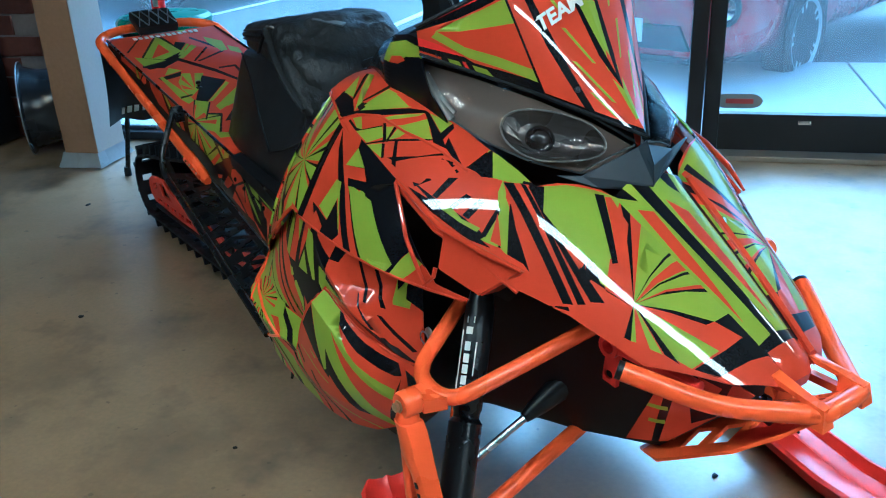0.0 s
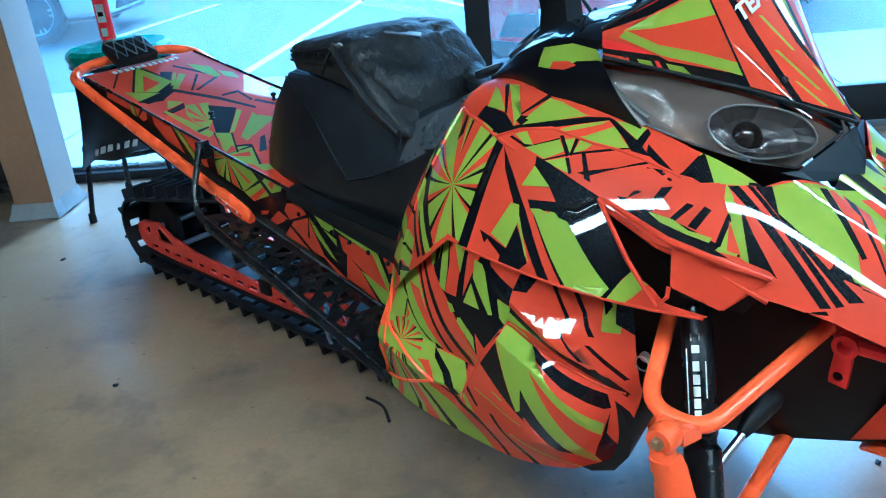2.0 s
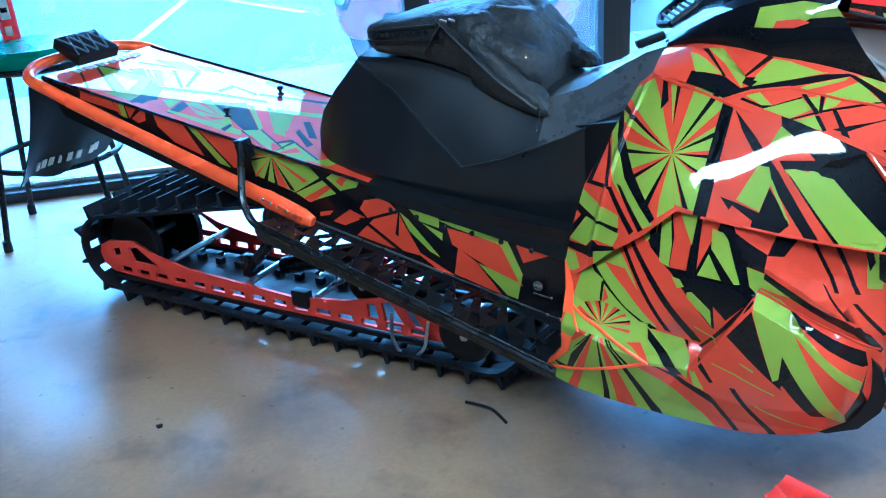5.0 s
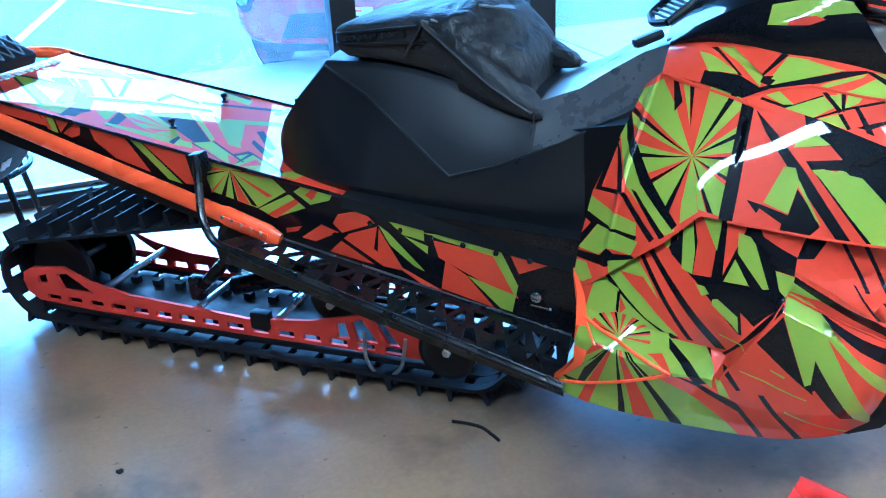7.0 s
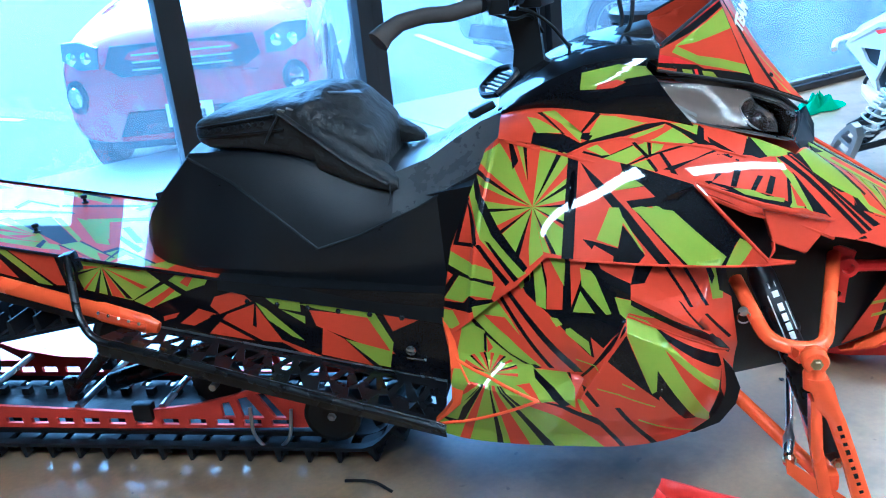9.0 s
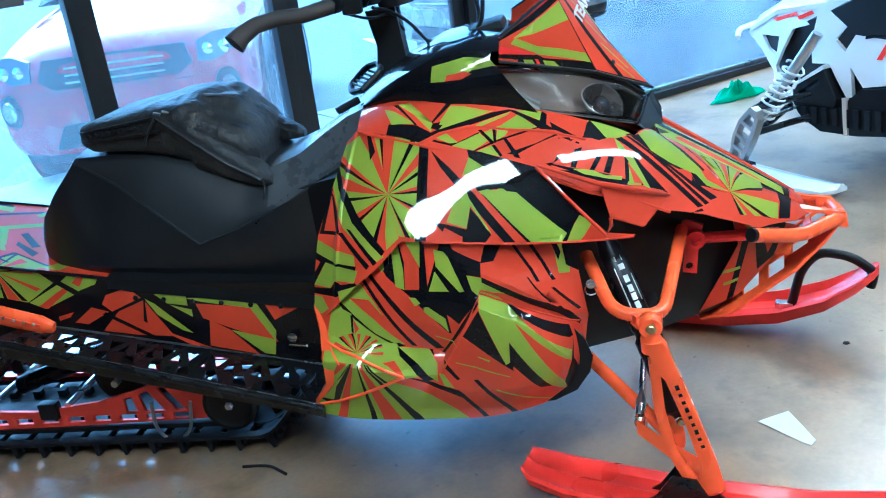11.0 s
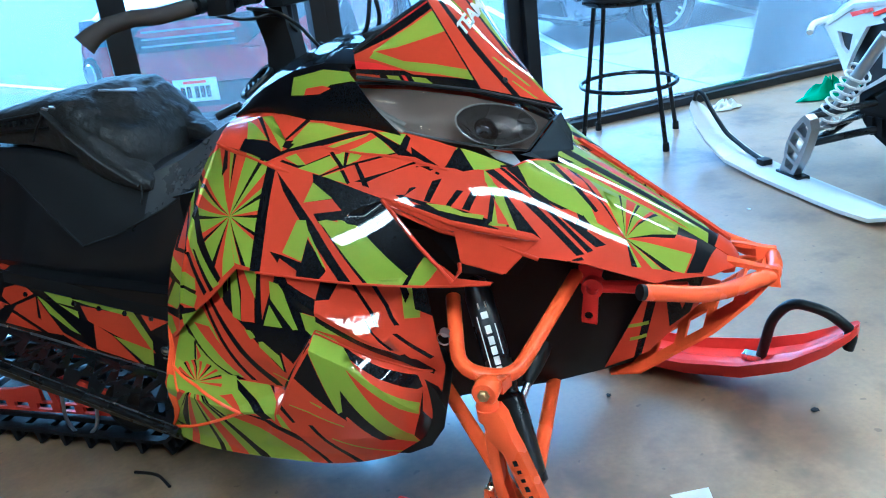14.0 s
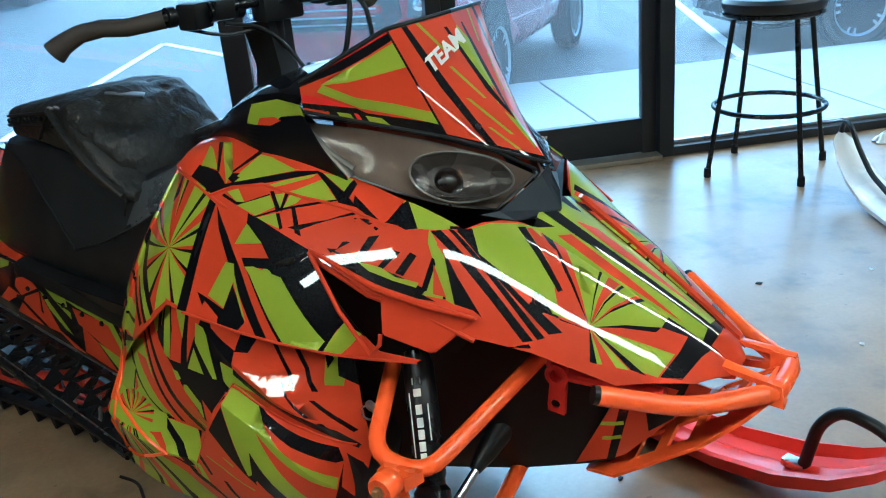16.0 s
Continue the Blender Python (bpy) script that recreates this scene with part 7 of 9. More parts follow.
# slide rails, wheels and cross shafts
RAIL = [(-2.44, 0.145), (-2.43, 0.175), (-2.39, 0.195), (-2.276, 0.207), (-2.189, 0.172), (-2.055, 0.148), (-1.838, 0.139), (-1.668, 0.131), (-1.476, 0.154), (-1.359, 0.184), (-1.294, 0.207), (-1.261, 0.196), (-1.12, 0.150), (-1.05, 0.115), (-1.05, 0.095), (-1.188, 0.090), (-1.402, 0.086), (-1.606, 0.082), (-1.853, 0.080), (-2.178, 0.080), (-2.392, 0.088), (-2.43, 0.112)]
rail_holes = [[(-2.31, 0.182), (-2.265, 0.188), (-2.18, 0.135), (-2.29, 0.135)], [(-2.385, 0.165), (-2.345, 0.178), (-2.345, 0.150), (-2.380, 0.145)], [(-1.30, 0.190), (-1.275, 0.190), (-1.225, 0.118), (-1.255, 0.118)], [(-1.355, 0.172), (-1.325, 0.180), (-1.285, 0.118), (-1.345, 0.118)], [(-1.40, 0.160), (-1.375, 0.165), (-1.365, 0.118), (-1.40, 0.118)]]
rail_holes += [[(x, 0.094), (x + 0.05, 0.094), (x + 0.05, 0.112), (x, 0.112)] for x in [-2.36 + 0.078 * k for k in range(15)]]
for s in (1, -1):
    bm = bmesh.new()
    plate(bm, RAIL, lambda u, v, w: Vector((u, (-0.140 - w) * s, v)), 0.010, rail_holes)
    rail = part("slide_rail", bm, RAILRED, sled, "red anodised slide rail with cut-outs")
    bm = bmesh.new()
    box(bm, (-1.74, -0.145 * s, 0.074), (1.28, 0.024, 0.014), None, 0.003)
    part("slider", bm, BLACKP, rail, "black plastic slider")
    bm = bmesh.new()
    box(bm, (-1.625, -0.147 * s, 0.135), (0.055, 0.03, 0.05), None, 0.006)
    part("rail_bracket", bm, BLACKP, rail)


def wheel(x, y, z, r, w=0.024):
    bm = bmesh.new()
    m = Matrix.Translation((x, y, z)) @ Matrix.Rotation(radians(90), 4, "X")
    lathe(bm, [(r * 0.25, -w / 2), (r * 0.7, -w * 0.3), (r * 0.85, -w / 2), (r, -w * 0.4), (r, w * 0.4), (r * 0.85, w / 2), (r * 0.7, w * 0.3), (r * 0.25, w / 2)], m, 28)
    wl = part("idler_wheel", bm, BLACKP, sled, "black plastic idler wheel")
    bm = bmesh.new()
    hexbolt(bm, (x, y - w / 2 * (1 if y < 0 else -1), z), (0, -1 if y < 0 else 1, 0), 0.009, 0.008)
    part("wheel_bolt", bm, STEEL, wl)


for s in (1, -1):
    wheel(-1.42, -0.10 * s, 0.205, 0.070)
    wheel(-1.09, -0.165 * s, 0.140, 0.074)
    wheel(-1.63, -0.175 * s, 0.375, 0.062)
    wheel(-2.33, -0.09 * s, 0.172, 0.105)
for x, z in ((-2.15, 0.150), (-1.825, 0.140), (-1.575, 0.142), (-2.33, 0.172), (-1.42, 0.20)):
    bm = bmesh.new()
    tube(bm, [(x, -0.14, z), (x, 0.14, z)], 0.010, 0, 10)
    part("cross_shaft", bm, STEEL, sled, "steel cross shaft between the rails")
bm = bmesh.new()
for s in (1, -1):
    tube(bm, [(-1.86, -0.09 * s, 0.16), (-1.62, -0.175 * s, 0.375)], 0.017, 0, 10)
    tube(bm, [(-1.30, -0.10 * s, 0.17), (-0.98, -0.12 * s, 0.36)], 0.015, 0, 10)
    box(bm, (-1.86, -0.09 * s, 0.17), (0.04, 0.03, 0.07), None, 0.006)
tube(bm, [(-1.62, -0.19, 0.375), (-1.62, 0.19, 0.375)], 0.014, 0, 10)
tube(bm, [(-1.80, 0.0, 0.14), (-1.30, 0.0, 0.30)], 0.028, 0, 12)
part("suspension_arm", bm, BLACKM, sled, "black rear suspension arms")
bm = bmesh.new()
tube(bm, [(-1.316, -0.16, 0.155), (-1.314, -0.172, 0.080), (-1.285, -0.178, 0.045), (-1.245, -0.178, 0.042), (-1.212, -0.172, 0.075), (-1.204, -0.16, 0.150)], 0.005, 0.035, 8)
part("cable", bm, STEEL, sled, "grey steel cable loop")
mirror("tunnel_bolt", lambda bm, s: (lathe(bm, [(0.012, 0), (0.012, 0.005), (0.007, 0.008)], Matrix.Translation(Y((-0.835, -0.286, 0.385), s)) @ Matrix.Rotation(radians(90 * s), 4, "X"), 14), box(bm, Y((-0.825, -0.287, 0.362), s), (0.045, 0.004, 0.005), Matrix.Rotation(radians(8), 4, "Y"), 0.001)), STEEL, "steel fastener on the tunnel side")

# console, headlamps, windshield and steering
DASH_TOP = [(-0.615, 0.892), (-0.56, 0.925), (-0.50, 0.958), (-0.43, 0.984), (-0.36, 0.996), (-0.285, 0.992), (-0.25, 0.972)]
DASH_OUT = [(-0.615, 0.150), (-0.516, 0.186), (-0.43, 0.206), (-0.36, 0.219), (-0.25, 0.232)]


def console_lift(x, y):
    """The dash's top: nearly flat across, its rim rounding down to the dash sides."""
    half = bent(x, *DASH_OUT)
    return (x, y, bent(x, *DASH_TOP) + 0.026 - 0.026 * abs(y / half) ** 3)


def dash_side(x, t):
    """The dash's side face, from the hood's inner edge at t = 0 to the rim at t = 1."""
    y0 = bent(x, (-0.606, -0.158), (-0.516, -0.196), (-0.41, -0.237), (-0.302, -0.237), (-0.215, -0.236))
    low, up = Vector((x, y0 - 0.004, hood_z(x, y0) - 0.003)), Vector(console_lift(x, -bent(x, *DASH_OUT)))
    p = low.lerp(up, t)
    p.y -= 0.010 * math.sin(math.pi * t)
    return p


skin("console", [(x, -y) for x, y in DASH_OUT] + [(x, y) for x, y in reversed(DASH_OUT)], [], console_lift, LIVERY, sled, "glossy black dash hump", base=K)
SIDE_LIME = [(G, [(-0.437, 0.50), (-0.432, 0.86), (-0.36, 0.90), (-0.262, 0.86), (-0.252, 0.70), (-0.30, 0.74), (-0.345, 0.66), (-0.37, 0.50)]), (O, [(-0.405, 0.50), (-0.40, 0.62), (-0.362, 0.64), (-0.345, 0.60), (-0.37, 0.50)])]
for s in (1, -1):
    skin("dash_side", [(-0.606, 0.0), (-0.50, 0.0), (-0.40, 0.0), (-0.30, 0.0), (-0.215, 0.0), (-0.262, 0.45), (-0.306, 0.86), (-0.300, 1.0), (-0.35, 1.0), (-0.43, 1.0), (-0.52, 1.0), (-0.606, 1.0)], SIDE_LIME, dash_side, LIVERY, sled, "glossy black dash side with a lime patch", side=s, base=K, step=0.04)

# headlamp: a clear lens over a smoked housing and a dark faceted reflector
RIBM = surface("lamp_rib_grey", (0.20, 0.185, 0.17), 0.42, 0.3, vary=0.3, grain=30)
HOUSEM = surface("lamp_housing_brown", (0.20, 0.15, 0.118), 0.34, 0.0, vary=0.5, grain=12, spec=0.15)
DARK_CHROME = surface("reflector_dark_chrome", (0.085, 0.07, 0.062), 0.24, 0.45, vary=0.6, grain=18)
# grey plastic; the blue in its colour stands in for reflected sky
VALANCE = surface("grey_plastic_sky_tint", (0.026, 0.034, 0.048), 0.42, vary=0.2, grain=250)
TOPE = [(-0.307, -0.219, 0.952), (-0.20, -0.188, 0.938), (-0.10, -0.134, 0.908), (-0.02, -0.064, 0.866), (0.030, -0.012, 0.822)]
LOWE = [(-0.303, -0.228, 0.942), (-0.208, -0.236, 0.863), (-0.120, -0.229, 0.839), (-0.045, -0.192, 0.812), (0.000, -0.118, 0.786)]
INWARD = Vector((-0.60, 0.46, -0.65)).normalized()


def lens_at(u, v, deep=0.0):
    """A point of the lens: u from the swept-back tip to the front edge, v from the windshield down to the hood."""
    k = min(int(u * 4), 3)
    f = u * 4 - k
    p = Vector(TOPE[k]).lerp(Vector(TOPE[k + 1]), f).lerp(Vector(LOWE[k]).lerp(Vector(LOWE[k + 1]), f), v)
    return p - INWARD * (0.005 * math.sin(math.pi * v) * min(1.0, 2.5 * u)) + INWARD * deep


for s in (1, -1):
    bm = bmesh.new()
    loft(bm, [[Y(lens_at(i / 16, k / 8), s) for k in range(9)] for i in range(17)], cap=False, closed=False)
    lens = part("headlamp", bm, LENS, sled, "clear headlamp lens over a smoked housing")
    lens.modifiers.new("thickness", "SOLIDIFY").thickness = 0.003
    bm = bmesh.new()
    loft(bm, [[Y(lens_at(i / 12, 0.02 + 0.96 * k / 8, 0.010 + 0.030 * math.sin(math.pi * k / 8) * min(1.0, 3.0 * i / 12)), s) for k in range(9)] for i in range(13)], cap=False, closed=False)
    part("lamp_housing", bm, HOUSEM, lens, "smoked brown lamp housing")
    # the reflector: a dark bowl of facets that fills the front half
    bm = bmesh.new()
    rings = []
    for j, rho in enumerate((0.12, 0.40, 0.68, 0.90, 1.0)):
        ring = []
        for k in range(16):
            a = math.tau * (k + 0.5 * (j % 2)) / 16
            ring.append(Y(lens_at(0.715 + 0.235 * rho * math.cos(a), 0.50 + 0.42 * rho * math.sin(a), 0.007 + 0.026 * (1 - rho * rho)), s))
        rings.append(ring)
    loft(bm, rings, cap=False)
    part("reflector", bm, DARK_CHROME, lens, "dark chrome reflector bowl", False)
    bm = bmesh.new()
    sweep(bm, [Y(lens_at(0.715 + 0.24 * math.cos(math.tau * k / 28), 0.50 + 0.43 * math.sin(math.tau * k / 28), 0.006), s) for k in range(29)], 0.0016, 6, cap=False)
    part("reflector_rim", bm, RIBM, lens, "thin bright rim of the reflector")
    m = Matrix.Translation(Y(lens_at(0.66, 0.55, 0.030), s)) @ Vector((0.70, -0.50 * s, 0.40)).to_track_quat("Z", "Y").to_matrix().to_4x4()
    bm = bmesh.new()
    lathe(bm, [(0.026, -0.012), (0.028, -0.002), (0.025, 0.006), (0.017, 0.012), (0.008, 0.015), (0.002, 0.0155)], m, 24)
    part("projector", bm, surface("projector_glass", (0.02, 0.014, 0.012), 0.06, vary=0.3, grain=40), lens, "dark glossy projector lens")
    # two pale bars along the swept-back corner, then a thin one along the hood
    for inset, width in ((0.02, 0.0075), (0.16, 0.0045)):
        bm = bmesh.new()
        sweep(bm, [Y(lens_at(u, 1 - inset * min(1.0, 4 * u) - 0.01, 0.005), s) for u in (0.02, 0.08, 0.14, 0.20, 0.25)], width, 8, flat=(1.0, 0.35), up=-INWARD)
        part("lamp_rib", bm, RIBM, lens, "dull silver bar inside the lamp")
    bm = bmesh.new()
    sweep(bm, [Y(lens_at(0.25 + 0.75 * k / 10, 0.985, 0.003), s) for k in range(11)] + [Y(lens_at(1.0, v, 0.002), s) for v in (0.8, 0.5, 0.2, 0.02)], 0.0020, 6)
    part("lamp_frame", bm, surface("lamp_frame_grey", (0.075, 0.075, 0.078), 0.35, 0.2, vary=0.2), lens, "grey edge round the lamp")
    bm = bmesh.new()
    sweep(bm, [Y(Vector(p) + Vector((-0.004, 0.0, 0.004)), s) for p in TOPE], 0.003, 8)
    part("lamp_trim", bm, BLACKP, lens, "black lamp trim")
# the grey nose between the lamps: a broad facet each side, a narrow one below it
bm = bmesh.new()
for s in (1, -1):
    broad = [(0.004, -0.116, 0.781), (0.034, -0.012, 0.817), (0.043, 0.0, 0.829), (0.062, 0.0, 0.788), (0.064, 0.0, 0.752)]
    narrow = [(-0.004, -0.166, 0.791), (0.004, -0.116, 0.781), (0.064, 0.0, 0.752), (0.058, 0.0, 0.738), (0.020, -0.090, 0.757)]
    for poly in (broad, narrow):
        bm.faces.new([bm.verts.new(Y(p, s)) for p in (poly if s > 0 else poly[::-1])])
bmesh.ops.remove_doubles(bm, verts=bm.verts[:], dist=0.0005)
bmesh.ops.recalc_face_normals(bm, faces=bm.faces[:])
vp = part("lamp_valance", bm, VALANCE, sled, "dark grey faceted valance below the lamps", False)
md = vp.modifiers.new("thickness", "SOLIDIFY")
md.thickness, md.offset = 0.004, 0.0

# windshield of four facets
WS = {"base": Vector((-0.285, -0.245, 0.972)), "back": Vector((-0.278, -0.255, 1.022)), "tr": Vector((-0.163, -0.158, 1.092)), "tc": Vector((-0.135, 0.0, 1.098)), "mid": Vector((-0.085, -0.125, 0.908)), "tip": Vector((0.046, 0.0, 0.836))}


HOLLOW = Vector((0.72, 0.0, 0.69))


def facet(name, corners, shapes, s, label, base=O, hollow=0.0):
    """A flat or gently bowed facet given by four corners; shapes are drawn in its own 0 to 1 square."""
    a, b, c, d = corners

    def lift(u, v):
        p = a.lerp(b, u).lerp(d.lerp(c, u), v)
        n = (b - a).cross(d - a).normalized()
        return p + n * (0.006 * math.sin(math.pi * u) * math.sin(math.pi * v)) - HOLLOW * (hollow * u * math.sin(math.pi * v))

    return skin(name, [(0, 0), (1, 0), (1, 1), (0, 1)], shapes, lift, LIVERY, sled, label, step=0.16, thick=0.003, side=s, base=base)


SIDE_ART = [(K, [(0.0, 0.0), (1.0, 0.0), (1.0, 0.13), (0.0, 0.22)]), (R_, [(0.0, 0.28), (0.42, 0.24), (0.0, 0.62)]), (K, [(0.0, 0.20), (0.5, 0.16), (0.42, 0.25), (0.0, 0.30)]), (G, [(0.15, 0.60), (0.45, 0.25), (1.0, 0.12), (1.0, 0.24), (0.46, 0.42), (0.22, 0.72)]), (G, [(0.2, 0.72), (0.46, 0.66), (1.0, 0.66), (1.0, 0.88), (0.45, 0.82)]), (K, [(0.0, 0.85), (0.45, 0.84), (1.0, 0.90), (1.0, 1.0), (0.0, 1.0)]), (R_, [(0.0, 0.95), (1.0, 0.965), (1.0, 1.0), (0.0, 1.0)]), (O, [(0.0, 0.03), (0.19, 0.03), (0.19, 0.12), (0.0, 0.13)]), (G, [(0.26, 0.02), (0.36, 0.02), (0.35, 0.13), (0.25, 0.13)]), (R_, [(0.385, 0.02), (0.42, 0.02), (0.41, 0.15), (0.38, 0.15)]), (G, [(0.47, 0.02), (0.62, 0.02), (0.58, 0.12), (0.46, 0.13)])]
FRONT_ART = [(K, [(0.0, 0.0), (1.0, 0.0), (1.0, 0.05), (0.0, 0.035)]), (K, [(0.22, 1.0), (0.30, 1.0), (0.52, 0.03), (0.42, 0.03), (0.28, 0.5)]), (G, [(0.42, 1.0), (0.47, 1.0), (0.66, 0.76), (0.62, 0.76)]), (G, [(0.55, 0.66), (0.60, 0.66), (0.80, 0.44), (0.76, 0.44)]), (G, [(0.52, 0.42), (0.57, 0.42), (0.83, 0.18), (0.78, 0.18)]), (G, [(0.56, 0.20), (0.60, 0.20), (0.78, 0.06), (0.73, 0.06)]), (G, [(0.86, 0.80), (1.0, 0.92), (1.0, 0.55), (0.92, 0.40)]), (K, [(0.80, 0.92), (0.85, 0.92), (1.0, 0.40), (1.0, 0.30), (0.88, 0.50)]), (G, [(0.92, 0.36), (1.0, 0.30), (1.0, 0.12), (0.97, 0.10)]), (K, [(0.0, 0.0), (0.03, 0.0), (0.03, 1.0), (0.0, 1.0)])]
for s in (1, -1):
    facet("windshield_side", [WS["base"], WS["mid"], WS["tr"], WS["back"]], SIDE_ART, s, "windshield side with orange, lime and red shards")
    facet("windshield_front", [WS["mid"], WS["tip"], WS["tc"], WS["tr"]], FRONT_ART, s, "windshield front with dark stripes", hollow=0.010)
    bm = bmesh.new()
    sweep(bm, [Y(WS[k], s) for k in ("back", "tr", "tc")], 0.004, 8)
    sweep(bm, [Y(WS[k], s) for k in ("base", "mid", "tip")], 0.0035, 8)
    part("windshield_trim", bm, BLACKP, sled, "black windshield edging")
bm = bmesh.new()
lathe(bm, [(0.0055, 0), (0.0055, 0.002), (0.003, 0.003), (0.0025, 0.001)], Matrix.Translation((-0.045, -0.082, 0.918)) @ Vector((0.7, -0.5, 0.5)).to_track_quat("Z", "Y").to_matrix().to_4x4(), 12)
part("windshield_screw", bm, BLACKP, sled)
# the word on the windshield
wn_ = (WS["tip"] - WS["mid"]).cross(WS["tr"] - WS["mid"]).normalized()
o = WS["mid"].lerp(WS["tip"], 0.26).lerp(WS["tr"].lerp(WS["tc"], 0.26), 0.60)
xd = (WS["mid"].lerp(WS["tip"], 0.95).lerp(WS["tr"].lerp(WS["tc"], 0.95), 0.80) - o).normalized()
yd_ = wn_.cross(xd).normalized()
tx = bpy.data.curves.new("word", "FONT")
tx.body, tx.size, tx.extrude, tx.shear, tx.offset = "TEAM", 0.037, 0.0006, 0.25, 0.0012
to = new("word", tx)
to.matrix_world = Matrix((xd, yd_, wn_)).transposed().to_4x4()
to.matrix_world.translation = o + wn_ * 0.008
dg = bpy.context.evaluated_depsgraph_get()
word_me = bpy.data.meshes.new_from_object(to.evaluated_get(dg))
word_m = to.matrix_world.copy()
bpy.data.objects.remove(to)
for v in word_me.vertices:
    v.co.z -= 0.0085 * min(1.0, 0.26 + 4.2 * v.co.x)
word_me.materials.clear()
word_me.materials.append(WHITEV)
word = new("word", word_me)
word.parent = sled
word.matrix_basis = word_m
tagged(word, "white printed word TEAM")

# steering: post, handlebar turned with the skis, grips, switches, levers and cables
HB = Matrix.Translation((-0.53, 0.0, 1.118)) @ Matrix.Rotation(radians(-16), 4, "Z")


def hb(x, y, z):
    return HB @ Vector((x, y, z))


bm = bmesh.new()
tube(bm, [(-0.545, 0, 0.93), (-0.545, 0, 1.10)], 0.020, 0, 12)
box(bm, hb(0, 0, -0.005), (0.055, 0.09, 0.05), HB.to_3x3().to_4x4(), 0.008)
loft(bm, [[(-0.595, -0.032, 0.915), (-0.515, -0.032, 0.93), (-0.515, 0.032, 0.93), (-0.595, 0.032, 0.915)], [(-0.585, -0.026, 1.00), (-0.522, -0.026, 1.00), (-0.522, 0.026, 1.00), (-0.585, 0.026, 1.00)], [(-0.60, -0.034, 1.085), (-0.53, -0.034, 1.09), (-0.53, 0.034, 1.09), (-0.60, 0.034, 1.085)]])
part("steering_post", bm, BLACKP, sled, "black steering post with pad")
bm = bmesh.new()
tube(bm, [hb(-0.13, -0.31, -0.007), hb(-0.06, -0.24, 0.0), hb(0.0, -0.09, 0.01), hb(0, 0.09, 0.01), hb(-0.06, 0.24, 0.0), hb(-0.13, 0.31, -0.007)], 0.011, 0.06, 12)
bar = part("handlebar", bm, BLACKM, sled, "black handlebar turned to its right")
for s in (1, -1):
    bm = bmesh.new()
    sweep(bm, [hb(-0.05, -0.215 * s, 0.0), hb(-0.085, -0.275 * s, -0.008), hb(-0.125, -0.305 * s, -0.006), hb(-0.165, -0.335 * s, -0.014), hb(-0.185, -0.362 * s, -0.030), hb(-0.195, -0.378 * s, -0.044)], [0.0175, 0.0165, 0.0165, 0.0175, 0.020, 0.024], 14)
    part("grip", bm, surface("grip_rubber", (0.035, 0.028, 0.024), 0.7, vary=0.3, grain=400, relief=0.3), bar, "brown-black rubber grip with a hooked end")
    bm = bmesh.new()
    box(bm, hb(-0.025, -0.165 * s, 0.0), (0.045, 0.055, 0.05), HB.to_3x3().to_4x4() @ Matrix.Rotation(radians(25 * s), 4, "Z"), 0.008)
    box(bm, hb(-0.01, -0.115 * s, 0.005), (0.035, 0.04, 0.038), HB.to_3x3().to_4x4(), 0.006)
    part("switch_block", bm, BLACKP, bar, "black switch block")
for pts, r in (((hb(0.01, -0.02, 0.0), (-0.40, 0.03, 1.16), (-0.32, -0.03, 1.13), (-0.33, -0.06, 1.02), (-0.41, -0.03, 0.985), (-0.47, 0.0, 1.0)), 0.005), ((hb(0.01, 0.03, 0.0), (-0.36, 0.06, 1.13), (-0.34, 0.05, 1.02), (-0.40, 0.02, 0.97)), 0.005), ((hb(0.0, -0.12, -0.02), hb(0.005, -0.05, -0.035), (-0.50, -0.03, 1.05), (-0.45, -0.02, 0.98)), 0.004), ((hb(-0.03, -0.19, -0.02), hb(-0.01, -0.12, -0.045), hb(0.0, -0.04, -0.04), (-0.52, 0.0, 1.03)), 0.0035)):
    bm = bmesh.new()
    tube(bm, pts, r, 0.07, 8)
    part("cable", bm, BLACKP, sled, "black control cable")
for a, mt in ((-0.205, BLACKP), (-0.135, BLACKM), (-0.08, BLACKP)):
    bm = bmesh.new()
    lathe(bm, [(0.013, -0.008), (0.019, -0.008), (0.019, 0.008), (0.013, 0.008)], Matrix.Translation(hb(-0.045 if a < -0.2 else -0.015, a, 0.002)) @ Vector((0.3, 1, 0)).to_track_quat("Z", "Y").to_matrix().to_4x4(), 14)
    part("clamp_ring", bm, mt, bar)
bm = bmesh.new()
box(bm, (-0.36, 0.0, 1.003), (0.16, 0.13, 0.035), Matrix.Rotation(radians(-12), 4, "Y"), 0.012)
part("gauge", bm, BLACKP, sled, "black gauge pod")
bm = bmesh.new()
m = Matrix.Translation((-0.625, -0.02, 0.925)) @ Matrix.Rotation(radians(30), 4, "Z") @ Matrix.Rotation(radians(-25), 4, "Y")
tube(bm, [m @ Vector(p) for p in ((-0.03, -0.05, 0.0), (0.03, -0.055, 0.012), (0.05, 0.0, 0.016), (0.03, 0.05, 0.012), (-0.03, 0.045, 0.0), (-0.045, 0.0, -0.004), (-0.03, -0.05, 0.0))], 0.008, 0.015, 8)
for k in range(5):
    tube(bm, [m @ Vector((-0.025 + 0.013 * k, -0.05, 0.004)), m @ Vector((-0.025 + 0.013 * k, 0.046, 0.004))], 0.003, 0, 6)
part("fuel_cap_ring", bm, BLACKP, sled, "black ribbed release handle")
bm = bmesh.new()
box(bm, (-0.655, -0.115, 0.888), (0.06, 0.035, 0.02), Matrix.Rotation(radians(-20), 4, "Y") @ Matrix.Rotation(radians(25), 4, "Z"), 0.008)
part("latch", bm, BLACKP, sled, "black plastic latch")

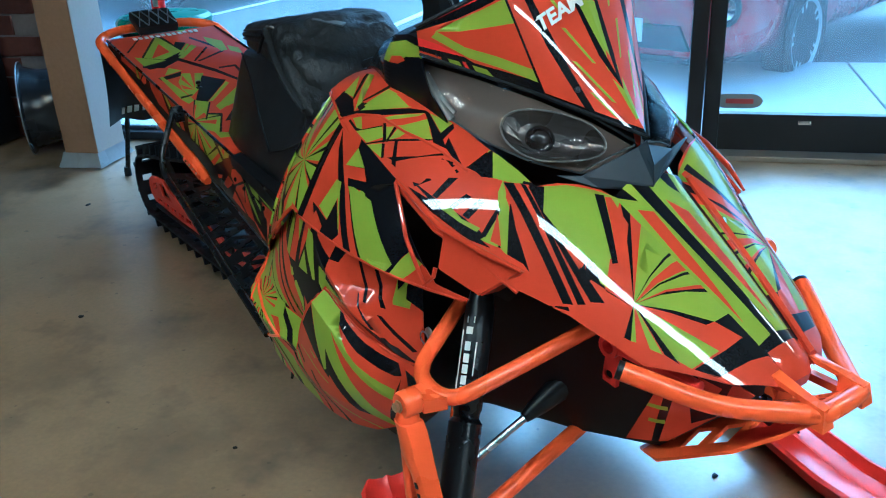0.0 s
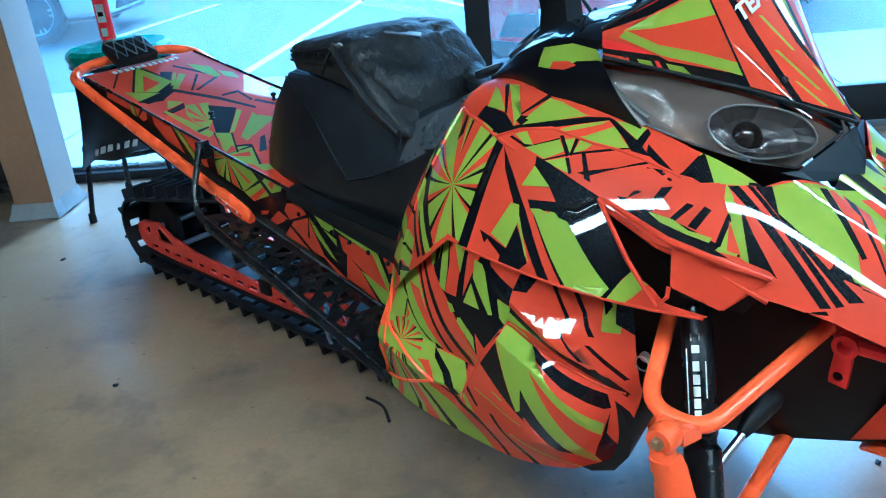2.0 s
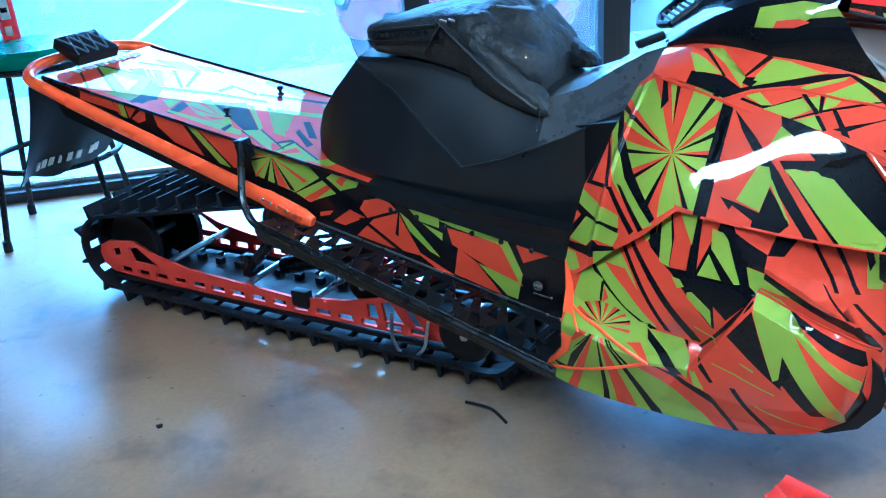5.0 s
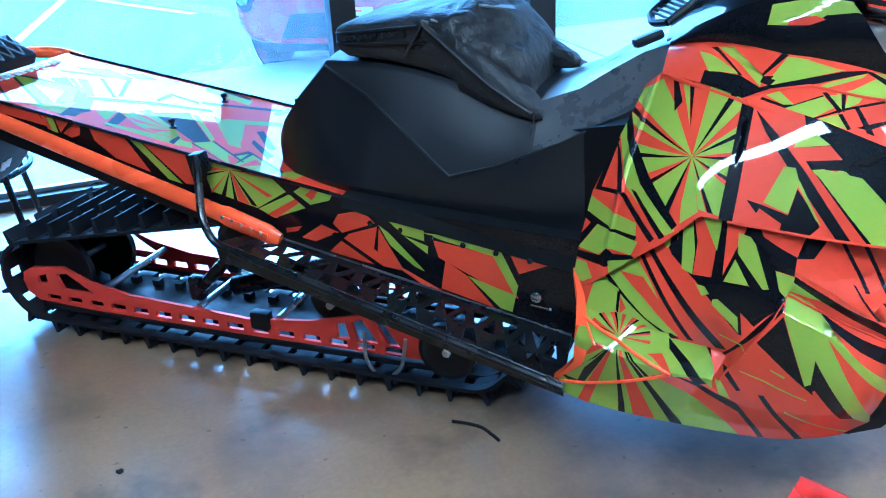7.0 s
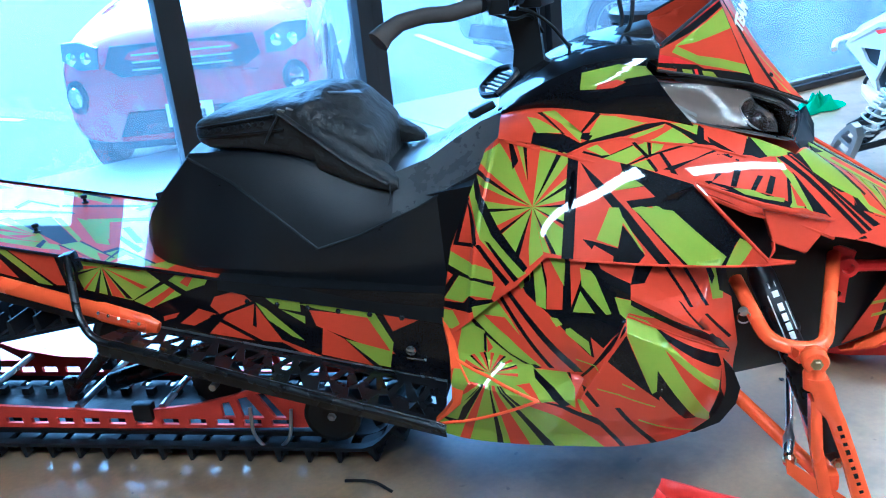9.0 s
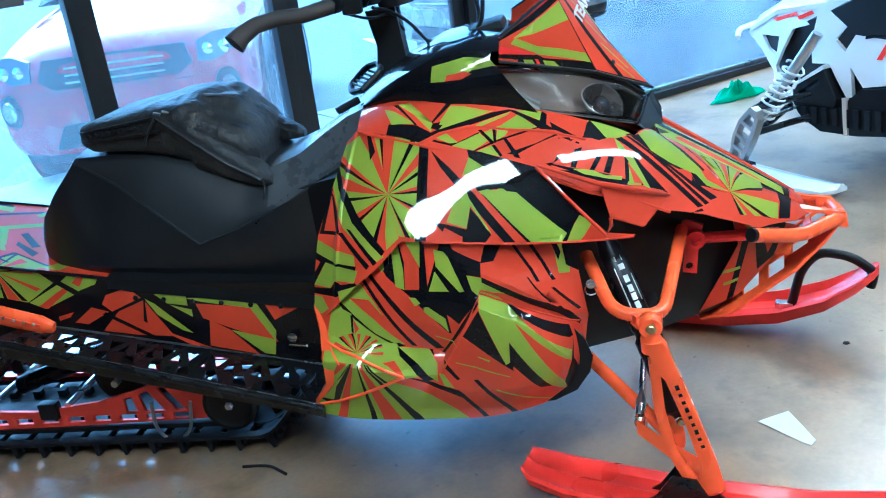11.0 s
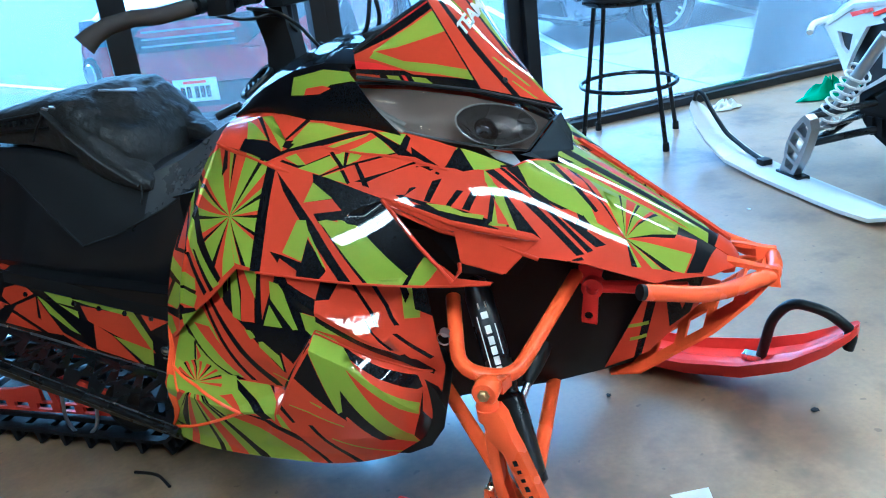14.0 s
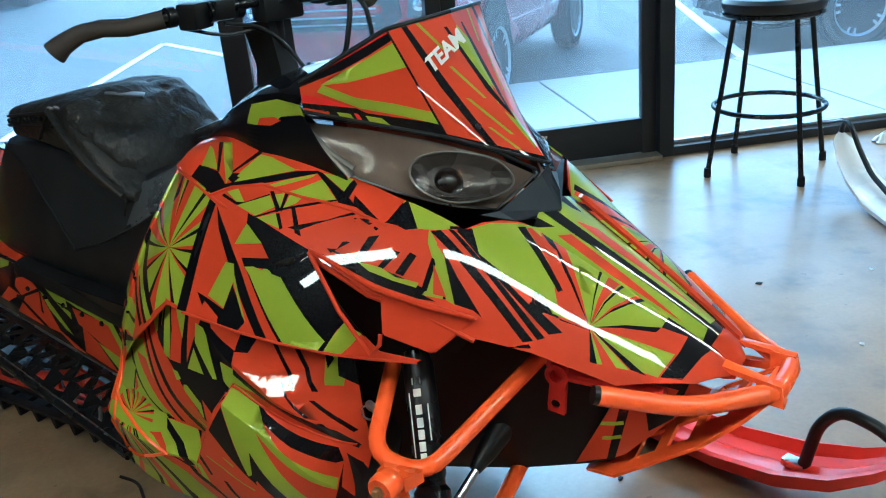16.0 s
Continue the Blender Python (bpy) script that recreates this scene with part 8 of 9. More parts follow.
# seat: dark vinyl with angular side faces
# for the seat front: paler, glossier vinyl, the window's sheen partly in its colour
SEAT_SHEEN = fabric_mat("seat_vinyl_sheen", (0.062, 0.064, 0.070), 0.32, 400, 1.0)
SEAT_SHEEN.node_tree.nodes["Principled BSDF"].inputs["Coat Weight"].default_value = 0.7
SEAT_SHEEN.node_tree.nodes["Principled BSDF"].inputs["Coat Roughness"].default_value = 0.22
bm = bmesh.new()
rings = []
for x, hw, zb, zk, zt, tw, yk in ((-1.524, 0.10, 0.585, 0.640, 0.655, 0.07, 0.09), (-1.500, 0.135, 0.552, 0.676, 0.690, 0.09, 0.105), (-1.450, 0.170, 0.540, 0.735, 0.750, 0.10, 0.115), (-1.365, 0.192, 0.532, 0.815, 0.832, 0.115, 0.128), (-1.25, 0.208, 0.530, 0.760, 0.835, 0.130, 0.160), (-1.15, 0.218, 0.528, 0.692, 0.828, 0.140, 0.194), (-1.04, 0.226, 0.526, 0.612, 0.805, 0.150, 0.2255), (-0.94, 0.228, 0.515, 0.640, 0.780, 0.152, 0.226), (-0.86, 0.228, 0.500, 0.672, 0.772, 0.150, 0.226), (-0.78, 0.228, 0.482, 0.710, 0.800, 0.145, 0.225), (-0.72, 0.224, 0.490, 0.745, 0.838, 0.135, 0.221), (-0.66, 0.215, 0.51, 0.775, 0.872, 0.125, 0.212), (-0.61, 0.205, 0.53, 0.79, 0.888, 0.115, 0.202)):
    half = [(x, -hw * 0.93, zb), (x, -hw, zb + 0.03), (x, -yk, zk), (x, -tw - 0.010, zt - 0.018), (x, -tw, zt - 0.008), (x, -tw * 0.5, zt)]
    rings.append(half + [(p[0], -p[1], p[2]) for p in reversed(half)])
loft(bm, rings)
bm.faces.ensure_lookup_table()
for i, f in enumerate(bm.faces):
    if 3 <= i // 12 <= 10 and i % 12 in (2, 8):
        f.material_index = 1
    if i // 12 >= 8 and i % 12 in (2, 3, 4, 5, 6, 7, 8):
        f.material_index = 2
seat = part("seat", bm, [SEATV, SEATG, SEAT_SHEEN], sled, "black vinyl seat with angular sides")
bm = bmesh.new()
for s in (1, -1):
    sweep(bm, [Y(p, s) for p in ((-1.495, -0.13, 0.585), (-1.36, -0.190, 0.565), (-1.10, -0.219, 0.560), (-0.94, -0.214, 0.528), (-0.80, -0.214, 0.492))], 0.003, 6)
    sweep(bm, [Y(p, s) for p in ((-1.365, -0.129, 0.816), (-1.25, -0.161, 0.761), (-1.15, -0.195, 0.693), (-1.04, -0.227, 0.613), (-0.94, -0.226, 0.642), (-0.80, -0.226, 0.702), (-0.70, -0.220, 0.756))], 0.003, 6)
part("seam", bm, SEATG, seat, "stitched seams")
mirror("tunnel_trim", lambda bm, s: loft(bm, [[Y((-1.30, -0.232, 0.545), s), Y((-1.30, -0.236, 0.520), s), Y((-1.30, -0.20, 0.52), s), Y((-1.30, -0.20, 0.55), s)], [Y((-0.95, -0.262, 0.515), s), Y((-0.95, -0.268, 0.475), s), Y((-0.95, -0.20, 0.47), s), Y((-0.95, -0.20, 0.53), s)], [Y((-0.72, -0.285, 0.50), s), Y((-0.72, -0.292, 0.445), s), Y((-0.72, -0.20, 0.44), s), Y((-0.72, -0.20, 0.52), s)]]), BLACKP, "black trim below the seat")
for s in (1, -1):
    for k in range(6):
        bm = bmesh.new()
        x = -1.22 + 0.075 * k
        hexbolt(bm, Y((x, tunnel_side(x) - 0.022, 0.50 - 0.03 * k / 5), s), (0, -s, 0.2), 0.005, 0.004)
        part("bolt", bm, BLACKM, sled)

# soft bag lying on the seat
bag = thing("seat_bag", SLED, "black nylon bag with zip and straps lying on the snowmobile seat", "bag")


def cloth_tube(stations, fold, seed, n=56, m=72):
    """A stuffed cloth form along x. stations: (x, right y, left y, underside z, top z, squareness, sharpness of the folds)."""
    xs = [q[0] for q in stations]
    bm, rings = bmesh.new(), []
    for i in range(m + 1):
        f = i / m
        x = xs[0] + (xs[-1] - xs[0]) * f
        yr, yl, zb, zt, sq, cr = (float(np.interp(x, xs, [q[k] for q in stations])) for k in range(1, 7))
        ring = []
        for j in range(n):
            a = 2 * math.pi * j / n
            c, d = math.cos(a), math.sin(a)
            p = Vector((x, (yr + yl) / 2 + (yl - yr) / 2 * math.copysign(abs(c) ** (2 / sq), c), (zb + zt) / 2 + (zt - zb) / 2 * math.copysign(abs(d) ** (2 / sq), d)))
            q = Vector((p.x * 5.5 + p.y * 4, p.y * 9 - p.x * 6, p.z * 7 + seed))
            w = 1 - abs(noise.noise(q)) * 2.2
            w2 = 1 - abs(noise.noise(q * 2.3 + Vector((7, 3, 1)))) * 2
            w3 = 1 - abs(noise.noise(q * 5.1 + Vector((2, 9, 4)))) * 2
            h = fold * cr * (0.6 * w + 0.4 * w2 + 0.22 * w3)
            ring.append(p + Vector((0.25 * h, 0.35 * h * c, h * max(0.15, d))))
        rings.append(ring)
    loft(bm, rings)
    return bm


part("body", cloth_tube([(-1.338, -0.108, 0.128, 0.862, 0.888, 6, 0.0), (-1.330, -0.122, 0.140, 0.846, 0.900, 7, 0.05), (-1.30, -0.138, 0.150, 0.834, 0.908, 7, 0.1), (-1.20, -0.150, 0.158, 0.826, 0.924, 6, 0.15), (-1.10, -0.160, 0.162, 0.806, 0.934, 5, 0.5), (-1.02, -0.170, 0.160, 0.772, 0.934, 4, 1.0), (-0.96, -0.168, 0.156, 0.762, 0.902, 3.2, 1.0), (-0.91, -0.158, 0.146, 0.758, 0.852, 3, 0.9), (-0.885, -0.135, 0.120, 0.762, 0.815, 3, 0.5)], 0.021, 2.0), BAGF, bag)
part("flap_corner", cloth_tube([(-1.03, -0.182, -0.085, 0.775, 0.900, 3, 0.4), (-0.97, -0.192, -0.085, 0.752, 0.858, 3, 0.8), (-0.91, -0.196, -0.100, 0.735, 0.806, 3, 0.8), (-0.865, -0.196, -0.130, 0.728, 0.765, 3, 0.5), (-0.848, -0.186, -0.150, 0.732, 0.752, 2.5, 0.2)], 0.015, 5.0, 40, 48), BAGF, bag, "drooping front corner of the bag")
part("flap_corner", cloth_tube([(-1.02, 0.045, 0.150, 0.800, 0.905, 3, 0.4), (-0.95, 0.045, 0.150, 0.780, 0.866, 3, 0.8), (-0.89, 0.045, 0.130, 0.776, 0.826, 3, 0.8), (-0.84, 0.045, 0.100, 0.782, 0.806, 3, 0.3), (-0.825, 0.050, 0.080, 0.786, 0.800, 2.5, 0.1)], 0.015, 9.0, 40, 48), BAGF, bag, "drooping front corner of the bag")
bm = bmesh.new()
sweep(bm, rounded([(-1.335, 0.11, 0.886), (-1.338, -0.105, 0.884), (-1.318, -0.136, 0.887), (-1.22, -0.153, 0.900), (-1.12, -0.163, 0.912)], 0.03), 0.0035, 8)
sweep(bm, rounded([(-1.336, 0.11, 0.868), (-1.338, -0.105, 0.866), (-1.318, -0.141, 0.866), (-1.22, -0.157, 0.872), (-1.10, -0.168, 0.880)], 0.03), 0.003, 8)
part("piping", bm, BLACKP, bag, "black piping along the bag's rim")
for k in range(9):
    bm = bmesh.new()
    box(bm, (-1.295 + 0.018 * k, -0.146 - 0.0017 * k, 0.880 + 0.0018 * k), (0.010, 0.006, 0.010), Matrix.Rotation(radians(-30), 4, "Y"), 0.002)
    part("zip_tooth", bm, BLACKP, bag)
bm = bmesh.new()
box(bm, (-1.102, -0.160, 0.921), (0.018, 0.009, 0.006), Matrix.Rotation(radians(15), 4, "Y"), 0.003)
box(bm, (-1.082, -0.157, 0.923), (0.016, 0.010, 0.004), Matrix.Rotation(radians(20), 4, "Y") @ Matrix.Rotation(radians(25), 4, "Z"), 0.0015)
part("zip_pull", bm, RIBM, bag, "grey zip pull")
bm = bmesh.new()
box(bm, (-0.985, -0.045, 0.934), (0.085, 0.026, 0.004), Matrix.Rotation(radians(14), 4, "Y") @ Matrix.Rotation(radians(38), 4, "Z"), 0.0015)
part("tab", bm, surface("grey_tab", (0.10, 0.105, 0.115), 0.45, vary=0.2), bag, "grey fabric tab")
for pts, r in ((((-1.105, -0.166, 0.918), (-1.03, -0.190, 0.868), (-0.95, -0.200, 0.806), (-0.865, -0.198, 0.752)), 0.006), (((-1.105, -0.164, 0.915), (-1.13, -0.172, 0.880), (-1.145, -0.176, 0.852)), 0.004), (((-0.862, -0.196, 0.748), (-0.862, -0.202, 0.730), (-0.868, -0.206, 0.706)), 0.0022)):
    bm = bmesh.new()
    sweep(bm, rounded(pts, 0.03), r, 8, flat=(1.5, 0.7))
    part("strap", bm, BAGF, bag, "black webbing strap")

# ---- bar stools ----
def bar_stool(m, seat_material, label, high=0.0):
    """A round stool; high lifts its seat above the usual 0.73 m."""
    st = thing("bar_stool", m, label, "stool", "bar stools")
    top_z = high - 0.06
    bm = bmesh.new()
    lathe(bm, [(r, z + top_z) for r, z in ((0.02, 0.715), (0.190, 0.715), (0.208, 0.724), (0.217, 0.744), (0.215, 0.764), (0.198, 0.780), (0.14, 0.788), (0.02, 0.790))], n=40)
    part("seat", bm, seat_material, st)
    bm = bmesh.new()
    lathe(bm, [(r, z + top_z) for r, z in ((0.172, 0.700), (0.203, 0.700), (0.212, 0.708), (0.212, 0.720), (0.172, 0.720))], n=40)
    part("seat_ring", bm, BLACKM, st, "black metal rim under the seat")
    bm = bmesh.new()
    ring = [(0.238 * math.cos(a), 0.238 * math.sin(a), 0.30) for a in (2 * math.pi * k / 48 for k in range(49))]
    sweep(bm, ring, 0.011, 10, cap=False)
    bmesh.ops.remove_doubles(bm, verts=bm.verts[:], dist=0.0005)
    part("foot_ring", bm, BLACKM, st, "black tubular foot ring")
    for k in range(4):
        a = radians(45 + 90 * k)
        bm = bmesh.new()
        top, foot = Vector((0.182 * math.cos(a), 0.182 * math.sin(a), 0.715 + top_z)), Vector((0.288 * math.cos(a), 0.288 * math.sin(a), 0.012))
        sweep(bm, [top, top.lerp(foot, 0.5), foot], 0.0115, 12)
        leg = part("leg", bm, BLACKM, st)
        bm = bmesh.new()
        sweep(bm, [foot + Vector((0, 0, 0.03)), foot + Vector((0, 0, 0.012)), foot - Vector((0, 0, 0.012))], [0.0145, 0.0165, 0.0165], 12)
        part("foot_cap", bm, RUBBER, leg, "black rubber foot")
    return st


bar_stool(pose(-0.268, 2.762, 0, 0, 0, 0), SEATV, "black metal bar stool with round dark seat by the window", 0.055)
bar_stool(pose(-3.08, 0.165, 0, 0, 0, 43), SEATGREEN, "black metal bar stool with round green vinyl seat")

can = thing("spray_can", pose(-3.20, 0.182, 0.7285, 0, 0, -40), "red aerosol can with pale label standing on the stool", "spray can")
bm = bmesh.new()
lathe(bm, [(0.020, 0.000), (0.0325, 0.001), (0.0335, 0.006), (0.0325, 0.010), (0.0325, 0.165), (0.0335, 0.169)], n=32)
part("body", bm, surface("can_red", (0.55, 0.012, 0.014), 0.25, vary=0.06, grain=120, coat=0.4), can)
bm = bmesh.new()
lathe(bm, [(0.0335, 0.169), (0.031, 0.174), (0.022, 0.186), (0.013, 0.190), (0.013, 0.196), (0.006, 0.196)], n=32)
part("shoulder", bm, CHROME, can, "bare metal shoulder")
bm = bmesh.new()
lathe(bm, [(0.005, 0.194), (0.005, 0.206), (0.008, 0.207), (0.008, 0.219), (0.004, 0.221)], n=16)
part("nozzle", bm, BLACKP, can, "black spray nozzle")
for z0, z1, w, mt in ((0.075, 0.150, 1.1, PAPER), (0.016, 0.050, 0.8, PAPER), (0.100, 0.118, 0.7, BLACKV)):
    bm = bmesh.new()
    r = 0.0331 if mt is PAPER else 0.0336
    grid = [[bm.verts.new((r * math.cos(a), r * math.sin(a), z)) for z in (z0, z1)] for a in (-w / 2 + w * k / 10 for k in range(11))]
    for a, b in zip(grid, grid[1:]):
        bm.faces.new((a[0], b[0], b[1], a[1]))
    bmesh.ops.solidify(bm, geom=bm.faces[:], thickness=-0.0003)
    part("label", bm, mt, can, "printed label")

# ---- tall carton, wheel rim and dark crate beside the brick pier ----
cb = thing("cardboard_box", RM @ pose(-2.655, 2.215, 0), "tall narrow brown cardboard carton standing upright", "box")
bm = bmesh.new()
box(bm, (0, 0, 0.83), (0.185, 0.23, 1.56), bevel=0.006)
bmesh.ops.subdivide_edges(bm, edges=[e for e in bm.edges if e.calc_length() > 0.5], cuts=14)
rng = random.Random(3)
for v in bm.verts:
    v.co += Vector((rng.uniform(-1, 1), rng.uniform(-1, 1), 0)) * 0.0025
part("carton", bm, CARD, cb)
# the window light on this side is put into a paler card colour
bm = bmesh.new()
plate(bm, [(-0.121, 0.055), (0.121, 0.06), (0.121, 1.6), (-0.121, 1.6)], lambda u, v, w: Vector((0.0945 + w, u * 0.94, v)), 0.002)
part("lit_face", bm, surface("card_window_lit", (0.46, 0.42, 0.38), 0.6, vary=0.12, grain=70, patch=3, relief=0.1), cb, "side face coloured paler for the window light on it")
bm = bmesh.new()
for k in range(26):
    a = 2 * math.pi * k / 26
    c, s = math.cos(a), math.sin(a)
    u = max(-1, min(1, c * 1.5)) * 0.108
    v = max(-1, min(1, s * 1.5)) * 0.128
    j = rng.uniform(0.85, 1.35)
    bm.verts.new((u * 0.9, v * 0.94, 0.075)), bm.verts.new((u * (0.96 + 0.04 * j), v * (1.0 + 0.04 * j), 0.035)), bm.verts.new((u * (1.0 + 0.10 * j), v * (1.02 + 0.12 * j), 0.004 + rng.uniform(0, 0.008)))
bm.verts.ensure_lookup_table()
n = len(bm.verts)
for k in range(0, n, 3):
    for q in (0, 1):
        bm.faces.new((bm.verts[k + q], bm.verts[(k + 3 + q) % n], bm.verts[(k + 4 + q) % n], bm.verts[k + 1 + q]))
bmesh.ops.solidify(bm, geom=bm.faces[:], thickness=0.002)
part("plastic_wrap", bm, surface("torn_wrap", (0.55, 0.56, 0.57), 0.25, vary=0.2, grain=40), cb, "torn pale plastic wrap round the foot")


def road_wheel(parent, m, r=0.31, width=0.2, spokes=5, rim_mat=None, loose=False):
    """A wheel about its own z axis (outside is +z): tyre with rim, spokes and hub under it."""
    rim_mat = rim_mat or GREYM
    q = m
    rr = r * 0.70
    bm = bmesh.new()
    h = width / 2
    lathe(bm, [(rr, -h * 0.85), (r * 0.86, -h), (r * 0.97, -h * 0.8), (r, -h * 0.4), (r, h * 0.4), (r * 0.97, h * 0.8), (r * 0.86, h), (rr, h * 0.85)], q, 40)
    for f in [f for f in bm.faces if len(f.verts) > 4]:
        bm.faces.remove(f)
    ty = part("tyre", bm, TYRE, parent)
    bm = bmesh.new()
    lathe(bm, [(rr + 0.002, -h * 0.86), (rr - 0.02, -h * 0.7), (rr - 0.03, 0), (rr - 0.02, h * 0.7), (rr + 0.004, h * 0.90), (rr + 0.004, h * 0.82), (rr - 0.014, h * 0.66), (rr - 0.022, 0)], q, 40)
    for f in [f for f in bm.faces if len(f.verts) > 4]:
        bm.faces.remove(f)
    rim = part("rim", bm, rim_mat, parent)
    bm = bmesh.new()
    lathe(bm, [(0.001, h * 0.45), (0.06, h * 0.45), (0.065, h * 0.6), (0.03, h * 0.68), (0.001, h * 0.68)], q, 24)
    part("hub", bm, rim_mat, parent)
    for k in range(spokes):
        t = q @ Matrix.Rotation(2 * math.pi * k / spokes, 4, "Z")
        for off in (-0.018, 0.018):
            bm = bmesh.new()
            loft(bm, [[t @ Vector((0.045, off * 0.7 - 0.012, h * 0.52)), t @ Vector((0.045, off * 0.7 + 0.012, h * 0.52)), t @ Vector((0.045, off * 0.7 + 0.009, h * 0.64)), t @ Vector((0.045, off * 0.7 - 0.009, h * 0.64))],
                      [t @ Vector((rr - 0.012, off * 1.8 - 0.015, h * 0.52)), t @ Vector((rr - 0.012, off * 1.8 + 0.015, h * 0.52)), t @ Vector((rr - 0.012, off * 1.8 + 0.011, h * 0.78)), t @ Vector((rr - 0.012, off * 1.8 - 0.011, h * 0.78))]])
            part("spoke", bm, rim_mat, parent)
    bm = bmesh.new()
    lathe(bm, [(0.02, -h * 0.35), (rr * 0.62, -h * 0.35), (rr * 0.62, -h * 0.25), (0.02, -h * 0.25)], q, 24)
    part("brake_disc", bm, BLACKM, parent)
    return ty


wr = thing("wheel_rim", RM @ pose(-2.98, 2.36, 0), "bare dark alloy wheel rim standing against the brick pier", "wheel rim")
barrel = surface("rim_black", (0.03, 0.032, 0.036), 0.25, 0.5, vary=0.2, grain=120)
q = Matrix.Translation((0, 0, 0.236)) @ Matrix.Rotation(radians(122), 4, "Z") @ Matrix.Rotation(radians(90), 4, "X")
bm = bmesh.new()
lathe(bm, [(0.235, -0.115), (0.235, -0.105), (0.212, -0.098), (0.205, -0.07), (0.190, -0.03), (0.190, 0.05), (0.212, 0.085), (0.222, 0.10), (0.235, 0.106), (0.235, 0.115), (0.222, 0.112), (0.204, 0.09), (0.182, 0.05), (0.182, -0.03), (0.198, -0.07), (0.206, -0.10), (0.226, -0.112)], q, 56)
for f in [f for f in bm.faces if len(f.verts) > 4]:
    bm.faces.remove(f)
part("barrel", bm, barrel, wr)
bm = bmesh.new()
for z in (0.112, -0.112):
    sweep(bm, [q @ Vector((0.2345 * math.cos(a), 0.2345 * math.sin(a), z)) for a in (2 * math.pi * k / 56 for k in range(57))], 0.0035, 8, cap=False)
part("lip", bm, GREYM, wr, "bright machined rim lip")
bm = bmesh.new()
lathe(bm, [(0.03, -0.05), (0.07, -0.05), (0.075, -0.08), (0.03, -0.085)], q, 28)
part("hub", bm, barrel, wr)
for k in range(7):
    t = q @ Matrix.Rotation(2 * math.pi * k / 7, 4, "Z")
    bm = bmesh.new()
    loft(bm, [[t @ Vector((0.06, -0.016, -0.055)), t @ Vector((0.06, 0.016, -0.055)), t @ Vector((0.06, 0.012, -0.08)), t @ Vector((0.06, -0.012, -0.08))], [t @ Vector((0.19, -0.022, -0.065)), t @ Vector((0.19, 0.022, -0.065)), t @ Vector((0.19, 0.016, -0.095)), t @ Vector((0.19, -0.016, -0.095))]])
    part("spoke", bm, barrel, wr)

bm = bmesh.new()
box(bm, (0, 0, 0.30), (0.42, 0.34, 0.58), bevel=0.02)
tagged(finish("crate", bm, BLACKP), "dark plastic crate in the shaded corner", "crate").matrix_world = RM @ pose(-3.55, 2.36, 0.0)


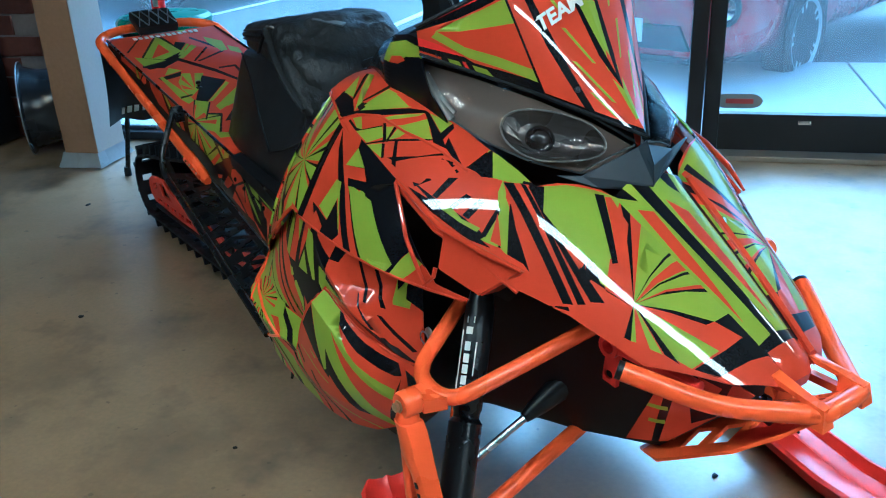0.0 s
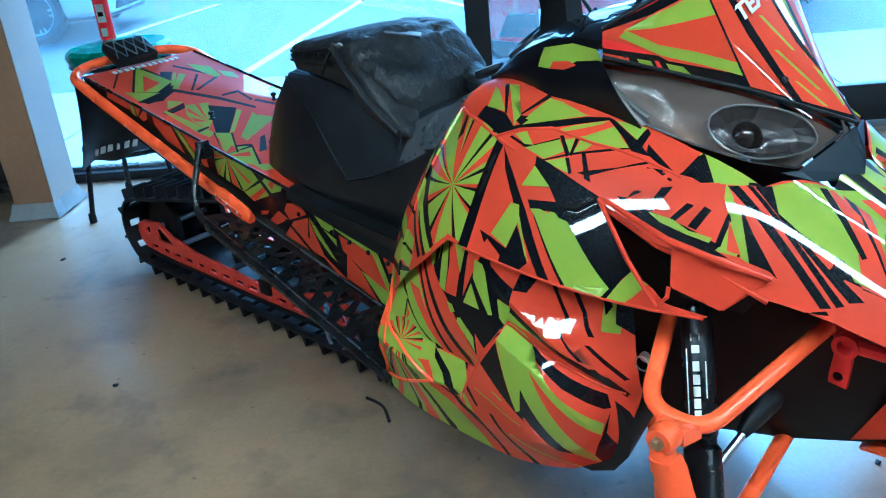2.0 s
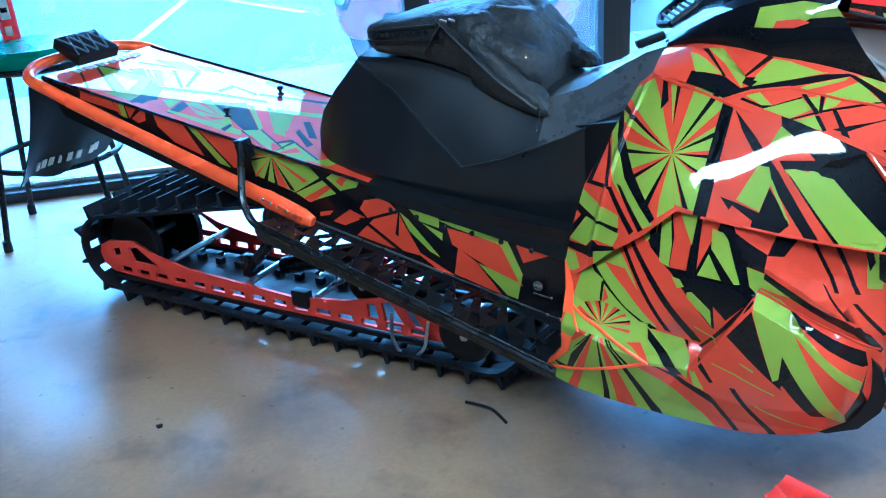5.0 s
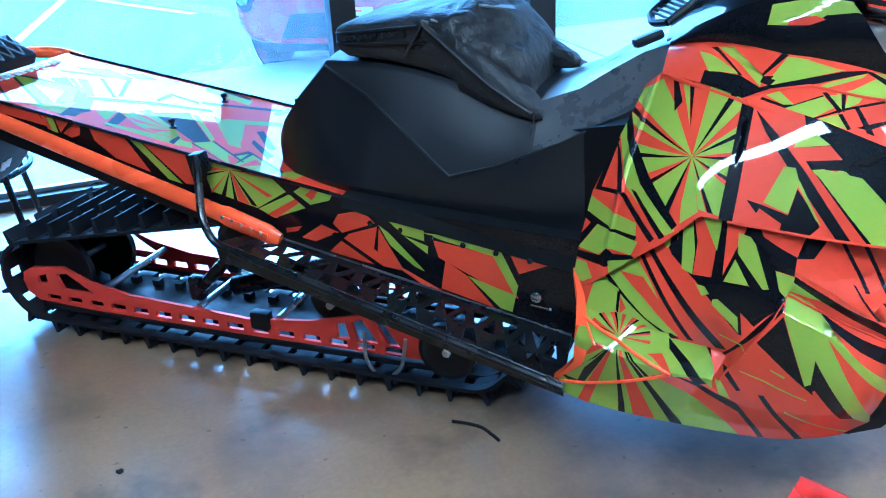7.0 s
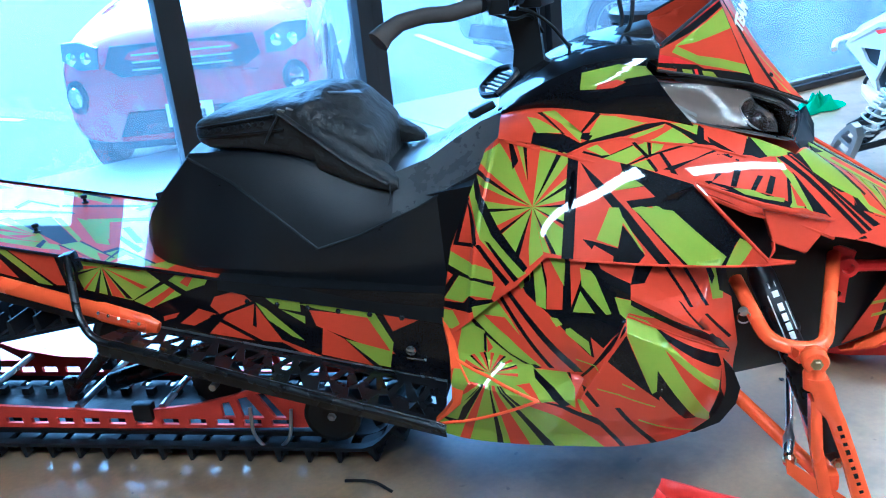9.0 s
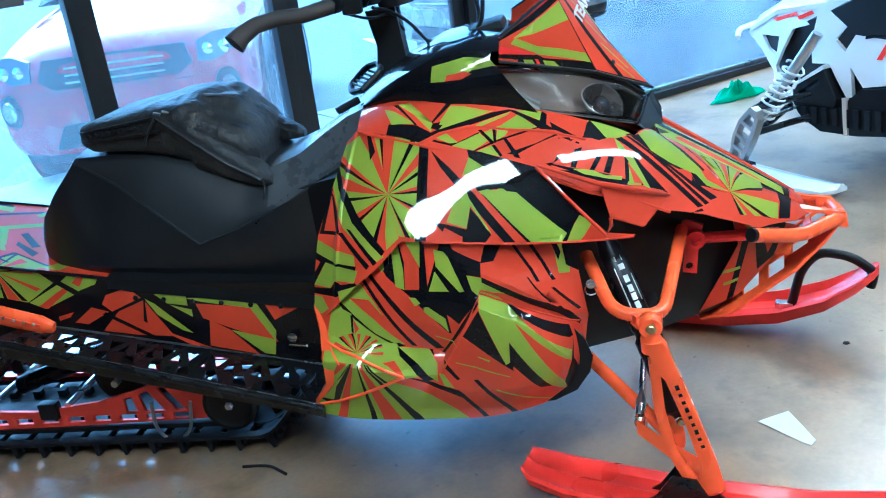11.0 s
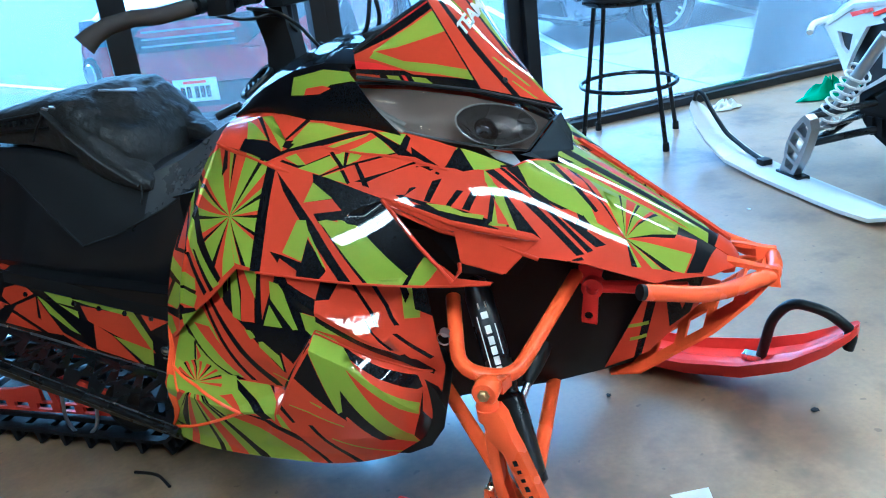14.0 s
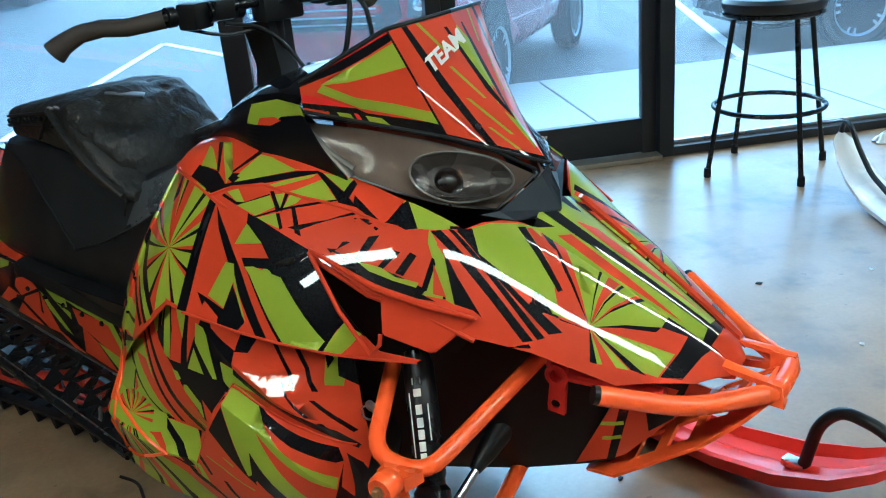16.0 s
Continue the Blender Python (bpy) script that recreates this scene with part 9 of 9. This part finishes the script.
# ---- parked cars ----
def car(m, paint, label, plate_on=True, tall=1.1, name="car"):
    """x ahead, y to its left, z up from the road; the nose is at x = 0."""
    c = thing(name, m, label, "car", "parked cars")

    def part(nm, bm, mt, parent, lab=""):
        bmesh.ops.scale(bm, vec=(1, 1, tall), verts=bm.verts[:])
        return finish(nm, bm, mt, parent, lab)

    st = [(0.0, 0.66, 0.24, 0.50, 0.56), (-0.03, 0.78, 0.20, 0.60, 0.68), (-0.12, 0.84, 0.19, 0.66, 0.76), (-0.32, 0.87, 0.19, 0.72, 0.85), (-0.60, 0.87, 0.19, 0.76, 0.91), (-1.05, 0.87, 0.20, 0.82, 0.98),
          (-1.60, 0.88, 0.20, 0.86, 0.98), (-2.60, 0.88, 0.20, 0.88, 0.98), (-3.40, 0.87, 0.21, 0.90, 1.00), (-3.90, 0.82, 0.24, 0.88, 0.98), (-4.12, 0.70, 0.32, 0.80, 0.88), (-4.16, 0.55, 0.40, 0.70, 0.76)]
    bm = bmesh.new()
    rings = []
    for x, hw, z0, zs, zt in st:
        half = [(x, hw * 0.80, z0), (x, hw * 0.96, z0 + 0.05), (x, hw, z0 + 0.18), (x, hw * 0.995, zs - 0.06), (x, hw * 0.95, zs), (x, hw * 0.80, zs + (zt - zs) * 0.55), (x, hw * 0.45, zt - 0.005), (x, 0.0, zt)]
        rings.append([(a, -b, d) for a, b, d in half] + [p for p in reversed(half[:-1])])
    loft(bm, rings)
    body = part("body", bm, paint, c)
    sub = body.modifiers.new("round", "SUBSURF")
    sub.levels = sub.render_levels = 2
    bm = bmesh.new()
    rings = []
    for x, hw, z0, zt in ((-1.02, 0.74, 0.94, 0.97), (-1.30, 0.70, 0.94, 1.16), (-1.75, 0.62, 0.94, 1.40), (-2.20, 0.60, 0.94, 1.44), (-3.0, 0.60, 0.94, 1.42), (-3.5, 0.62, 0.94, 1.26), (-3.85, 0.68, 0.94, 1.0)):
        rings.append([(x, -hw - 0.1 * (zt - z0), z0), (x, -hw, zt - 0.04), (x, -hw * 0.8, zt), (x, 0, zt + 0.015), (x, hw * 0.8, zt), (x, hw, zt - 0.04), (x, hw + 0.1 * (zt - z0), z0)])
    loft(bm, rings)
    part("windscreen", bm, CARGLASS, c, "dark car windows")
    bm = bmesh.new()
    rings = [[(x, -hw, z), (x, -hw * 0.7, z + 0.03), (x, hw * 0.7, z + 0.03), (x, hw, z), (x, hw, z - 0.03), (x, -hw, z - 0.03)] for x, hw, z in ((-1.78, 0.60, 1.41), (-2.3, 0.60, 1.455), (-3.05, 0.60, 1.43), (-3.35, 0.60, 1.36))]
    loft(bm, rings)
    part("roof", bm, paint, c)

    def front(y, z):
        """How far the rounded nose lies behind x = 0."""
        return 0.01 - 0.12 * max(0.0, (abs(y) - 0.60) / 0.24) ** 2 - 0.11 * max(0.0, (z - 0.5) / 0.25) ** 1.5

    for nm, poly, mt, lab, out in (
            ("grille", [(-0.50, 0.60), (-0.46, 0.70), (0.46, 0.70), (0.50, 0.60), (0.40, 0.55), (-0.40, 0.55)], BLACKP, "dark front grille", 0.012),
            ("lower_grille", [(-0.48, 0.25), (-0.40, 0.37), (0.40, 0.37), (0.48, 0.25)], BLACKP, "dark lower air intake", 0.012),
            ("bumper", [(-0.70, 0.40), (-0.66, 0.53), (0.66, 0.53), (0.70, 0.40)], paint, "body-coloured bumper", 0.03)):
        bm = bmesh.new()
        ccp = []
        for i, a in enumerate(poly):
            b = poly[(i + 1) % len(poly)]
            k = max(1, int(abs(a[0] - b[0]) / 0.08))
            ccp += [(a[0] + (b[0] - a[0]) * j / k, a[1] + (b[1] - a[1]) * j / k) for j in range(k)]
        plate(bm, ccp, lambda u, v, w: Vector((front(u, v) + out - w, u, v)), 0.06)
        part(nm, bm, mt, c, lab)
    for k in range(3):
        bm = bmesh.new()
        sweep(bm, [(front(y, 0.58 + 0.035 * k) + 0.02, y, 0.58 + 0.035 * k) for y in (-0.32 + 0.08 * j for j in range(9))], 0.005, 6)
        part("grille_bar", bm, GREYM, c, "chromed grille bar")
    for s in (1, -1):
        bm = bmesh.new()
        pl_ = [(0.54, 0.60), (0.54, 0.70), (0.66, 0.735), (0.80, 0.73), (0.79, 0.65), (0.66, 0.60)]
        plate(bm, pl_, lambda u, v, w: Vector((front(u, v) + 0.02 - w, u * s, v)), 0.09)
        hl = part("headlamp", bm, surface("lamp_dark", (0.12, 0.12, 0.13), 0.12, 0.3, vary=0.1), c, "clear headlamp with dark inside")
        for y in (0.61, 0.71):
            bm = bmesh.new()
            lathe(bm, [(0.001, 0.0), (0.028, 0.0), (0.033, 0.016), (0.02, 0.024), (0.001, 0.034)], Matrix.Translation((front(y, 0.65) + 0.005, y * s, 0.655)) @ Matrix.Rotation(radians(90), 4, "Y"), 20)
            part("reflector", bm, CHROME, hl)
        bm = bmesh.new()
        lathe(bm, [(0.001, 0.0), (0.085, 0.0), (0.085, 0.02), (0.062, 0.03), (0.001, 0.03)], Matrix.Translation((front(0.76 * 0.9, 0.46) + 0.0, 0.70 * s, 0.47)) @ Matrix.Rotation(radians(90 + 0), 4, "Y") @ Matrix.Rotation(radians(-25 * s), 4, "X"), 24)
        fl = part("fog_lamp", bm, BLACKP, c, "round fog lamp in dark surround")
        bm = bmesh.new()
        lathe(bm, [(0.001, 0.028), (0.055, 0.028), (0.050, 0.042), (0.001, 0.048)], Matrix.Translation((front(0.76 * 0.9, 0.46) + 0.0, 0.70 * s, 0.47)) @ Matrix.Rotation(radians(90), 4, "Y") @ Matrix.Rotation(radians(-25 * s), 4, "X"), 24)
        part("lens", bm, CHROME, fl)
        bm = bmesh.new()
        box(bm, (-1.32, 0.93 * s, 1.02), (0.10, 0.16, 0.12), bevel=0.03)
        part("wing_mirror", bm, paint, c)
        for x in (-0.78, -3.30):
            bm = bmesh.new()
            lathe(bm, [(0.001, 0), (0.345, 0), (0.345, 0.012), (0.001, 0.012)], Matrix.Translation((x, 0.877 * s, 0.31)) @ Matrix.Rotation(radians(-90 * s), 4, "X"), 40)
            part("wheel_arch", bm, BLACKP, c, "dark wheel arch")
            w = new("wheel")
            w.parent = c
            w.empty_display_size = 0.1
            road_wheel(w, Matrix.Translation((x, 0.815 * s, 0.335)) @ Matrix.Rotation(radians(-90 * s), 4, "X"), 0.335, 0.20, 5)
    bm = bmesh.new()
    box(bm, (-0.55, 0, 0.19), (0.9, 1.2, 0.06), bevel=0.02)
    part("undertray", bm, BLACKP, c, "dark undertray")
    if plate_on:
        bm = bmesh.new()
        box(bm, (0.035, 0.0, 0.34), (0.008, 0.305, 0.152 / tall), bevel=0.003)
        np_ = part("number_plate", bm, WHITEP, c, "white number plate with plain dark bars")
        for y, z, w, h in ((0.085, 0.33, 0.03, 0.06), (0.045, 0.33, 0.03, 0.06), (0.005, 0.33, 0.03, 0.06), (-0.05, 0.33, 0.03, 0.06), (-0.09, 0.33, 0.03, 0.06), (0.0, 0.382, 0.16, 0.014)):
            bm = bmesh.new()
            box(bm, (0.0395, y, z), (0.002, w, h))
            part("plate_bar", bm, BLACKV if z < 0.36 else REDPL, np_)
    return c


car(RM @ pose(-0.16, 4.50, -0.16, 0, 0, -119.1), CARRED, "glossy red car parked outside facing the shop window", True, 1.27)
car(RM @ pose(3.36, 6.22, -0.16, 0, 0, 180), CARGREY, "silver car with alloy wheels parked in the car park", False)
car(RM @ pose(-5.0, 9.1, -0.16, 0, 0, 0), WHITEP, "white car with alloy wheels parked in the car park", False)


# ---- the second snowmobile, standing nose to the window ----
h2 = math.degrees(math.atan2(0.814, -0.581))
sled2 = thing("snowmobile", pose(0.49, 2.07, 0, 0, 0, h2), "white and black snowmobile with red marks, nose to the window", "snowmobile")
W2 = surface("white_bodywork", (0.82, 0.82, 0.81), 0.22, vary=0.05, grain=200, coat=0.5)
MID = -0.50


def side_plates(name, poly, y, depth, material, label="", slope=0.0, holes=()):
    for s in (1, -1):
        bm = bmesh.new()
        plate(bm, poly, lambda u, v, w: Vector((u, MID + s * (y - MID - slope * max(0.0, v - 0.45) - 0.25 * max(0.0, u + 0.05) - w), v)), depth, holes)
        part(name, bm, material, sled2, label)


def ski2(y0):
    bm = bmesh.new()
    rings = []
    for x, hw, z in ((-0.60, 0.030, 0.030), (-0.55, 0.066, 0.016), (-0.40, 0.078, 0.010), (-0.25, 0.080, 0.008), (0.10, 0.082, 0.008), (0.35, 0.080, 0.018), (0.52, 0.072, 0.065), (0.64, 0.060, 0.125), (0.72, 0.040, 0.175), (0.745, 0.018, 0.195)):
        rings.append([(x, y0 - hw, z + 0.016), (x, y0 - hw, z), (x, y0 + hw, z), (x, y0 + hw, z + 0.016), (x, y0 + hw * 0.7, z + 0.020), (x, y0 + hw * 0.25, z + 0.034), (x, y0 - hw * 0.25, z + 0.034), (x, y0 - hw * 0.7, z + 0.020)])
    loft(bm, rings)
    sk = part("ski", bm, W2, sled2, "white plastic ski, scuffed")
    bm = bmesh.new()
    tube(bm, [(0.735, y0, 0.16), (0.740, y0, 0.235), (0.705, y0, 0.275), (0.655, y0, 0.262), (0.575, y0, 0.19), (0.46, y0, 0.115), (0.30, y0, 0.075), (0.165, y0, 0.052)], 0.0105, 0.04, 10)
    part("ski_loop", bm, BLACKP, sk, "black ski loop")
    bm = bmesh.new()
    box(bm, (0.165, y0, 0.05), (0.05, 0.05, 0.035), bevel=0.006)
    part("loop_mount", bm, BLACKP, sk)
    bm = bmesh.new()
    sp = [(0.050, 0.045), (-0.045, 0.045), (-0.098, 0.135), (-0.128, 0.20), (-0.150, 0.262), (-0.138, 0.300), (-0.108, 0.315), (-0.080, 0.295), (-0.030, 0.245), (0.008, 0.17), (0.022, 0.10)]
    holes = [[(0.012, 0.075), (-0.032, 0.065), (-0.048, 0.092), (0.004, 0.115)], [(0.0, 0.130), (-0.056, 0.107), (-0.074, 0.140), (-0.012, 0.175)], [(-0.018, 0.190), (-0.082, 0.155), (-0.108, 0.205), (-0.046, 0.235)], [(-0.060, 0.248), (-0.114, 0.218), (-0.128, 0.262), (-0.100, 0.285)]]
    plate(bm, sp, lambda u, v, w: Vector((u, y0 - 0.03 + w, v)), 0.04, holes)
    part("spindle", bm, GREYM, sled2, "cast grey aluminium spindle")
    bm = bmesh.new()
    box(bm, (-0.015, y0 - 0.01, 0.038), (0.15, 0.06, 0.026), bevel=0.006)
    part("ski_saddle", bm, BLACKM, sled2)


ski2(0.0)
ski2(-1.0)
for s in (1, -1):
    def P(x, y, z):
        return (x, MID + s * (y - MID), z)
    for nm, pts, r, mt in (("upper_arm", (P(-0.06, -0.03, 0.285), P(-0.10, -0.18, 0.345), P(-0.05, -0.32, 0.37)), 0.013, BLACKM), ("upper_arm", (P(-0.06, -0.03, 0.285), P(-0.19, -0.18, 0.335), P(-0.26, -0.32, 0.36)), 0.013, BLACKM),
                           ("lower_arm", (P(-0.10, -0.03, 0.19), P(-0.18, -0.18, 0.225), P(-0.26, -0.32, 0.25)), 0.015, BLACKM), ("lower_arm", (P(-0.10, -0.03, 0.19), P(-0.06, -0.18, 0.22), P(-0.02, -0.32, 0.25)), 0.015, BLACKM),
                           ("tie_rod", (P(-0.09, -0.03, 0.235), P(-0.16, -0.30, 0.29)), 0.009, STEEL)):
        bm = bmesh.new()
        sweep(bm, rounded(pts, 0.05), r, 10)
        part(nm, bm, mt, sled2)
    a, b = Vector(P(-0.06, -0.10, 0.235)), Vector(P(-0.285, -0.19, 0.615))
    d = b - a
    bm = bmesh.new()
    sweep(bm, [a, a + d * 0.45, a + d * 0.451, b], [0.014, 0.014, 0.024, 0.024], 14)
    sh = part("shock_absorber", bm, GREYM, sled2, "grey shock absorber body")
    bm = bmesh.new()
    side = d.normalized().orthogonal()
    up = d.normalized().cross(side)
    sweep(bm, [a + d * (0.04 + 0.60 * k / 90) + (side * math.cos(k * 0.56) + up * math.sin(k * 0.56)) * 0.033 for k in range(91)], 0.0055, 6)
    part("spring", bm, WHITEP, sh, "white coil spring")

bm = bmesh.new()
rings = []
for x, hw, z0, z1 in ((0.20, 0.10, 0.42, 0.60), (0.05, 0.15, 0.33, 0.64), (-0.15, 0.19, 0.25, 0.70), (-0.40, 0.22, 0.20, 0.80), (-0.70, 0.22, 0.22, 0.84), (-1.05, 0.20, 0.27, 0.82)):
    rings.append([(x, MID - hw, z0 + 0.05), (x, MID - hw * 0.7, z0), (x, MID + hw * 0.7, z0), (x, MID + hw, z0 + 0.05), (x, MID + hw, z1 - 0.05), (x, MID + hw * 0.6, z1), (x, MID - hw * 0.6, z1), (x, MID - hw, z1 - 0.05)])
loft(bm, rings)
part("chassis", bm, BLACKP, sled2, "black chassis and inner bodywork")
side_plates("nose_panel", [(0.32, 0.555), (0.30, 0.585), (0.19, 0.648), (0.07, 0.69), (-0.19, 0.71), (-0.19, 0.655), (-0.17, 0.635), (-0.03, 0.600), (0.02, 0.50), (0.05, 0.43), (0.028, 0.385), (0.06, 0.40), (0.18, 0.49)], -0.27, 0.02, W2, "white nose panel", 0.25, [[(0.20, 0.555), (0.06, 0.56), (0.055, 0.48), (0.13, 0.50)]])
side_plates("nose_mesh", [(0.22, 0.565), (0.05, 0.57), (0.045, 0.46), (0.13, 0.48)], -0.288, 0.01, BLACKP, "dark nose opening", 0.25)
side_plates("side_panel", [(-0.19, 0.71), (-0.175, 0.56), (-0.20, 0.47), (-0.29, 0.475), (-0.345, 0.40), (-0.39, 0.34), (-0.42, 0.345), (-0.40, 0.47), (-0.47, 0.392), (-0.66, 0.425), (-1.05, 0.50), (-1.10, 0.72), (-0.90, 0.84), (-0.50, 0.84)], -0.25, 0.02, W2, "white angular side panel", 0.2, [[(-0.30, 0.575), (-0.36, 0.64), (-0.40, 0.60), (-0.36, 0.53)]])
side_plates("side_inset", [(-0.28, 0.56), (-0.35, 0.66), (-0.42, 0.60), (-0.37, 0.51)], -0.268, 0.01, CARGREY, "grey-blue inset", 0.2)
side_plates("lower_panel", [(-0.122, 0.300), (-0.122, 0.362), (-0.284, 0.462), (-0.36, 0.335), (-0.35, 0.300)], -0.225, 0.05, BLACKP, "black lower side block", 0.0, [[(-0.15, 0.345), (-0.26, 0.415), (-0.275, 0.395), (-0.165, 0.33)]])
side_plates("panel_edge", [(-0.118, 0.360), (-0.122, 0.375), (-0.286, 0.476), (-0.290, 0.458)], -0.222, 0.05, W2, "white edge strip")
side_plates("belly_pan", [(-0.115, 0.298), (-0.145, 0.250), (-0.18, 0.222), (-0.273, 0.181), (-0.467, 0.188), (-0.67, 0.218), (-1.05, 0.28), (-1.05, 0.49), (-0.66, 0.418), (-0.47, 0.385), (-0.37, 0.298)], -0.232, 0.05, FLAPR, "ribbed black belly pan")
for k in range(9):
    side_plates("rib", [(-0.17 - 0.055 * k, 0.282 + 0.004 * k), (-0.18 - 0.055 * k, 0.215 + 0.002 * k), (-0.205 - 0.055 * k, 0.212 + 0.002 * k), (-0.20 - 0.055 * k, 0.282 + 0.004 * k)], -0.222, 0.02, BLACKP)
side_plates("belly_strip", [(-0.392, 0.345), (-0.408, 0.185), (-0.425, 0.185), (-0.412, 0.345)], -0.219, 0.02, surface("cream_strip", (0.60, 0.52, 0.42), 0.35, vary=0.1), "cream strip on the belly pan")
for poly, mt in (([(-0.52, 0.51), (-0.55, 0.575), (-0.575, 0.575), (-0.545, 0.51)], REDPL), ([(-0.57, 0.53), (-0.585, 0.575), (-0.70, 0.59), (-0.69, 0.57), (-0.61, 0.56), (-0.60, 0.53)], REDPL), ([(-0.45, 0.585), (-0.60, 0.615), (-0.60, 0.628), (-0.45, 0.598)], BLACKV), ([(-0.46, 0.61), (-0.66, 0.645), (-0.66, 0.655), (-0.46, 0.62)], BLACKV), ([(-0.62, 0.605), (-0.75, 0.635), (-0.75, 0.65), (-0.62, 0.62)], BLACKV), ([(0.13, 0.635), (-0.03, 0.672), (-0.05, 0.662), (0.10, 0.622)], REDPL), ([(-0.05, 0.655), (-0.12, 0.682), (-0.14, 0.67), (-0.06, 0.642)], REDPL)):
    side_plates("decal", poly, -0.249 if poly[0][0] < -0.2 else -0.2695, 0.004, mt, "", 0.2 if poly[0][0] < -0.2 else 0.25)
bm = bmesh.new()
tube(bm, [(0.30, MID - 0.20, 0.545), (0.335, MID - 0.16, 0.575), (0.36, MID, 0.585), (0.335, MID + 0.16, 0.575), (0.30, MID + 0.20, 0.545)], 0.014, 0.05, 10)
part("front_bumper", bm, W2, sled2, "white tubular front bumper")
bm = bmesh.new()
rings = [[(x, MID - hw, z), (x, MID - hw * 0.5, z + 0.05), (x, MID, z + 0.065), (x, MID + hw * 0.5, z + 0.05), (x, MID + hw, z), (x, MID + hw, z - 0.02), (x, MID - hw, z - 0.02)] for x, hw, z in ((0.29, 0.12, 0.585), (0.10, 0.15, 0.675), (-0.19, 0.18, 0.72), (-0.50, 0.17, 0.85), (-0.75, 0.15, 0.93))]
loft(bm, rings)
part("hood", bm, W2, sled2, "white hood")


# ---- loose things on the floor ----
def rumpled(name, cx, cy, rx, ry, h, material, label, category, seed, turn=0.0):
    rng = random.Random(seed)
    bm = bmesh.new()
    n, rings = 30, 9
    ph = [rng.uniform(0, 6.28) for _ in range(6)]
    vs = []
    for j in range(rings + 1):
        f = j / rings
        row = []
        for k in range(n):
            a = 2 * math.pi * k / n
            wob = 1 + 0.16 * math.sin(3 * a + ph[0]) + 0.10 * math.sin(7 * a + ph[1])
            z = h * (1 - f ** 2.2) * (0.62 + 0.30 * math.sin(5 * a + ph[2] + 4 * f) + 0.22 * math.sin(9 * f + 3 * a + ph[3])) + rng.uniform(0, 0.006) + 0.002
            row.append(bm.verts.new((rx * f * wob * math.cos(a), ry * f * wob * math.sin(a), max(0.002, z))))
        vs.append(row)
    for a, b in zip(vs[1:], vs[2:]):
        for k in range(n):
            bm.faces.new((a[k], b[k], b[(k + 1) % n], a[(k + 1) % n]))
    for v in vs[0]:
        bm.verts.remove(v)
    bm.faces.new(vs[1])
    bmesh.ops.triangulate(bm, faces=[f for f in bm.faces if len(f.verts) > 4])
    bmesh.ops.solidify(bm, geom=bm.faces[:], thickness=0.002)
    ob = finish(name, bm, material)
    ob.matrix_world = pose(cx, cy, 0, 0, 0, turn)
    return tagged(ob, label, category)


rumpled("cloth", 0.70, 3.62, 0.20, 0.09, 0.10, GREENF, "crumpled green cloth lying under the window", "cloth", 5, 42.8)
rumpled("rag", 0.16, 3.36, 0.085, 0.05, 0.05, PAPER, "crumpled white paper rag on the floor", "rag", 8, 30)
bm = bmesh.new()
plate(bm, [(0.262, -0.058), (0.300, -0.040), (0.340, -0.024), (0.362, -0.085), (0.380, -0.142), (0.366, -0.163), (0.347, -0.148), (0.318, -0.118), (0.290, -0.088)], lambda u, v, w: Vector((u, v, 0.002 + 0.012 * (u - 0.26) / 0.12 * max(0, v + 0.12) / 0.1 + w)), 0.001)
tagged(finish("paper_scrap", bm, PAPER), "torn white paper scrap lying on the floor", "paper")
bm = bmesh.new()
sweep(bm, rounded([(-1.04, -0.24, 0.006), (-1.00, -0.233, 0.004), (-0.96, -0.243, 0.010), (-0.91, -0.27, 0.004)], 0.04), 0.004, 8)
tagged(finish("wire", bm, RUBBER), "short bent black wire lying on the floor", "wire")
rng = random.Random(12)
for x, y, r in ((-1.68, -0.66, 0.010), (0.06, 0.32, 0.008), (0.56, 0.34, 0.010), (-2.78, -0.38, 0.012), (0.30, 0.62, 0.008), (0.75, 0.55, 0.008), (-0.70, -0.52, 0.006), (0.42, 1.20, 0.008), (0.05, 1.5, 0.010), (0.35, 1.75, 0.008)):
    bm = bmesh.new()
    bmesh.ops.create_icosphere(bm, subdivisions=1, radius=r)
    for v in bm.verts:
        v.co = Vector((v.co.x * rng.uniform(0.7, 1.6), v.co.y * rng.uniform(0.7, 1.3), max(0.0, v.co.z * 0.35 + 0.002)))
    ob = finish("debris", bm, RUBBER if rng.random() < 0.6 else PAPER, None, "", False)
    ob.matrix_world = pose(x, y, 0.001, 0, 0, rng.uniform(0, 360))
    tagged(ob, "small crumb of dirt on the concrete", "debris", "floor debris")
